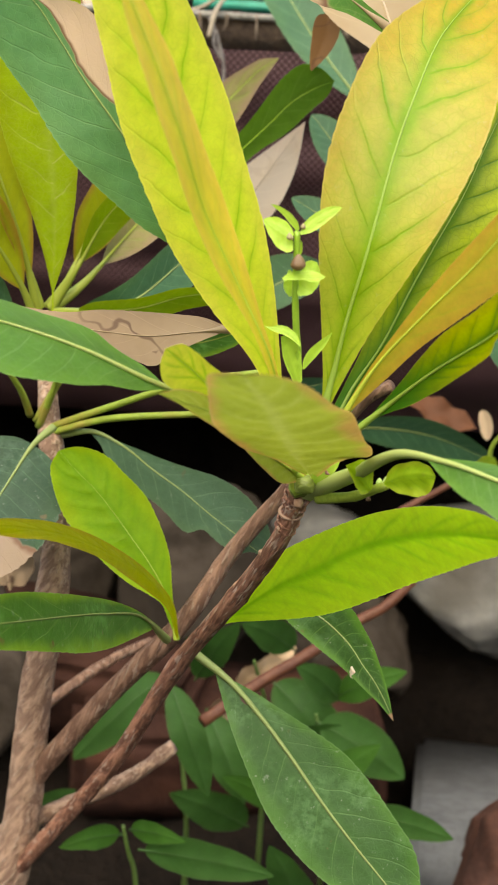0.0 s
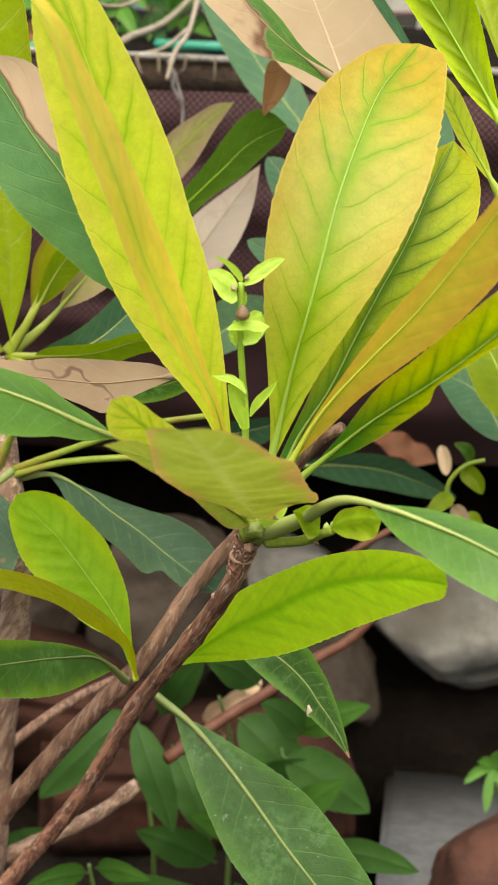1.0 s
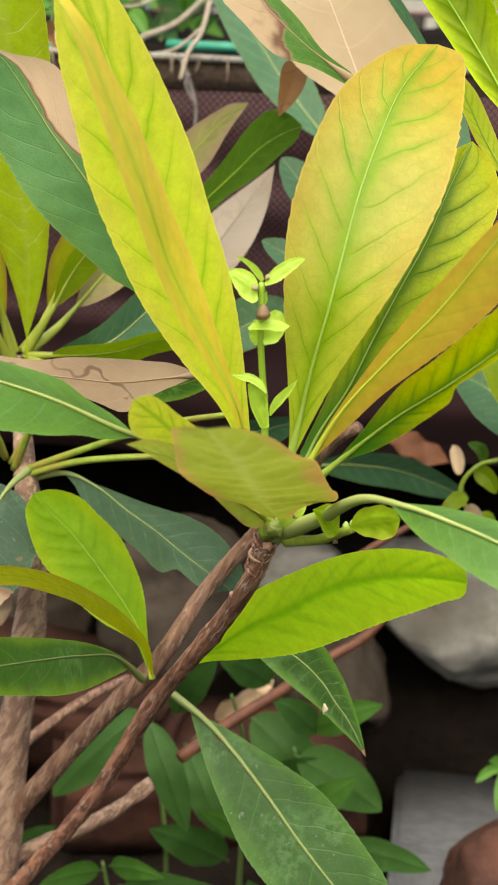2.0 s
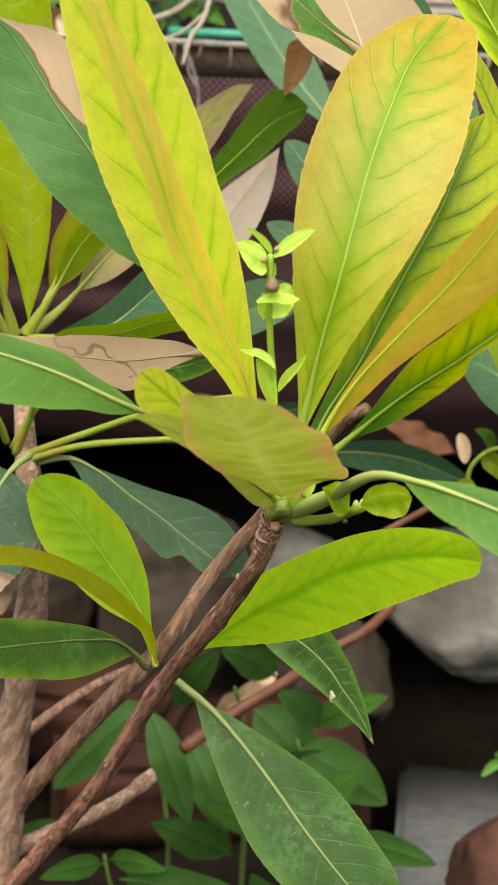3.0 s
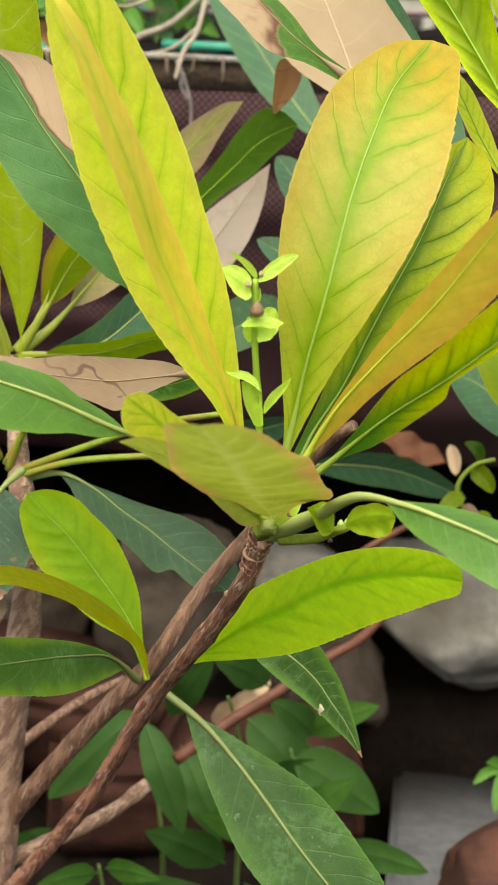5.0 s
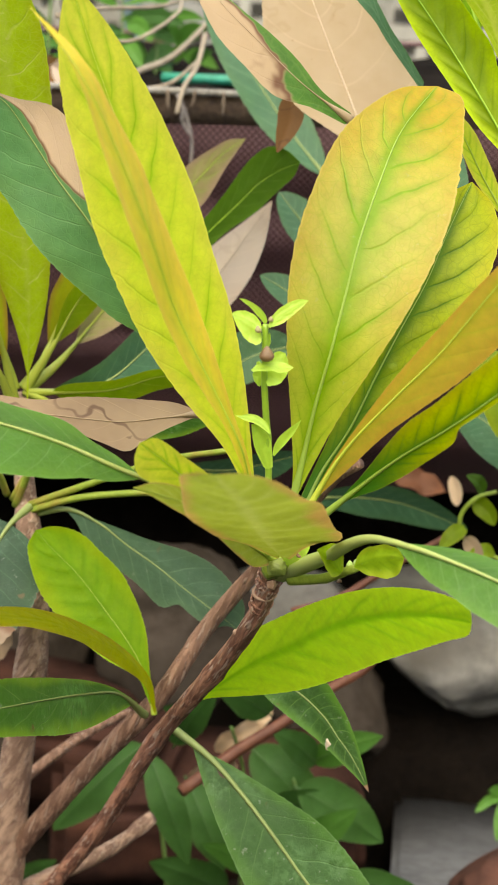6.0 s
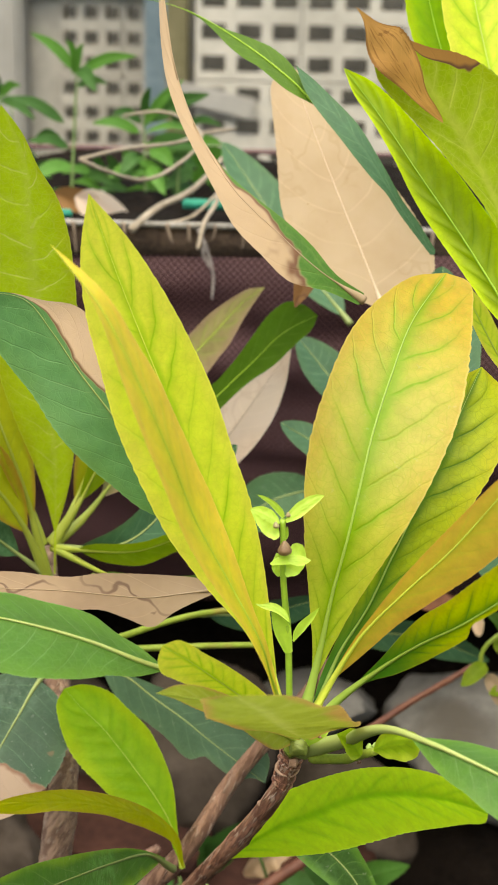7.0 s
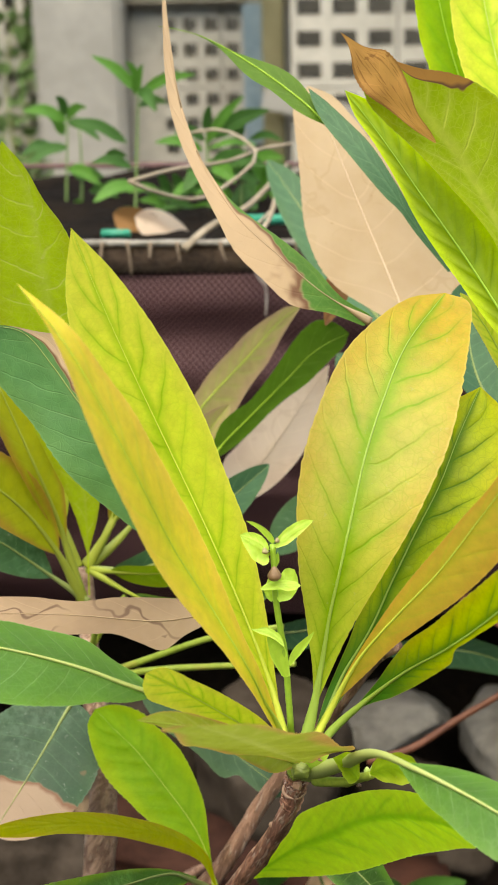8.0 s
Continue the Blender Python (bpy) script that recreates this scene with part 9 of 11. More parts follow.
leaf([(-0.8342, 3.3376, 0.2452), (-0.8152, 3.3249, 0.2653), (-0.7988, 3.3191, 0.2748)], 0.0149, (0.638, 0.181, -0.748), VINE, weed, None, a=0.5, b=0.6, fold=0.2, stalk=0.04, n=8, m=2, seed=53)
leaf([(-0.8108, 3.2790, 0.0592), (-0.8110, 3.2582, 0.0600), (-0.8136, 3.2440, 0.0499)], 0.0220, (-0.805, 0.418, 0.421), VINE, weed, None, a=0.5, b=0.6, fold=0.2, stalk=0.04, n=8, m=2, seed=54)
leaf([(-0.7854, 3.3073, 0.1376), (-0.7950, 3.2871, 0.1436), (-0.8070, 3.2738, 0.1388)], 0.0177, (-0.165, 0.601, 0.782), VINE, weed, None, a=0.5, b=0.6, fold=0.2, stalk=0.04, n=8, m=2, seed=55)
leaf([(-0.8046, 3.2801, 0.0606), (-0.8084, 3.2662, 0.0840), (-0.8147, 3.2591, 0.0963)], 0.0246, (0.786, 0.539, 0.303), VINE, weed, None, a=0.5, b=0.6, fold=0.2, stalk=0.04, n=8, m=2, seed=56)
leaf([(-0.8110, 3.2766, 0.0518), (-0.7963, 3.2629, 0.0701), (-0.7842, 3.2560, 0.0774)], 0.0199, (0.674, 0.196, -0.713), VINE, weed, None, a=0.5, b=0.6, fold=0.2, stalk=0.04, n=8, m=2, seed=57)
leaf([(-0.8331, 3.2987, 0.1262), (-0.8209, 3.2771, 0.1208), (-0.8113, 3.2622, 0.1048)], 0.0136, (-0.860, 0.112, -0.499), VINE, weed, None, a=0.5, b=0.6, fold=0.2, stalk=0.04, n=8, m=2, seed=58)
leaf([(-0.8403, 3.3215, 0.1981), (-0.8519, 3.3014, 0.2049), (-0.8659, 3.2882, 0.2011)], 0.0231, (-0.083, 0.611, 0.787), VINE, weed, None, a=0.5, b=0.6, fold=0.2, stalk=0.04, n=8, m=2, seed=59)
leaf([(-0.6969, 3.4153, 0.4407), (-0.7031, 3.3991, 0.4577), (-0.7114, 3.3900, 0.4648)], 0.0211, (0.657, 0.584, 0.478), VINE, weed, None, a=0.5, b=0.6, fold=0.2, stalk=0.04, n=8, m=2, seed=60)
leaf([(-0.7655, 3.3364, 0.2206), (-0.7511, 3.3221, 0.2371), (-0.7391, 3.3147, 0.2430)], 0.0194, (0.650, 0.186, -0.737), VINE, weed, None, a=0.5, b=0.6, fold=0.2, stalk=0.04, n=8, m=2, seed=61)
leaf([(-0.7434, 3.4102, 0.4393), (-0.7477, 3.3893, 0.4414), (-0.7542, 3.3756, 0.4337)], 0.0137, (-0.420, 0.554, 0.718), VINE, weed, None, a=0.5, b=0.6, fold=0.2, stalk=0.04, n=8, m=2, seed=62)
leaf([(-0.8529, 3.3816, 0.3855), (-0.8445, 3.3587, 0.3776), (-0.8387, 3.3429, 0.3598)], 0.0199, (-0.947, 0.179, -0.267), VINE, weed, None, a=0.5, b=0.6, fold=0.2, stalk=0.04, n=8, m=2, seed=63)
leaf([(-0.7209, 3.3514, 0.2526), (-0.7060, 3.3365, 0.2671), (-0.6933, 3.3285, 0.2711)], 0.0224, (0.551, 0.148, -0.821), VINE, weed, None, a=0.5, b=0.6, fold=0.2, stalk=0.04, n=8, m=2, seed=64)
leaf([(-0.7637, 3.3264, 0.1894), (-0.7615, 3.3016, 0.1777), (-0.7616, 3.2838, 0.1556)], 0.0228, (-0.961, 0.276, 0.034), VINE, weed, None, a=0.5, b=0.6, fold=0.2, stalk=0.04, n=8, m=2, seed=65)
leaf([(-0.8289, 3.3336, 0.2314), (-0.8147, 3.3161, 0.2382), (-0.8030, 3.3055, 0.2345)], 0.0161, (-0.017, 0.033, -0.999), VINE, weed, None, a=0.5, b=0.6, fold=0.2, stalk=0.04, n=8, m=2, seed=66)
leaf([(-0.7356, 3.4186, 0.4626), (-0.7313, 3.4046, 0.4830), (-0.7292, 3.3977, 0.4936)], 0.0223, (0.903, 0.413, -0.120), VINE, weed, None, a=0.5, b=0.6, fold=0.2, stalk=0.04, n=8, m=2, seed=67)
leaf([(-0.7630, 3.2780, 0.0415), (-0.7671, 3.2552, 0.0376), (-0.7735, 3.2392, 0.0228)], 0.0125, (-0.802, 0.420, 0.425), VINE, weed, None, a=0.5, b=0.6, fold=0.2, stalk=0.04, n=8, m=2, seed=68)
leaf([(-0.7643, 3.3577, 0.2852), (-0.7396, 3.3416, 0.2931), (-0.7173, 3.3324, 0.2906)], 0.0137, (0.057, 0.041, -0.998), VINE, weed, None, a=0.5, b=0.6, fold=0.2, stalk=0.04, n=8, m=2, seed=69)
leaf([(-0.8469, 3.3958, 0.4271), (-0.8355, 3.3726, 0.4172), (-0.8267, 3.3564, 0.3974)], 0.0196, (-0.907, 0.140, -0.397), VINE, weed, None, a=0.5, b=0.6, fold=0.2, stalk=0.04, n=8, m=2, seed=70)
leaf([(-0.7671, 3.3505, 0.2641), (-0.7490, 3.3331, 0.2700), (-0.7333, 3.3226, 0.2655)], 0.0261, (-0.066, 0.029, -0.997), VINE, weed, None, a=0.5, b=0.6, fold=0.2, stalk=0.04, n=8, m=2, seed=71)
leaf([(-0.7212, 3.3381, 0.2123), (-0.7101, 3.3145, 0.2013), (-0.7013, 3.2979, 0.1800)], 0.0178, (-0.914, 0.146, -0.377), VINE, weed, None, a=0.5, b=0.6, fold=0.2, stalk=0.04, n=8, m=2, seed=72)
leaf([(-0.7545, 3.3917, 0.3863), (-0.7558, 3.3690, 0.3818), (-0.7594, 3.3533, 0.3673)], 0.0174, (-0.858, 0.386, 0.338), VINE, weed, None, a=0.5, b=0.6, fold=0.2, stalk=0.04, n=8, m=2, seed=73)
leaf([(-0.8482, 3.3129, 0.1742), (-0.8353, 3.2911, 0.1680), (-0.8249, 3.2760, 0.1512)], 0.0206, (-0.850, 0.108, -0.515), VINE, weed, None, a=0.5, b=0.6, fold=0.2, stalk=0.04, n=8, m=2, seed=74)
leaf([(-0.7417, 3.3793, 0.3444), (-0.7417, 3.3549, 0.3344), (-0.7439, 3.3376, 0.3144)], 0.0173, (-0.936, 0.317, 0.152), VINE, weed, None, a=0.5, b=0.6, fold=0.2, stalk=0.04, n=8, m=2, seed=75)
leaf([(-0.8266, 3.2774, 0.0589), (-0.8022, 3.2606, 0.0649), (-0.7804, 3.2506, 0.0600)], 0.0159, (-0.103, 0.026, -0.994), VINE, weed, None, a=0.5, b=0.6, fold=0.2, stalk=0.04, n=8, m=2, seed=76)
leaf([(-0.7898, 3.2696, 0.0238), (-0.8008, 3.2481, 0.0261), (-0.8142, 3.2333, 0.0173)], 0.0177, (-0.394, 0.560, 0.728), VINE, weed, None, a=0.5, b=0.6, fold=0.2, stalk=0.04, n=8, m=2, seed=77)
leaf([(-0.7058, 3.3171, 0.1432), (-0.7109, 3.2976, 0.1499), (-0.7181, 3.2850, 0.1458)], 0.0170, (-0.144, 0.604, 0.784), VINE, weed, None, a=0.5, b=0.6, fold=0.2, stalk=0.04, n=8, m=2, seed=78)
leaf([(-0.7747, 3.3775, 0.3489), (-0.7808, 3.3586, 0.3578), (-0.7891, 3.3468, 0.3566)], 0.0188, (0.172, 0.627, 0.760), VINE, weed, None, a=0.5, b=0.6, fold=0.2, stalk=0.04, n=8, m=2, seed=79)
leaf([(-0.7675, 3.3184, 0.1662), (-0.7631, 3.3056, 0.1902), (-0.7611, 3.2995, 0.2035)], 0.0178, (0.903, 0.415, -0.113), VINE, weed, None, a=0.5, b=0.6, fold=0.2, stalk=0.04, n=8, m=2, seed=80)
leaf([(-0.7783, 3.2867, 0.0727), (-0.7849, 3.2635, 0.0682), (-0.7938, 3.2470, 0.0529)], 0.0260, (-0.743, 0.449, 0.496), VINE, weed, None, a=0.5, b=0.6, fold=0.2, stalk=0.04, n=8, m=2, seed=81)
leaf([(-0.7046, 3.3433, 0.2229), (-0.7057, 3.3196, 0.2156), (-0.7088, 3.3029, 0.1979)], 0.0216, (-0.913, 0.343, 0.222), VINE, weed, None, a=0.5, b=0.6, fold=0.2, stalk=0.04, n=8, m=2, seed=82)
leaf([(-0.7688, 3.3692, 0.3218), (-0.7732, 3.3490, 0.3260), (-0.7798, 3.3358, 0.3200)], 0.0159, (-0.290, 0.581, 0.760), VINE, weed, None, a=0.5, b=0.6, fold=0.2, stalk=0.04, n=8, m=2, seed=83)
leaf([(-0.8286, 3.3138, 0.1709), (-0.8134, 3.2973, 0.1803), (-0.8007, 3.2876, 0.1791)], 0.0122, (0.196, 0.061, -0.979), VINE, weed, None, a=0.5, b=0.6, fold=0.2, stalk=0.04, n=8, m=2, seed=84)
leaf([(-0.7345, 3.3704, 0.3151), (-0.7392, 3.3511, 0.3221), (-0.7461, 3.3388, 0.3190)], 0.0143, (0.004, 0.619, 0.785), VINE, weed, None, a=0.5, b=0.6, fold=0.2, stalk=0.04, n=8, m=2, seed=85)
leaf([(-0.7410, 3.3313, 0.1976), (-0.7240, 3.3191, 0.2197), (-0.7093, 3.3138, 0.2311)], 0.0169, (0.708, 0.212, -0.674), VINE, weed, None, a=0.5, b=0.6, fold=0.2, stalk=0.04, n=8, m=2, seed=86)
leaf([(-0.7535, 3.3543, 0.2717), (-0.7622, 3.3348, 0.2792), (-0.7730, 3.3222, 0.2765)], 0.0258, (0.002, 0.619, 0.786), VINE, weed, None, a=0.5, b=0.6, fold=0.2, stalk=0.04, n=8, m=2, seed=87)
leaf([(-0.7540, 3.4012, 0.4150), (-0.7558, 3.3878, 0.4394), (-0.7598, 3.3816, 0.4538)], 0.0246, (0.854, 0.497, 0.152), VINE, weed, None, a=0.5, b=0.6, fold=0.2, stalk=0.04, n=8, m=2, seed=88)
leaf([(-0.7649, 3.4197, 0.4748), (-0.7532, 3.4073, 0.4979), (-0.7439, 3.4020, 0.5112)], 0.0223, (0.844, 0.301, -0.443), VINE, weed, None, a=0.5, b=0.6, fold=0.2, stalk=0.04, n=8, m=2, seed=89)
leaf([(-0.7843, 3.3617, 0.3037), (-0.7797, 3.3463, 0.3196), (-0.7775, 3.3377, 0.3253)], 0.0230, (0.903, 0.417, -0.109), VINE, weed, None, a=0.5, b=0.6, fold=0.2, stalk=0.04, n=8, m=2, seed=90)
leaf([(-0.7741, 3.4103, 0.4491), (-0.7634, 3.3958, 0.4659), (-0.7550, 3.3883, 0.4729)], 0.0133, (0.803, 0.268, -0.532), VINE, weed, None, a=0.5, b=0.6, fold=0.2, stalk=0.04, n=8, m=2, seed=91)
leaf([(-0.8234, 3.2847, 0.0803), (-0.8098, 3.2624, 0.0727), (-0.7987, 3.2469, 0.0542)], 0.0233, (-0.858, 0.111, -0.501), VINE, weed, None, a=0.5, b=0.6, fold=0.2, stalk=0.04, n=8, m=2, seed=92)
leaf([(-0.8387, 3.3483, 0.2794), (-0.8301, 3.3346, 0.2994), (-0.8240, 3.3278, 0.3091)], 0.0242, (0.876, 0.337, -0.345), VINE, weed, None, a=0.5, b=0.6, fold=0.2, stalk=0.04, n=8, m=2, seed=93)
leaf([(-0.7913, 3.3231, 0.1879), (-0.7821, 3.2995, 0.1775), (-0.7753, 3.2828, 0.1566)], 0.0238, (-0.943, 0.174, -0.285), VINE, weed, None, a=0.5, b=0.6, fold=0.2, stalk=0.04, n=8, m=2, seed=94)
leaf([(-0.7626, 3.3726, 0.3303), (-0.7670, 3.3491, 0.3246), (-0.7736, 3.3327, 0.3088)], 0.0136, (-0.798, 0.422, 0.430), VINE, weed, None, a=0.5, b=0.6, fold=0.2, stalk=0.04, n=8, m=2, seed=95)
leaf([(-0.7715, 3.3760, 0.3434), (-0.7735, 3.3535, 0.3399), (-0.7778, 3.3381, 0.3264)], 0.0237, (-0.818, 0.411, 0.403), VINE, weed, None, a=0.5, b=0.6, fold=0.2, stalk=0.04, n=8, m=2, seed=96)
leaf([(-0.8252, 3.3801, 0.3723), (-0.8156, 3.3595, 0.3712), (-0.8085, 3.3460, 0.3600)], 0.0179, (-0.834, 0.100, -0.542), VINE, weed, None, a=0.5, b=0.6, fold=0.2, stalk=0.04, n=8, m=2, seed=97)
leaf([(-0.7163, 3.2880, 0.0576), (-0.7255, 3.2683, 0.0649), (-0.7368, 3.2555, 0.0613)], 0.0242, (-0.105, 0.608, 0.787), VINE, weed, None, a=0.5, b=0.6, fold=0.2, stalk=0.04, n=8, m=2, seed=98)
leaf([(-0.7678, 3.3375, 0.2247), (-0.7687, 3.3210, 0.2392), (-0.7718, 3.3114, 0.2431)], 0.0238, (0.724, 0.564, 0.397), VINE, weed, None, a=0.5, b=0.6, fold=0.2, stalk=0.04, n=8, m=2, seed=99)
leaf([(-0.8353, 3.3338, 0.2339), (-0.8165, 3.3187, 0.2468), (-0.8003, 3.3106, 0.2493)], 0.0167, (0.380, 0.099, -0.920), VINE, weed, None, a=0.5, b=0.6, fold=0.2, stalk=0.04, n=8, m=2, seed=100)
leaf([(-0.7351, 3.2865, 0.0588), (-0.7373, 3.2698, 0.0729), (-0.7418, 3.2597, 0.0759)], 0.0244, (0.594, 0.597, 0.539), VINE, weed, None, a=0.5, b=0.6, fold=0.2, stalk=0.04, n=8, m=2, seed=101)
leaf([(-0.8488, 3.3101, 0.1658), (-0.8351, 3.2946, 0.1787), (-0.8239, 3.2858, 0.1809)], 0.0193, (0.511, 0.135, -0.849), VINE, weed, None, a=0.5, b=0.6, fold=0.2, stalk=0.04, n=8, m=2, seed=102)
leaf([(-0.7409, 3.3972, 0.3989), (-0.7360, 3.3756, 0.3959), (-0.7333, 3.3611, 0.3830)], 0.0140, (-0.967, 0.229, -0.107), VINE, weed, None, a=0.5, b=0.6, fold=0.2, stalk=0.04, n=8, m=2, seed=103)
leaf([(-0.8341, 3.3709, 0.3471), (-0.8288, 3.3577, 0.3696), (-0.8260, 3.3514, 0.3819)], 0.0227, (0.903, 0.406, -0.142), VINE, weed, None, a=0.5, b=0.6, fold=0.2, stalk=0.04, n=8, m=2, seed=104)
leaf([(-0.7461, 3.3019, 0.1091), (-0.7323, 3.2807, 0.1048), (-0.7209, 3.2663, 0.0897)], 0.0121, (-0.783, 0.081, -0.616), VINE, weed, None, a=0.5, b=0.6, fold=0.2, stalk=0.04, n=8, m=2, seed=105)
leaf([(-0.7727, 3.2919, 0.0867), (-0.7799, 3.2720, 0.0928), (-0.7893, 3.2590, 0.0881)], 0.0157, (-0.193, 0.597, 0.779), VINE, weed, None, a=0.5, b=0.6, fold=0.2, stalk=0.04, n=8, m=2, seed=106)
leaf([(-0.7881, 3.2796, 0.0540), (-0.7658, 3.2640, 0.0641), (-0.7460, 3.2551, 0.0631)], 0.0259, (0.109, 0.048, -0.993), VINE, weed, None, a=0.5, b=0.6, fold=0.2, stalk=0.04, n=8, m=2, seed=107)
leaf([(-0.7314, 3.3814, 0.3478), (-0.7428, 3.3592, 0.3479), (-0.7563, 3.3440, 0.3380)], 0.0219, (-0.403, 0.558, 0.725), VINE, weed, None, a=0.5, b=0.6, fold=0.2, stalk=0.04, n=8, m=2, seed=108)
leaf([(-0.7442, 3.3490, 0.2526), (-0.7269, 3.3268, 0.2440), (-0.7119, 3.3115, 0.2250)], 0.0149, (-0.762, 0.075, -0.643), VINE, weed, None, a=0.5, b=0.6, fold=0.2, stalk=0.04, n=8, m=2, seed=109)
leaf([(-0.6973, 3.4086, 0.4204), (-0.6799, 3.3915, 0.4273), (-0.6647, 3.3815, 0.4243)], 0.0234, (0.074, 0.043, -0.996), VINE, weed, None, a=0.5, b=0.6, fold=0.2, stalk=0.04, n=8, m=2, seed=110)
leaf([(-0.8513, 3.3457, 0.2752), (-0.8459, 3.3219, 0.2656), (-0.8431, 3.3052, 0.2459)], 0.0213, (-0.968, 0.236, -0.086), VINE, weed, None, a=0.5, b=0.6, fold=0.2, stalk=0.04, n=8, m=2, seed=111)
leaf([(-0.7779, 3.3123, 0.1509), (-0.7635, 3.2954, 0.1592), (-0.7515, 3.2852, 0.1568)], 0.0198, (0.086, 0.044, -0.995), VINE, weed, None, a=0.5, b=0.6, fold=0.2, stalk=0.04, n=8, m=2, seed=112)
leaf([(-0.7440, 3.3268, 0.1845), (-0.7408, 3.3023, 0.1735), (-0.7399, 3.2848, 0.1520)], 0.0153, (-0.965, 0.261, -0.012), VINE, weed, None, a=0.5, b=0.6, fold=0.2, stalk=0.04, n=8, m=2, seed=113)
leaf([(-0.7176, 3.3541, 0.2600), (-0.7015, 3.3322, 0.2526), (-0.6877, 3.3172, 0.2349)], 0.0129, (-0.762, 0.075, -0.643), VINE, weed, None, a=0.5, b=0.6, fold=0.2, stalk=0.04, n=8, m=2, seed=114)
leaf([(-0.7251, 3.3336, 0.1996), (-0.7074, 3.3204, 0.2185), (-0.6920, 3.3141, 0.2268)], 0.0175, (0.617, 0.172, -0.768), VINE, weed, None, a=0.5, b=0.6, fold=0.2, stalk=0.04, n=8, m=2, seed=115)
leaf([(-0.8315, 3.3749, 0.3585), (-0.8099, 3.3578, 0.3642), (-0.7908, 3.3477, 0.3598)], 0.0130, (-0.034, 0.031, -0.999), VINE, weed, None, a=0.5, b=0.6, fold=0.2, stalk=0.04, n=8, m=2, seed=116)
leaf([(-0.8245, 3.3788, 0.3683), (-0.8335, 3.3560, 0.3659), (-0.8449, 3.3402, 0.3534)], 0.0181, (-0.553, 0.519, 0.652), VINE, weed, None, a=0.5, b=0.6, fold=0.2, stalk=0.04, n=8, m=2, seed=117)
leaf([(-0.7733, 3.4068, 0.4382), (-0.7743, 3.3846, 0.4351), (-0.7776, 3.3695, 0.4223)], 0.0224, (-0.829, 0.405, 0.387), VINE, weed, None, a=0.5, b=0.6, fold=0.2, stalk=0.04, n=8, m=2, seed=118)
leaf([(-0.8491, 3.3195, 0.1946), (-0.8485, 3.3052, 0.2153), (-0.8505, 3.2977, 0.2252)], 0.0124, (0.855, 0.497, 0.151), VINE, weed, None, a=0.5, b=0.6, fold=0.2, stalk=0.04, n=8, m=2, seed=119)
leaf([(-0.8131, 3.3810, 0.3714), (-0.8094, 3.3586, 0.3664), (-0.8081, 3.3432, 0.3514)], 0.0257, (-0.962, 0.271, 0.019), VINE, weed, None, a=0.5, b=0.6, fold=0.2, stalk=0.04, n=8, m=2, seed=120)
leaf([(-0.7248, 3.2890, 0.0633), (-0.7231, 3.2746, 0.0832), (-0.7236, 3.2668, 0.0921)], 0.0253, (0.880, 0.471, 0.065), VINE, weed, None, a=0.5, b=0.6, fold=0.2, stalk=0.04, n=8, m=2, seed=121)
leaf([(-0.7761, 3.3924, 0.3951), (-0.7727, 3.3772, 0.4122), (-0.7717, 3.3691, 0.4193)], 0.0236, (0.896, 0.444, -0.024), VINE, weed, None, a=0.5, b=0.6, fold=0.2, stalk=0.04, n=8, m=2, seed=122)
leaf([(-0.7349, 3.3802, 0.3450), (-0.7470, 3.3587, 0.3477), (-0.7613, 3.3443, 0.3402)], 0.0213, (-0.266, 0.585, 0.766), VINE, weed, None, a=0.5, b=0.6, fold=0.2, stalk=0.04, n=8, m=2, seed=123)
leaf([(-0.7692, 3.3887, 0.3815), (-0.7721, 3.3646, 0.3732), (-0.7773, 3.3475, 0.3551)], 0.0183, (-0.868, 0.379, 0.320), VINE, weed, None, a=0.5, b=0.6, fold=0.2, stalk=0.04, n=8, m=2, seed=124)
leaf([(-0.7372, 3.3196, 0.1605), (-0.7386, 3.2984, 0.1607), (-0.7422, 3.2840, 0.1503)], 0.0215, (-0.770, 0.437, 0.466), VINE, weed, None, a=0.5, b=0.6, fold=0.2, stalk=0.04, n=8, m=2, seed=125)
leaf([(-0.7954, 3.3325, 0.2177), (-0.7831, 3.3125, 0.2176), (-0.7733, 3.2995, 0.2070)], 0.0178, (-0.691, 0.056, -0.721), VINE, weed, None, a=0.5, b=0.6, fold=0.2, stalk=0.04, n=8, m=2, seed=126)
leaf([(-0.7468, 3.4056, 0.4263), (-0.7391, 3.3929, 0.4498), (-0.7338, 3.3873, 0.4633)], 0.0214, (0.891, 0.361, -0.275), VINE, weed, None, a=0.5, b=0.6, fold=0.2, stalk=0.04, n=8, m=2, seed=127)
leaf([(-0.7336, 3.3882, 0.3692), (-0.7188, 3.3682, 0.3681), (-0.7064, 3.3552, 0.3569)], 0.0135, (-0.580, 0.037, -0.814), VINE, weed, None, a=0.5, b=0.6, fold=0.2, stalk=0.04, n=8, m=2, seed=128)
leaf([(-0.7850, 3.3033, 0.1255), (-0.7838, 3.2790, 0.1154), (-0.7849, 3.2615, 0.0947)], 0.0183, (-0.950, 0.297, 0.093), VINE, weed, None, a=0.5, b=0.6, fold=0.2, stalk=0.04, n=8, m=2, seed=129)
leaf([(-0.8260, 3.3178, 0.1822), (-0.8325, 3.2970, 0.1852), (-0.8415, 3.2830, 0.1777)], 0.0192, (-0.384, 0.562, 0.732), VINE, weed, None, a=0.5, b=0.6, fold=0.2, stalk=0.04, n=8, m=2, seed=130)
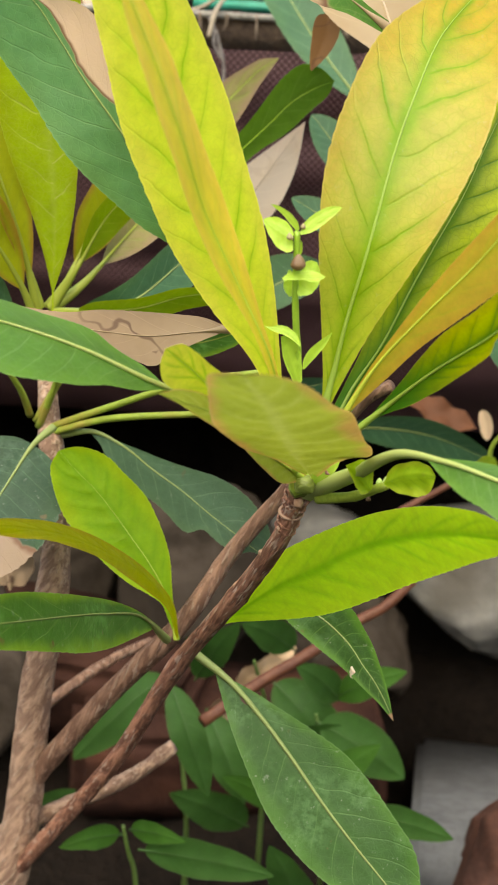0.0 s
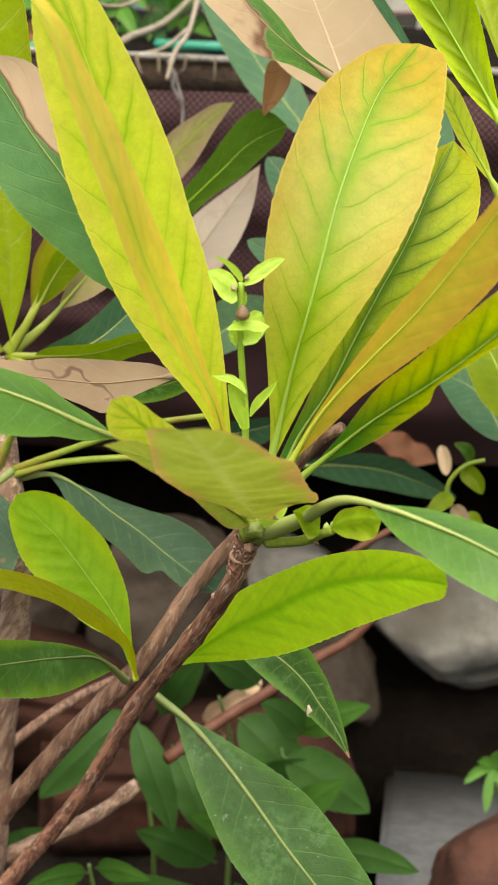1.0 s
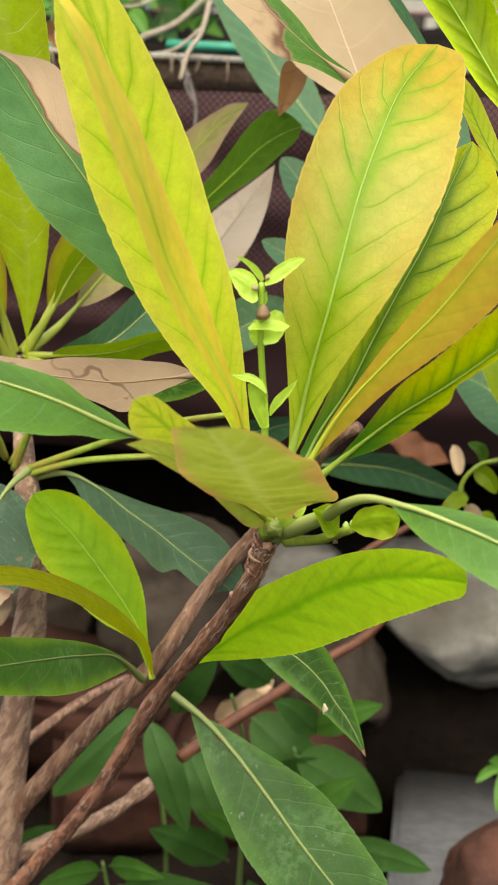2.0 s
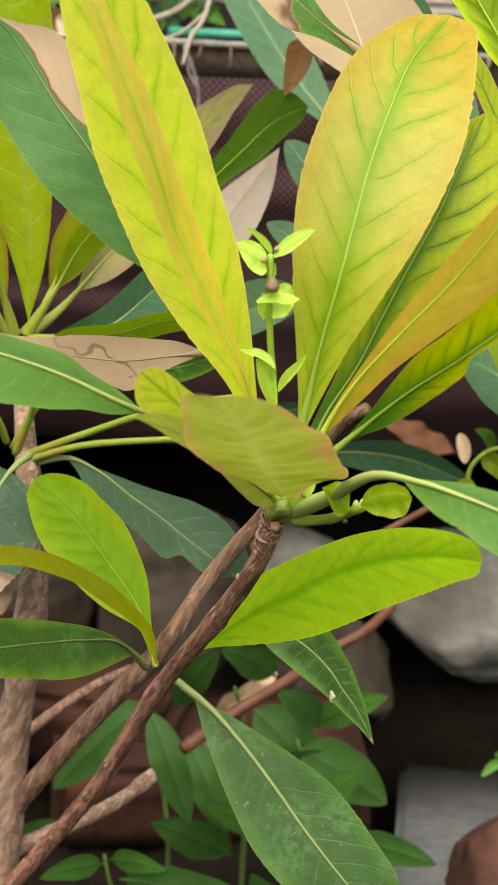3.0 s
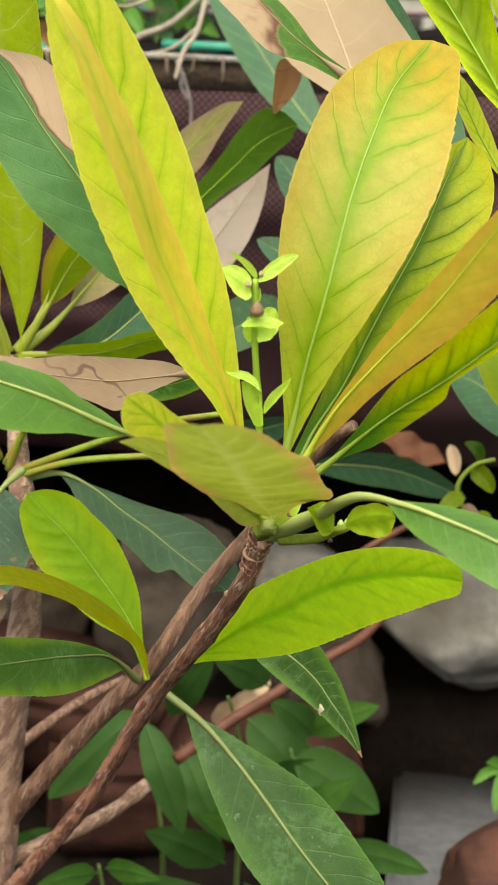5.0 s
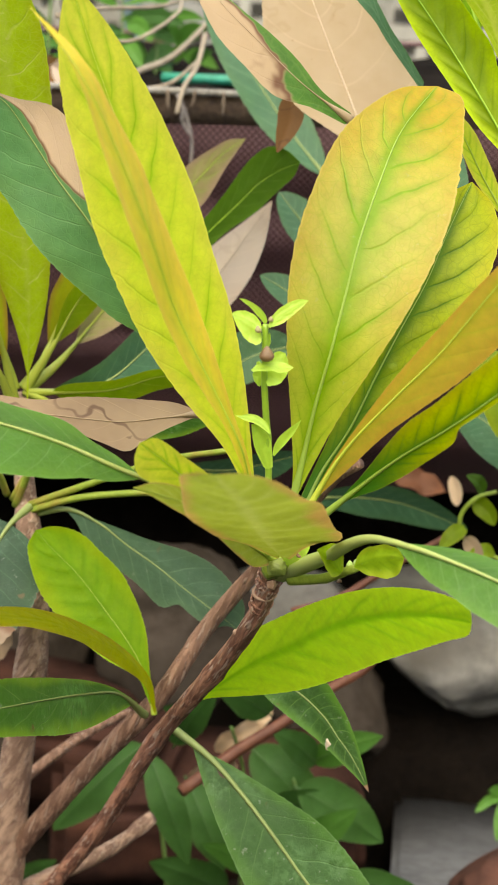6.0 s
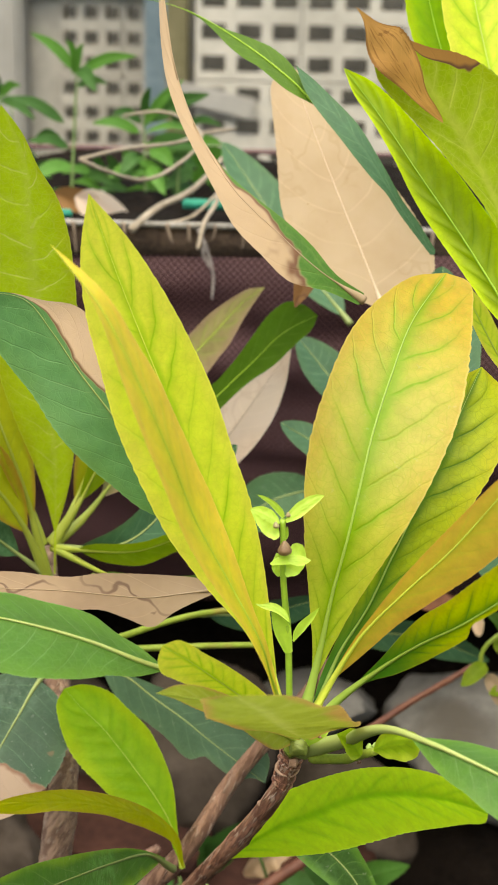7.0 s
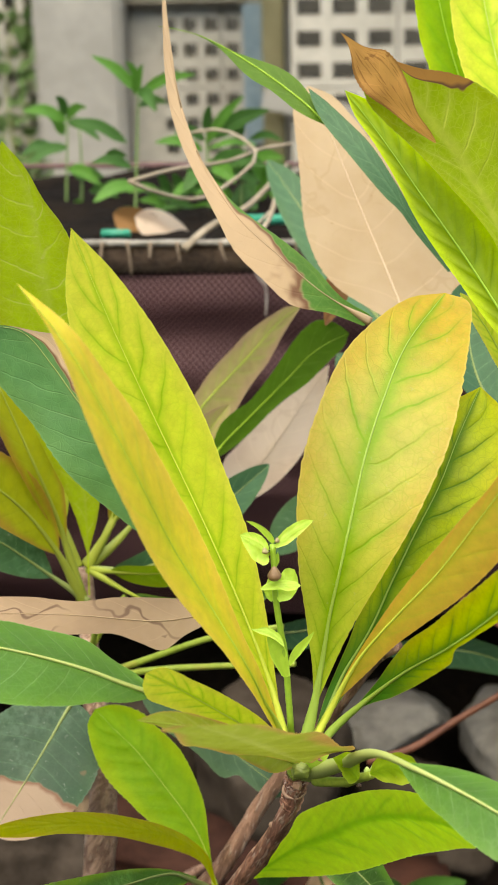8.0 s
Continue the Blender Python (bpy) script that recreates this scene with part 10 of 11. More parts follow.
leaf([(-0.6934, 3.3133, 0.1277), (-0.6944, 3.2886, 0.1172), (-0.6975, 3.2707, 0.0960)], 0.0144, (-0.934, 0.320, 0.161), VINE, weed, None, a=0.5, b=0.6, fold=0.2, stalk=0.04, n=8, m=2, seed=131)
leaf([(-0.7876, 3.3627, 0.3077), (-0.7742, 3.3451, 0.3145), (-0.7632, 3.3346, 0.3112)], 0.0211, (0.042, 0.039, -0.998), VINE, weed, None, a=0.5, b=0.6, fold=0.2, stalk=0.04, n=8, m=2, seed=132)
leaf([(-0.7723, 3.3973, 0.4088), (-0.7790, 3.3820, 0.4288), (-0.7880, 3.3738, 0.4387)], 0.0228, (0.697, 0.573, 0.432), VINE, weed, None, a=0.5, b=0.6, fold=0.2, stalk=0.04, n=8, m=2, seed=133)
leaf([(-0.8389, 3.2931, 0.1109), (-0.8445, 3.2692, 0.1039), (-0.8525, 3.2520, 0.0863)], 0.0198, (-0.804, 0.419, 0.423), VINE, weed, None, a=0.5, b=0.6, fold=0.2, stalk=0.04, n=8, m=2, seed=134)
leaf([(-0.8387, 3.3009, 0.1344), (-0.8465, 3.2833, 0.1476), (-0.8567, 3.2724, 0.1500)], 0.0209, (0.334, 0.626, 0.705), VINE, weed, None, a=0.5, b=0.6, fold=0.2, stalk=0.04, n=8, m=2, seed=135)
leaf([(-0.7830, 3.4146, 0.4648), (-0.7679, 3.3986, 0.4760), (-0.7551, 3.3898, 0.4774)], 0.0158, (0.448, 0.117, -0.886), VINE, weed, None, a=0.5, b=0.6, fold=0.2, stalk=0.04, n=8, m=2, seed=136)
leaf([(-0.8436, 3.3046, 0.1474), (-0.8264, 3.2899, 0.1617), (-0.8118, 3.2819, 0.1652)], 0.0234, (0.465, 0.121, -0.877), VINE, weed, None, a=0.5, b=0.6, fold=0.2, stalk=0.04, n=8, m=2, seed=137)
leaf([(-0.8002, 3.3596, 0.3023), (-0.7984, 3.3372, 0.2977), (-0.7990, 3.3217, 0.2829)], 0.0198, (-0.936, 0.317, 0.151), VINE, weed, None, a=0.5, b=0.6, fold=0.2, stalk=0.04, n=8, m=2, seed=138)
leaf([(-0.8017, 3.4084, 0.4518), (-0.8012, 3.3928, 0.4685), (-0.8031, 3.3843, 0.4753)], 0.0174, (0.840, 0.508, 0.192), VINE, weed, None, a=0.5, b=0.6, fold=0.2, stalk=0.04, n=8, m=2, seed=139)
leaf([(-0.8241, 3.4089, 0.4600), (-0.8267, 3.3929, 0.4766), (-0.8317, 3.3840, 0.4834)], 0.0251, (0.741, 0.558, 0.373), VINE, weed, None, a=0.5, b=0.6, fold=0.2, stalk=0.04, n=8, m=2, seed=140)
leaf([(-0.8482, 3.2877, 0.0971), (-0.8324, 3.2702, 0.1034), (-0.8192, 3.2595, 0.0989)], 0.0119, (-0.135, 0.024, -0.991), VINE, weed, None, a=0.5, b=0.6, fold=0.2, stalk=0.04, n=8, m=2, seed=141)
leaf([(-0.7715, 3.3671, 0.3161), (-0.7752, 3.3419, 0.3051), (-0.7812, 3.3238, 0.2839)], 0.0200, (-0.884, 0.368, 0.290), VINE, weed, None, a=0.5, b=0.6, fold=0.2, stalk=0.04, n=8, m=2, seed=142)
leaf([(-0.7032, 3.2913, 0.0637), (-0.7077, 3.2681, 0.0586), (-0.7142, 3.2516, 0.0426)], 0.0145, (-0.824, 0.407, 0.393), VINE, weed, None, a=0.5, b=0.6, fold=0.2, stalk=0.04, n=8, m=2, seed=143)
leaf([(-0.7934, 3.3143, 0.1615), (-0.7971, 3.2965, 0.1730), (-0.8033, 3.2856, 0.1737)], 0.0129, (0.362, 0.624, 0.692), VINE, weed, None, a=0.5, b=0.6, fold=0.2, stalk=0.04, n=8, m=2, seed=144)
leaf([(-0.7286, 3.3178, 0.1524), (-0.7308, 3.3017, 0.1686), (-0.7351, 3.2925, 0.1741)], 0.0230, (0.722, 0.565, 0.400), VINE, weed, None, a=0.5, b=0.6, fold=0.2, stalk=0.04, n=8, m=2, seed=145)
leaf([(-0.7614, 3.3997, 0.4127), (-0.7486, 3.3773, 0.4051), (-0.7380, 3.3621, 0.3876)], 0.0258, (-0.839, 0.103, -0.534), VINE, weed, None, a=0.5, b=0.6, fold=0.2, stalk=0.04, n=8, m=2, seed=146)
leaf([(-0.7595, 3.3772, 0.3433), (-0.7570, 3.3617, 0.3599), (-0.7569, 3.3533, 0.3664)], 0.0210, (0.883, 0.467, 0.051), VINE, weed, None, a=0.5, b=0.6, fold=0.2, stalk=0.04, n=8, m=2, seed=147)
leaf([(-0.7878, 3.4151, 0.4678), (-0.7976, 3.3954, 0.4753), (-0.8097, 3.3828, 0.4730)], 0.0248, (0.066, 0.623, 0.779), VINE, weed, None, a=0.5, b=0.6, fold=0.2, stalk=0.04, n=8, m=2, seed=148)
leaf([(-0.7395, 3.3777, 0.3388), (-0.7420, 3.3613, 0.3541), (-0.7467, 3.3519, 0.3591)], 0.0211, (0.710, 0.569, 0.416), VINE, weed, None, a=0.5, b=0.6, fold=0.2, stalk=0.04, n=8, m=2, seed=149)
leaf([(-0.7560, 3.3285, 0.1936), (-0.7421, 3.3065, 0.1866), (-0.7306, 3.2913, 0.1691)], 0.0195, (-0.824, 0.096, -0.559), VINE, weed, None, a=0.5, b=0.6, fold=0.2, stalk=0.04, n=8, m=2, seed=150)
leaf([(-0.7354, 3.4178, 0.4601), (-0.7329, 3.4050, 0.4849), (-0.7325, 3.3993, 0.4997)], 0.0202, (0.898, 0.437, -0.043), VINE, weed, None, a=0.5, b=0.6, fold=0.2, stalk=0.04, n=8, m=2, seed=151)
leaf([(-0.8285, 3.2744, 0.0503), (-0.8346, 3.2566, 0.0626), (-0.8431, 3.2456, 0.0639)], 0.0207, (0.291, 0.627, 0.723), VINE, weed, None, a=0.5, b=0.6, fold=0.2, stalk=0.04, n=8, m=2, seed=152)
leaf([(-0.7166, 3.4098, 0.4299), (-0.7272, 3.3915, 0.4418), (-0.7400, 3.3803, 0.4438)], 0.0250, (0.312, 0.627, 0.714), VINE, weed, None, a=0.5, b=0.6, fold=0.2, stalk=0.04, n=8, m=2, seed=153)
leaf([(-0.8462, 3.3366, 0.2458), (-0.8427, 3.3232, 0.2685), (-0.8417, 3.3167, 0.2806)], 0.0241, (0.898, 0.438, -0.041), VINE, weed, None, a=0.5, b=0.6, fold=0.2, stalk=0.04, n=8, m=2, seed=154)
leaf([(-0.7471, 3.3267, 0.1853), (-0.7506, 3.3098, 0.1992), (-0.7563, 3.2997, 0.2025)], 0.0240, (0.566, 0.602, 0.563), VINE, weed, None, a=0.5, b=0.6, fold=0.2, stalk=0.04, n=8, m=2, seed=155)
leaf([(-0.7716, 3.4180, 0.4719), (-0.7594, 3.4046, 0.4917), (-0.7497, 3.3983, 0.5018)], 0.0212, (0.810, 0.273, -0.519), VINE, weed, None, a=0.5, b=0.6, fold=0.2, stalk=0.04, n=8, m=2, seed=156)
leaf([(-0.8434, 3.3065, 0.1530), (-0.8478, 3.2825, 0.1457), (-0.8548, 3.2653, 0.1277)], 0.0140, (-0.829, 0.405, 0.386), VINE, weed, None, a=0.5, b=0.6, fold=0.2, stalk=0.04, n=8, m=2, seed=157)
leaf([(-0.8001, 3.4028, 0.4342), (-0.7827, 3.3848, 0.4383), (-0.7679, 3.3738, 0.4325)], 0.0218, (-0.134, 0.024, -0.991), VINE, weed, None, a=0.5, b=0.6, fold=0.2, stalk=0.04, n=8, m=2, seed=158)
leaf([(-0.7860, 3.3743, 0.3426), (-0.7650, 3.3592, 0.3547), (-0.7466, 3.3511, 0.3567)], 0.0257, (0.325, 0.086, -0.942), VINE, weed, None, a=0.5, b=0.6, fold=0.2, stalk=0.04, n=8, m=2, seed=159)
leaf([(-0.8050, 3.3884, 0.3917), (-0.7907, 3.3712, 0.3992), (-0.7788, 3.3609, 0.3966)], 0.0230, (0.144, 0.053, -0.988), VINE, weed, None, a=0.5, b=0.6, fold=0.2, stalk=0.04, n=8, m=2, seed=160)
leaf([(-0.7005, 3.3178, 0.1437), (-0.7077, 3.3003, 0.1572), (-0.7170, 3.2897, 0.1599)], 0.0160, (0.392, 0.623, 0.678), VINE, weed, None, a=0.5, b=0.6, fold=0.2, stalk=0.04, n=8, m=2, seed=161)
leaf([(-0.8420, 3.3567, 0.3060), (-0.8484, 3.3372, 0.3130), (-0.8572, 3.3247, 0.3099)], 0.0257, (-0.014, 0.617, 0.786), VINE, weed, None, a=0.5, b=0.6, fold=0.2, stalk=0.04, n=8, m=2, seed=162)
leaf([(-0.6937, 3.3841, 0.3444), (-0.7049, 3.3676, 0.3621), (-0.7182, 3.3582, 0.3695)], 0.0201, (0.521, 0.609, 0.598), VINE, weed, None, a=0.5, b=0.6, fold=0.2, stalk=0.04, n=8, m=2, seed=163)
leaf([(-0.7950, 3.2894, 0.0860), (-0.8059, 3.2708, 0.0971), (-0.8191, 3.2590, 0.0973)], 0.0226, (0.137, 0.626, 0.767), VINE, weed, None, a=0.5, b=0.6, fold=0.2, stalk=0.04, n=8, m=2, seed=164)
leaf([(-0.8057, 3.3129, 0.1611), (-0.8024, 3.2894, 0.1529), (-0.8015, 3.2728, 0.1340)], 0.0154, (-0.963, 0.269, 0.012), VINE, weed, None, a=0.5, b=0.6, fold=0.2, stalk=0.04, n=8, m=2, seed=165)
leaf([(-0.7258, 3.3723, 0.3181), (-0.7109, 3.3554, 0.3266), (-0.6983, 3.3456, 0.3249)], 0.0220, (0.189, 0.060, -0.980), VINE, weed, None, a=0.5, b=0.6, fold=0.2, stalk=0.04, n=8, m=2, seed=166)
leaf([(-0.7147, 3.2930, 0.0723), (-0.7254, 3.2741, 0.0825), (-0.7381, 3.2620, 0.0817)], 0.0160, (0.087, 0.624, 0.776), VINE, weed, None, a=0.5, b=0.6, fold=0.2, stalk=0.04, n=8, m=2, seed=167)
leaf([(-0.7148, 3.3097, 0.1233), (-0.7250, 3.2905, 0.1326), (-0.7372, 3.2782, 0.1310)], 0.0249, (0.048, 0.622, 0.782), VINE, weed, None, a=0.5, b=0.6, fold=0.2, stalk=0.04, n=8, m=2, seed=168)
leaf([(-0.7642, 3.4076, 0.4377), (-0.7455, 3.3866, 0.4324), (-0.7292, 3.3727, 0.4172)], 0.0193, (-0.617, 0.042, -0.786), VINE, weed, None, a=0.5, b=0.6, fold=0.2, stalk=0.04, n=8, m=2, seed=169)


def bud(at, size, mat, label="", lean=0.0):
    # a small bud: round below, drawn to a point above, with the ridges of its closed scales
    bm = bmesh.new()
    bmesh.ops.create_uvsphere(bm, u_segments=20, v_segments=14, radius=1)
    for v in bm.verts:
        turn, up = math.atan2(v.co.y, v.co.x), max(v.co.z, 0)
        thin = (1 - 0.45 * up) * (1 + 0.07 * math.cos(3 * turn + 0.7))
        v.co = Vector(at) + size * Vector((v.co.x * thin + lean * v.co.z, v.co.y * thin, v.co.z * (1.35 if v.co.z > 0 else 0.85)))
    return part("bud", bm, mat, shrub, label)


BUD_BROWN = plain_mat("bud_brown", (0.13, 0.07, 0.04), (0.21, 0.13, 0.065), 220, 0.5, third=(0.20, 0.19, 0.07))
BUD_PALE = plain_mat("bud_pink", (0.27, 0.18, 0.11), (0.33, 0.32, 0.14), 220, 0.5)
BUD_GREEN = plain_mat("bud_green", (0.40, 0.58, 0.16), (0.48, 0.64, 0.22), 220, 0.45)
bud((0.0002, 0.4300, 0.4305), 0.0022, BUD_BROWN, "brown flower bud")
bud((-0.0026, 0.4310, 0.4379), 0.0010, BUD_PALE, lean=-0.2)
bud((0.0010, 0.4335, 0.4405), 0.0008, BUD_PALE)
bud((0.0287, 0.4262, 0.3657), 0.0011, BUD_GREEN)
bud((0.0305, 0.4255, 0.3668), 0.0009, BUD_GREEN)
for at, size, seed in (((0.0269, 0.4290, 0.3625), 0.0011, 51), ((0.0311, 0.4255, 0.3649), 0.0008, 52), ((0.0138, 0.4370, 0.3634), 0.0012, 53), ((0.0260, 0.4290, 0.3588), 0.0008, 54)):
    part("node", stone_mesh(at, (size, size, size * 0.8), seed), BARK_MID if seed > 52 else STALK, shrub)

# ---- planter bag ----
bag = empty("planter_bag", "maroon non-woven fabric planter bag filled with soil", "planter")
X0, X1, Y0, Y1, TOP, BOT = -0.45, 0.55, 0.93, 1.30, 0.425, 0.165
bm = bmesh.new()
uvl = bm.loops.layers.uv.new("UVMap")


def bag_wall(a, b, n=90, m=40):
    rows = []
    a, b = Vector(a), Vector(b)
    d = b - a
    nrm = Vector((d.y, -d.x, 0)).normalized()
    for j in range(m + 1):
        s = j / m
        z = BOT + (TOP - BOT) * s
        row = []
        for i in range(n + 1):
            p = a + d * (i / n)
            out = 0.016 * math.sin(math.pi * s) ** 0.6 + 0.010 * noise.noise(Vector((p.x * 4, p.y * 4, z * 18))) + 0.004 * noise.noise(Vector((p.x * 14, p.y * 9, z * 45)))
            out += 0.007 * math.exp(-((s - 0.93) / 0.05) ** 2) - 0.009 * math.exp(-((s - 0.80 + 0.04 * noise.noise(Vector((p.x * 3, 0, 0)))) / 0.05) ** 2)
            out -= 0.006 * math.exp(-((s - 0.45 + 0.12 * noise.noise(Vector((p.x * 2.5, 5, 0)))) / 0.03) ** 2)
            out -= 0.055 * (1 - s) ** 1.7
            row.append((bm.verts.new(Vector((p.x, p.y, z)) + nrm * out), (i / n * d.length, z)))
        rows.append(row)
    for r0, r1 in zip(rows, rows[1:]):
        for i in range(n):
            q = (r0[i], r0[i + 1], r1[i + 1], r1[i])
            f = bm.faces.new([c[0] for c in q])
            for loop, c in zip(f.loops, q):
                loop[uvl].uv = c[1]


bag_wall((X0, Y0, 0), (X1, Y0, 0))
bag_wall((X1, Y0, 0), (X1, Y1, 0), 24)
bag_wall((X1, Y1, 0), (X0, Y1, 0))
bag_wall((X0, Y1, 0), (X0, Y0, 0), 24)
part("fabric_side", bm, FABRIC, bag)
part("bottom", box_mesh((X0 + 0.06, Y0 + 0.068, BOT + 0.001), (X1 - 0.06, Y1 - 0.068, BOT + 0.006)), FABRIC, bag)
bm = bmesh.new()
bmesh.ops.create_grid(bm, x_segments=90, y_segments=36, size=0.5)
for v in bm.verts:
    v.co = Vector((X0 + (v.co.x + 0.5) * (X1 - X0), Y0 + (v.co.y + 0.5) * (Y1 - Y0), TOP + 0.002 + 0.012 * noise.noise(Vector((v.co.x * 22, v.co.y * 9, 0))) + 0.006 * noise.noise(Vector((v.co.x * 90, v.co.y * 40, 0)))))
part("soil_fill", bm, SOIL_SHADED, bag)
for y, z in ((Y0 - 0.004, 0.0), (Y1, -0.004)):
    bm = tube_mesh([(X0, y, TOP + 0.016 + z), (0.05, y, TOP + 0.015 + z), (X1, y, TOP + 0.017 + z)], 0.0022, 0.0022, 60, 6, 0.5)
    part("rim", bm, RIM if z == 0.0 else FABRIC, bag, "frayed pale rim" if z == 0.0 else "")
bm = box_mesh((X0, Y0 - 0.002, TOP - 0.004), (X1, Y0 + 0.003, TOP + 0.015))
part("rim_band", bm, plain_mat("rim_band_brown", (0.03, 0.018, 0.012), (0.10, 0.065, 0.045), 60, 0.95, 1.0, 0.003), bag, "dark frayed band under the rim")
FRINGE = plain_mat("fringe", (0.12, 0.085, 0.06), (0.25, 0.19, 0.14), 80, 0.9, 0.8)
for k in range(34):
    x = X0 + 0.12 + k * 0.0165 + 0.014 * random.random()
    h = 0.004 + 0.013 * random.random() ** 2
    lean = 0.008 * (random.random() - 0.5)
    thick = 0.0008 + 0.0010 * random.random()
    part("fringe", tube_mesh([(x, Y0 - 0.006, TOP + 0.016), (x + 0.4 * lean, Y0 - 0.008, TOP + 0.010), (x + lean, Y0 - 0.009, TOP + 0.012 - h)], thick, thick * 0.5, 6, 6, 0.4, (), k), FRINGE, bag)
THREAD = plain_mat("loose_thread", (0.20, 0.17, 0.16), (0.34, 0.30, 0.28), 120, 0.9, 0.4)
for line in ([(-0.0513, 0.9120, 0.4401), (-0.0463, 0.9120, 0.4281), (-0.0422, 0.9120, 0.4139), (-0.0426, 0.9120, 0.3974)], [(-0.0470, 0.9100, 0.4328), (-0.0482, 0.9100, 0.4256), (-0.0439, 0.9100, 0.4176)]):
    part("fringe", tube_mesh(line, 0.0014, 0.0008, 16, 6, 0.4, (), 3), THREAD, bag, "loose pale thread")
tagged(part("plastic_strip", box_mesh((-0.07, 1.06, TOP + 0.002), (0.04, 1.064, TOP + 0.009), 0.001), TEAL), "teal plastic strip standing in the planter soil", "plastic strip")
tagged(part("plastic_strip", box_mesh((-0.158, 0.99, TOP + 0.006), (-0.138, 0.993, TOP + 0.012), 0.001), TEAL), "teal plastic strip lying in the planter soil", "plastic strip")

# ---- stones and bricks ----
def stone(at, size, mat, seed, label, turn=0, flat=0.25, facets=()):
    return tagged(part("stone", stone_mesh(at, size, seed, turn, flat, facets), mat), label, "stone", "stones under the planter")


stone((0.170, 1.02, 0.038), (0.085, 0.085, 0.048), STONE, 1, "large grey boulder on the soil", 10, 0.12, (((-0.75, -0.25, -0.6), 0.68), ((0.1, -0.7, 0.75), 0.72)))
stone((0.055, 0.985, 0.0), (0.050, 0.05, 0.045), STONE_TAN_SHADED, 12, "tan stone beside the boulder", 20)
stone((-0.045, 0.93, 0.075), (0.055, 0.05, 0.062), STONE_TAN_SHADED, 2, "tan stone behind the stems")
stone((0.035, 1.03, 0.062), (0.048, 0.04, 0.018), STONE, 6, "small grey stone on another stone", 30)
stone((-0.19, 0.84, 0.045), (0.055, 0.05, 0.06), STONE_TAN_SHADED, 3, "pinkish grey stone on the soil")
stone((-0.16, 1.00, 0.03), (0.06, 0.06, 0.055), STONE_TAN_SHADED, 7, "tan stone on the soil", 40)
stone((0.50, 1.08, 0.09), (0.10, 0.12, 0.13), STONE, 4, "tall grey stone holding up the planter")
stone((-0.42, 1.08, 0.09), (0.10, 0.12, 0.13), STONE, 5, "tall grey stone holding up the planter")
bm = box_mesh((-0.075, -0.075, -0.018), (0.075, 0.200, 0.018), 0.005)
slab = tagged(part("concrete_slab", bm, CONCRETE), "pale grey concrete slab lying on the soil", "slab")
slab.matrix_world = pose(0.171, 0.775, -0.0215, -20, 0, -7)


def brick(at, turn, label, size=(0.10, 0.05, 0.032)):
    bm = box_mesh((-size[0], -size[1], -size[2]), size, 0.008)
    bmesh.ops.subdivide_edges(bm, edges=list(bm.edges), cuts=3, use_grid_fill=True)
    for v in bm.verts:
        v.co += v.normal * 0.004 * noise.noise(v.co * 40 + Vector(at))
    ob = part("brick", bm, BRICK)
    ob.matrix_world = pose(*at, 3, 2, turn)
    return tagged(ob, label, "brick", "old bricks")


tagged(part("brick", stone_mesh((0.172, 0.712, 0.021), (0.080, 0.062, 0.045), 44, 38, 0.10), BRICK_WORN), "worn red brick with rounded edges lying on the slab", "brick", "old bricks")
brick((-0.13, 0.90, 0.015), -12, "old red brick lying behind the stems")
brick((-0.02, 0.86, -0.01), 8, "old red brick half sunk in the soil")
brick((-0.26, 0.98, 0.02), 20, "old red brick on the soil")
# near-black sheet of soil, added as the shade in the gap under the planter
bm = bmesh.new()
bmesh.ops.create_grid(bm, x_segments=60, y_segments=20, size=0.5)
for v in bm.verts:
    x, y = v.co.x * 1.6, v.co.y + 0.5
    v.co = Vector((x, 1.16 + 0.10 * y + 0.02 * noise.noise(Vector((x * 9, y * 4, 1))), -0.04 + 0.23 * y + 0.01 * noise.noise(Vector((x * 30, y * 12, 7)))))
tagged(part("shade_soil_bank", bm, SOIL_SHADED), "bank of soil filling the shaded gap under the planter", "soil", kind="structure")

# ---- behind and beside the garden ----
wall = tagged(new("wall_north"), "weathered cream wall of pierced blocks beside a plain pillar", "wall", kind="structure")
PX, PZ = 0.0459, 0.0527
block_panel(wall, -0.365 - 2.5 * PX, 0.447 - 8.5 * PZ, 6, 12, PX, PZ, 0.029, 0.028, 3.40, 0.07)
PX, PZ = 0.067, 0.0585
block_panel(wall, -0.124 - 0.6 * PX, 0.438 - 7.5 * PZ, 15, 12, PX, PZ, 0.046, 0.031, 2.97, 0.07)
part("pillar", box_mesh((-0.735, 3.30, -0.02), (-0.545, 3.50, 1.4), 0.012), WALL, wall, smooth=False)
part("side_strip", box_mesh((-0.545, 3.41, -0.02), (-0.365 - 2.5 * 0.0459 - 0.002, 3.5, 1.4), 0.004), BLOCK, wall, smooth=False)
part("beam", box_mesh((-0.545, 3.36, 0.49), (-0.19, 3.52, 1.4), 0.006), plain_mat("beam_stained", (0.16, 0.14, 0.11), (0.26, 0.23, 0.18), 9, 0.9, 0.5, 0.004), wall, smooth=False)
part("beam", box_mesh((-0.165, 2.96, 0.53), (0.9, 3.10, 1.4), 0.006), plain_mat("beam_grey", (0.20, 0.19, 0.16), (0.30, 0.28, 0.24), 9, 0.9, 0.5, 0.004), wall, smooth=False)
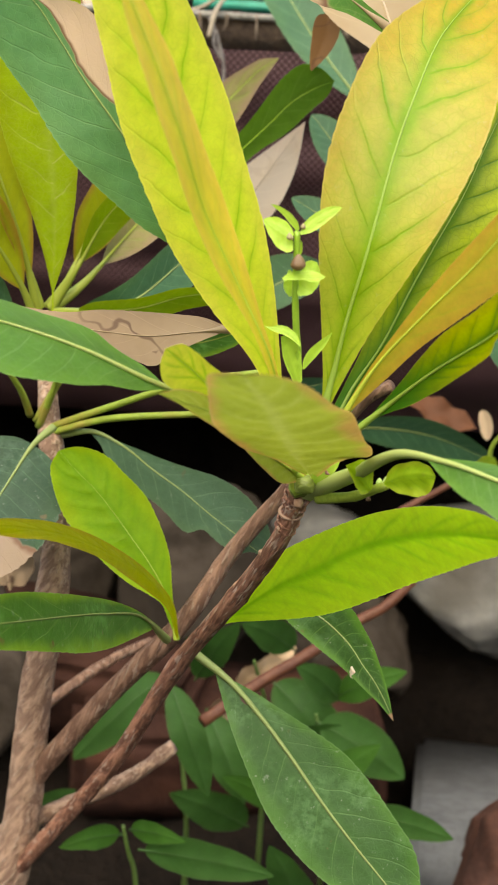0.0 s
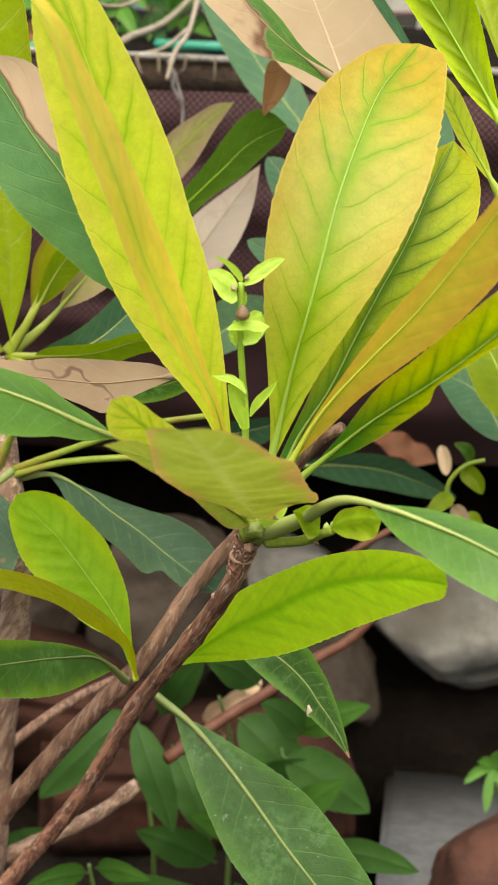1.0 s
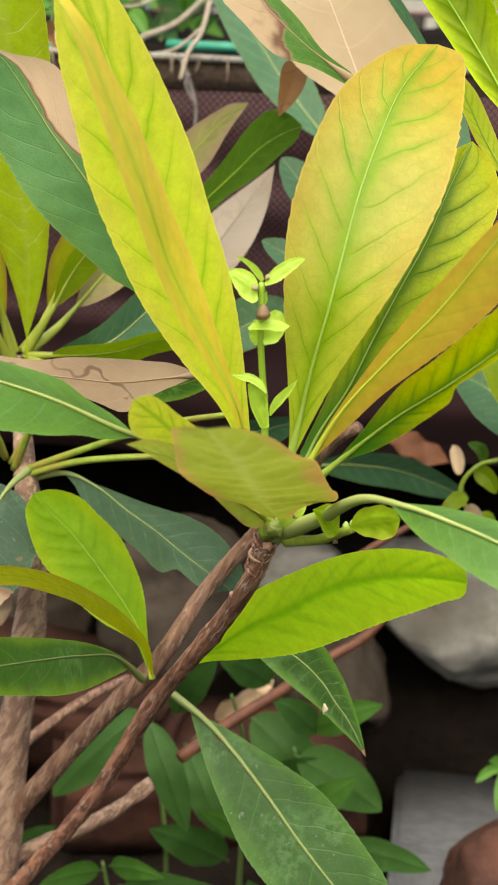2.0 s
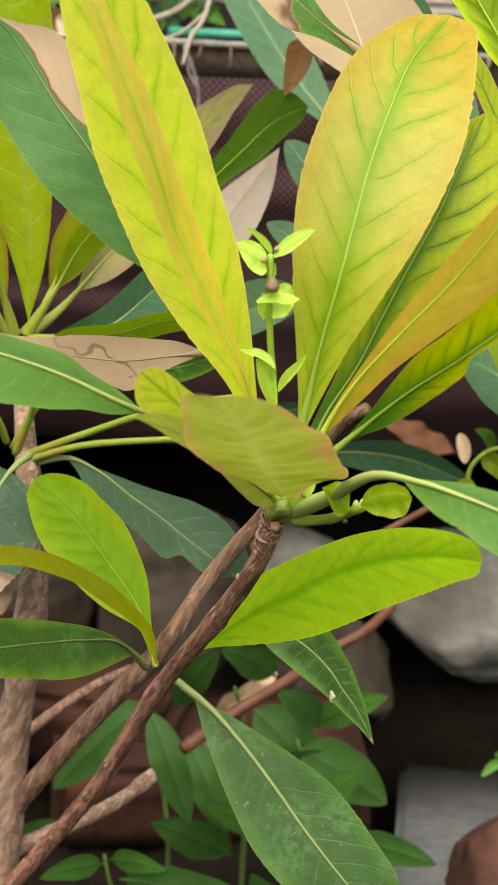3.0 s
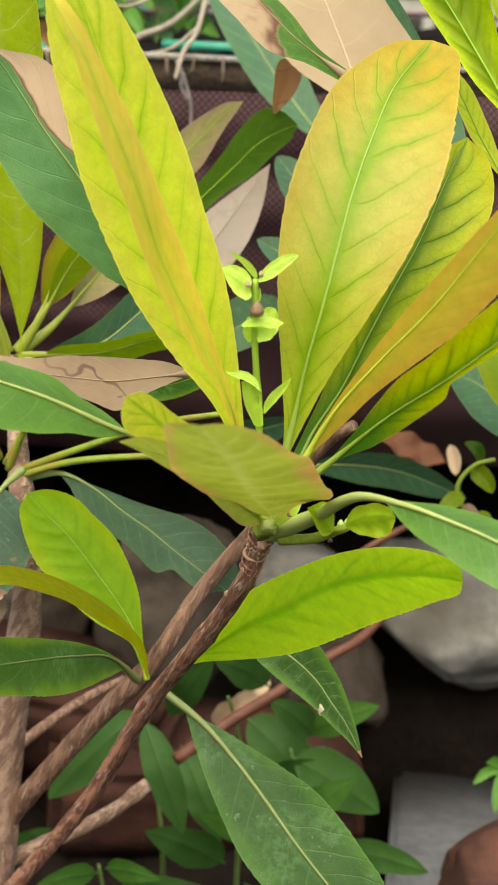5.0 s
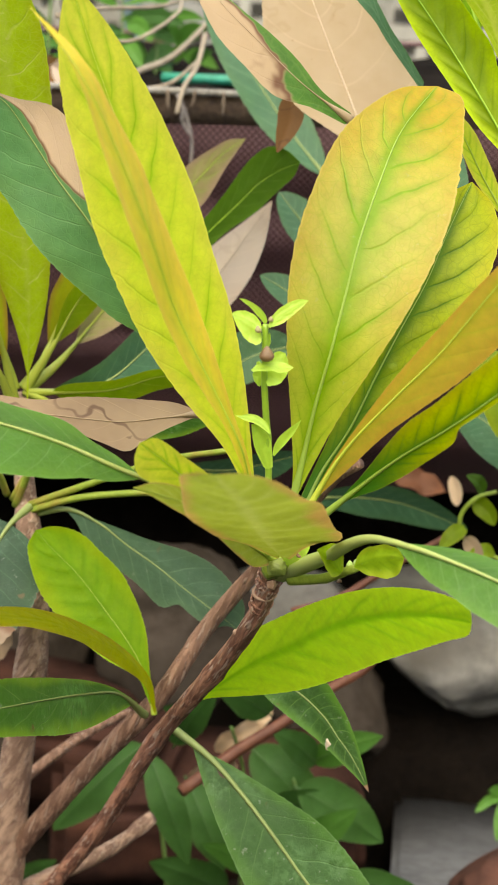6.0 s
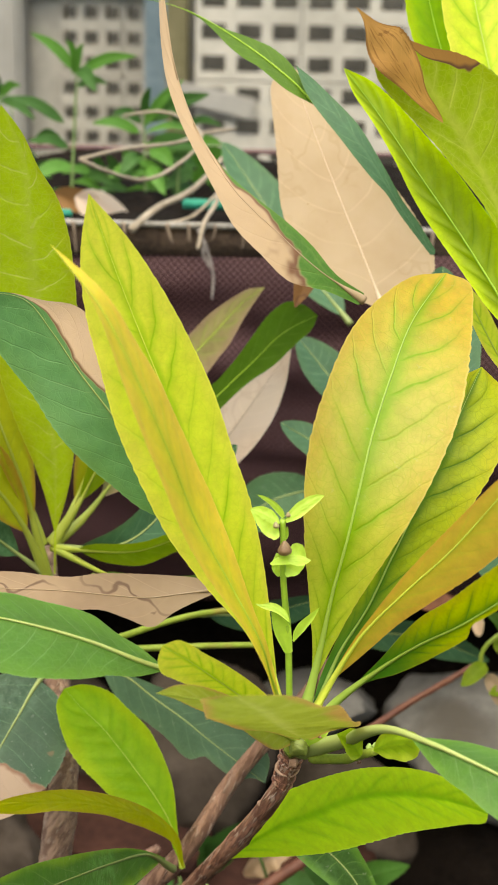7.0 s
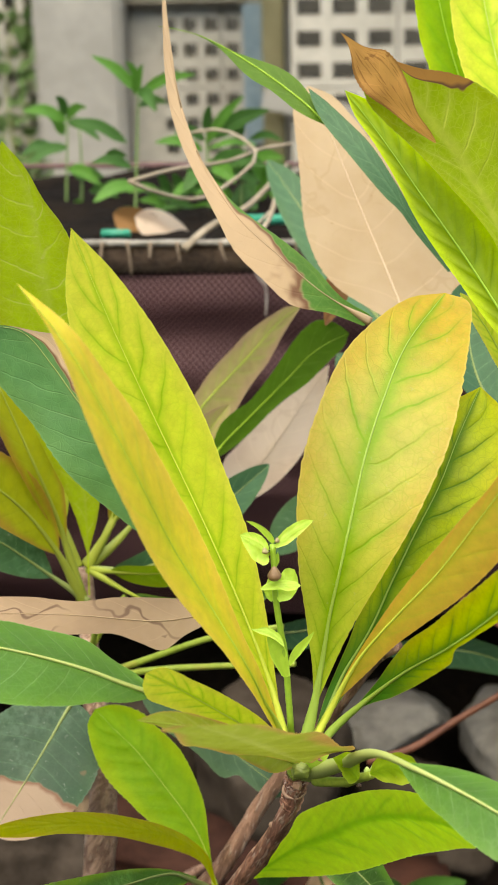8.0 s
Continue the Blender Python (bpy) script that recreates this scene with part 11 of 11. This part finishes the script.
part("post", box_mesh((-0.222, 3.0, -0.02), (-0.180, 3.05, 1.3), 0.004), plain_mat("post_olive", (0.10, 0.09, 0.04), (0.17, 0.15, 0.08), 20, 0.8, 0.4), wall, "olive painted post", smooth=False)
part("pane", box_mesh((-0.292, 3.35, 0.2), (-0.245, 3.36, 0.49)), plain_mat("blue_grey_pane", (0.14, 0.20, 0.24), (0.20, 0.27, 0.31), 12, 0.3, 0.05), wall, "blue-grey pane", smooth=False)
ob = part("plank", box_mesh((-0.085, -0.006, -0.020), (0.085, 0.006, 0.020), 0.002), WALL, wall, "pale plank", smooth=False)
ob.matrix_local = pose(-0.135, 2.955, 0.315, 0, 12, 0)
# wall behind the pierced blocks; its dark colour stands for shade in the holes
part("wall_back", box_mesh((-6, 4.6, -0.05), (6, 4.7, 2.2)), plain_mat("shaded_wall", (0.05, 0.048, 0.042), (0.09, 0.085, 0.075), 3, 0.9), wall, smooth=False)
block_panel(wall, -0.74 - 12 * 0.0459, 0.447 - 8.5 * 0.0527, 12, 15, 0.0459, 0.0527, 0.029, 0.028, 3.42, 0.07)
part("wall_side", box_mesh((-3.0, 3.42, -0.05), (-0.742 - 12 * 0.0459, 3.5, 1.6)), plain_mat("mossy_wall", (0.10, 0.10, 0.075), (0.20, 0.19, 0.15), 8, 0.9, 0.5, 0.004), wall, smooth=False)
part("wall_side", box_mesh((0.9, 2.97, -0.05), (4.0, 3.05, 1.6)), WALL, wall, smooth=False)

# unseen plain walls behind and beside the camera, added to block low skylight
CLOSE = plain_mat("unseen_yard_wall", (0.20, 0.19, 0.17), (0.28, 0.26, 0.23), 3, 0.9, 0.3, 0.004)
tagged(part("wall_south", box_mesh((-2.4, -3.1, -0.05), (2.4, -3.0, 2.0)), CLOSE, smooth=False), "plain unseen wall added to hold back low skylight", "wall", kind="structure")
tagged(part("wall_west", box_mesh((-2.5, -3.1, -0.05), (-2.4, 3.4, 1.6)), CLOSE, smooth=False), "plain unseen wall added to hold back low skylight", "wall", kind="structure")
tagged(part("wall_east", box_mesh((2.4, -3.1, -0.05), (2.5, 2.9, 1.6)), CLOSE, smooth=False), "plain unseen wall added to hold back low skylight", "wall", kind="structure")
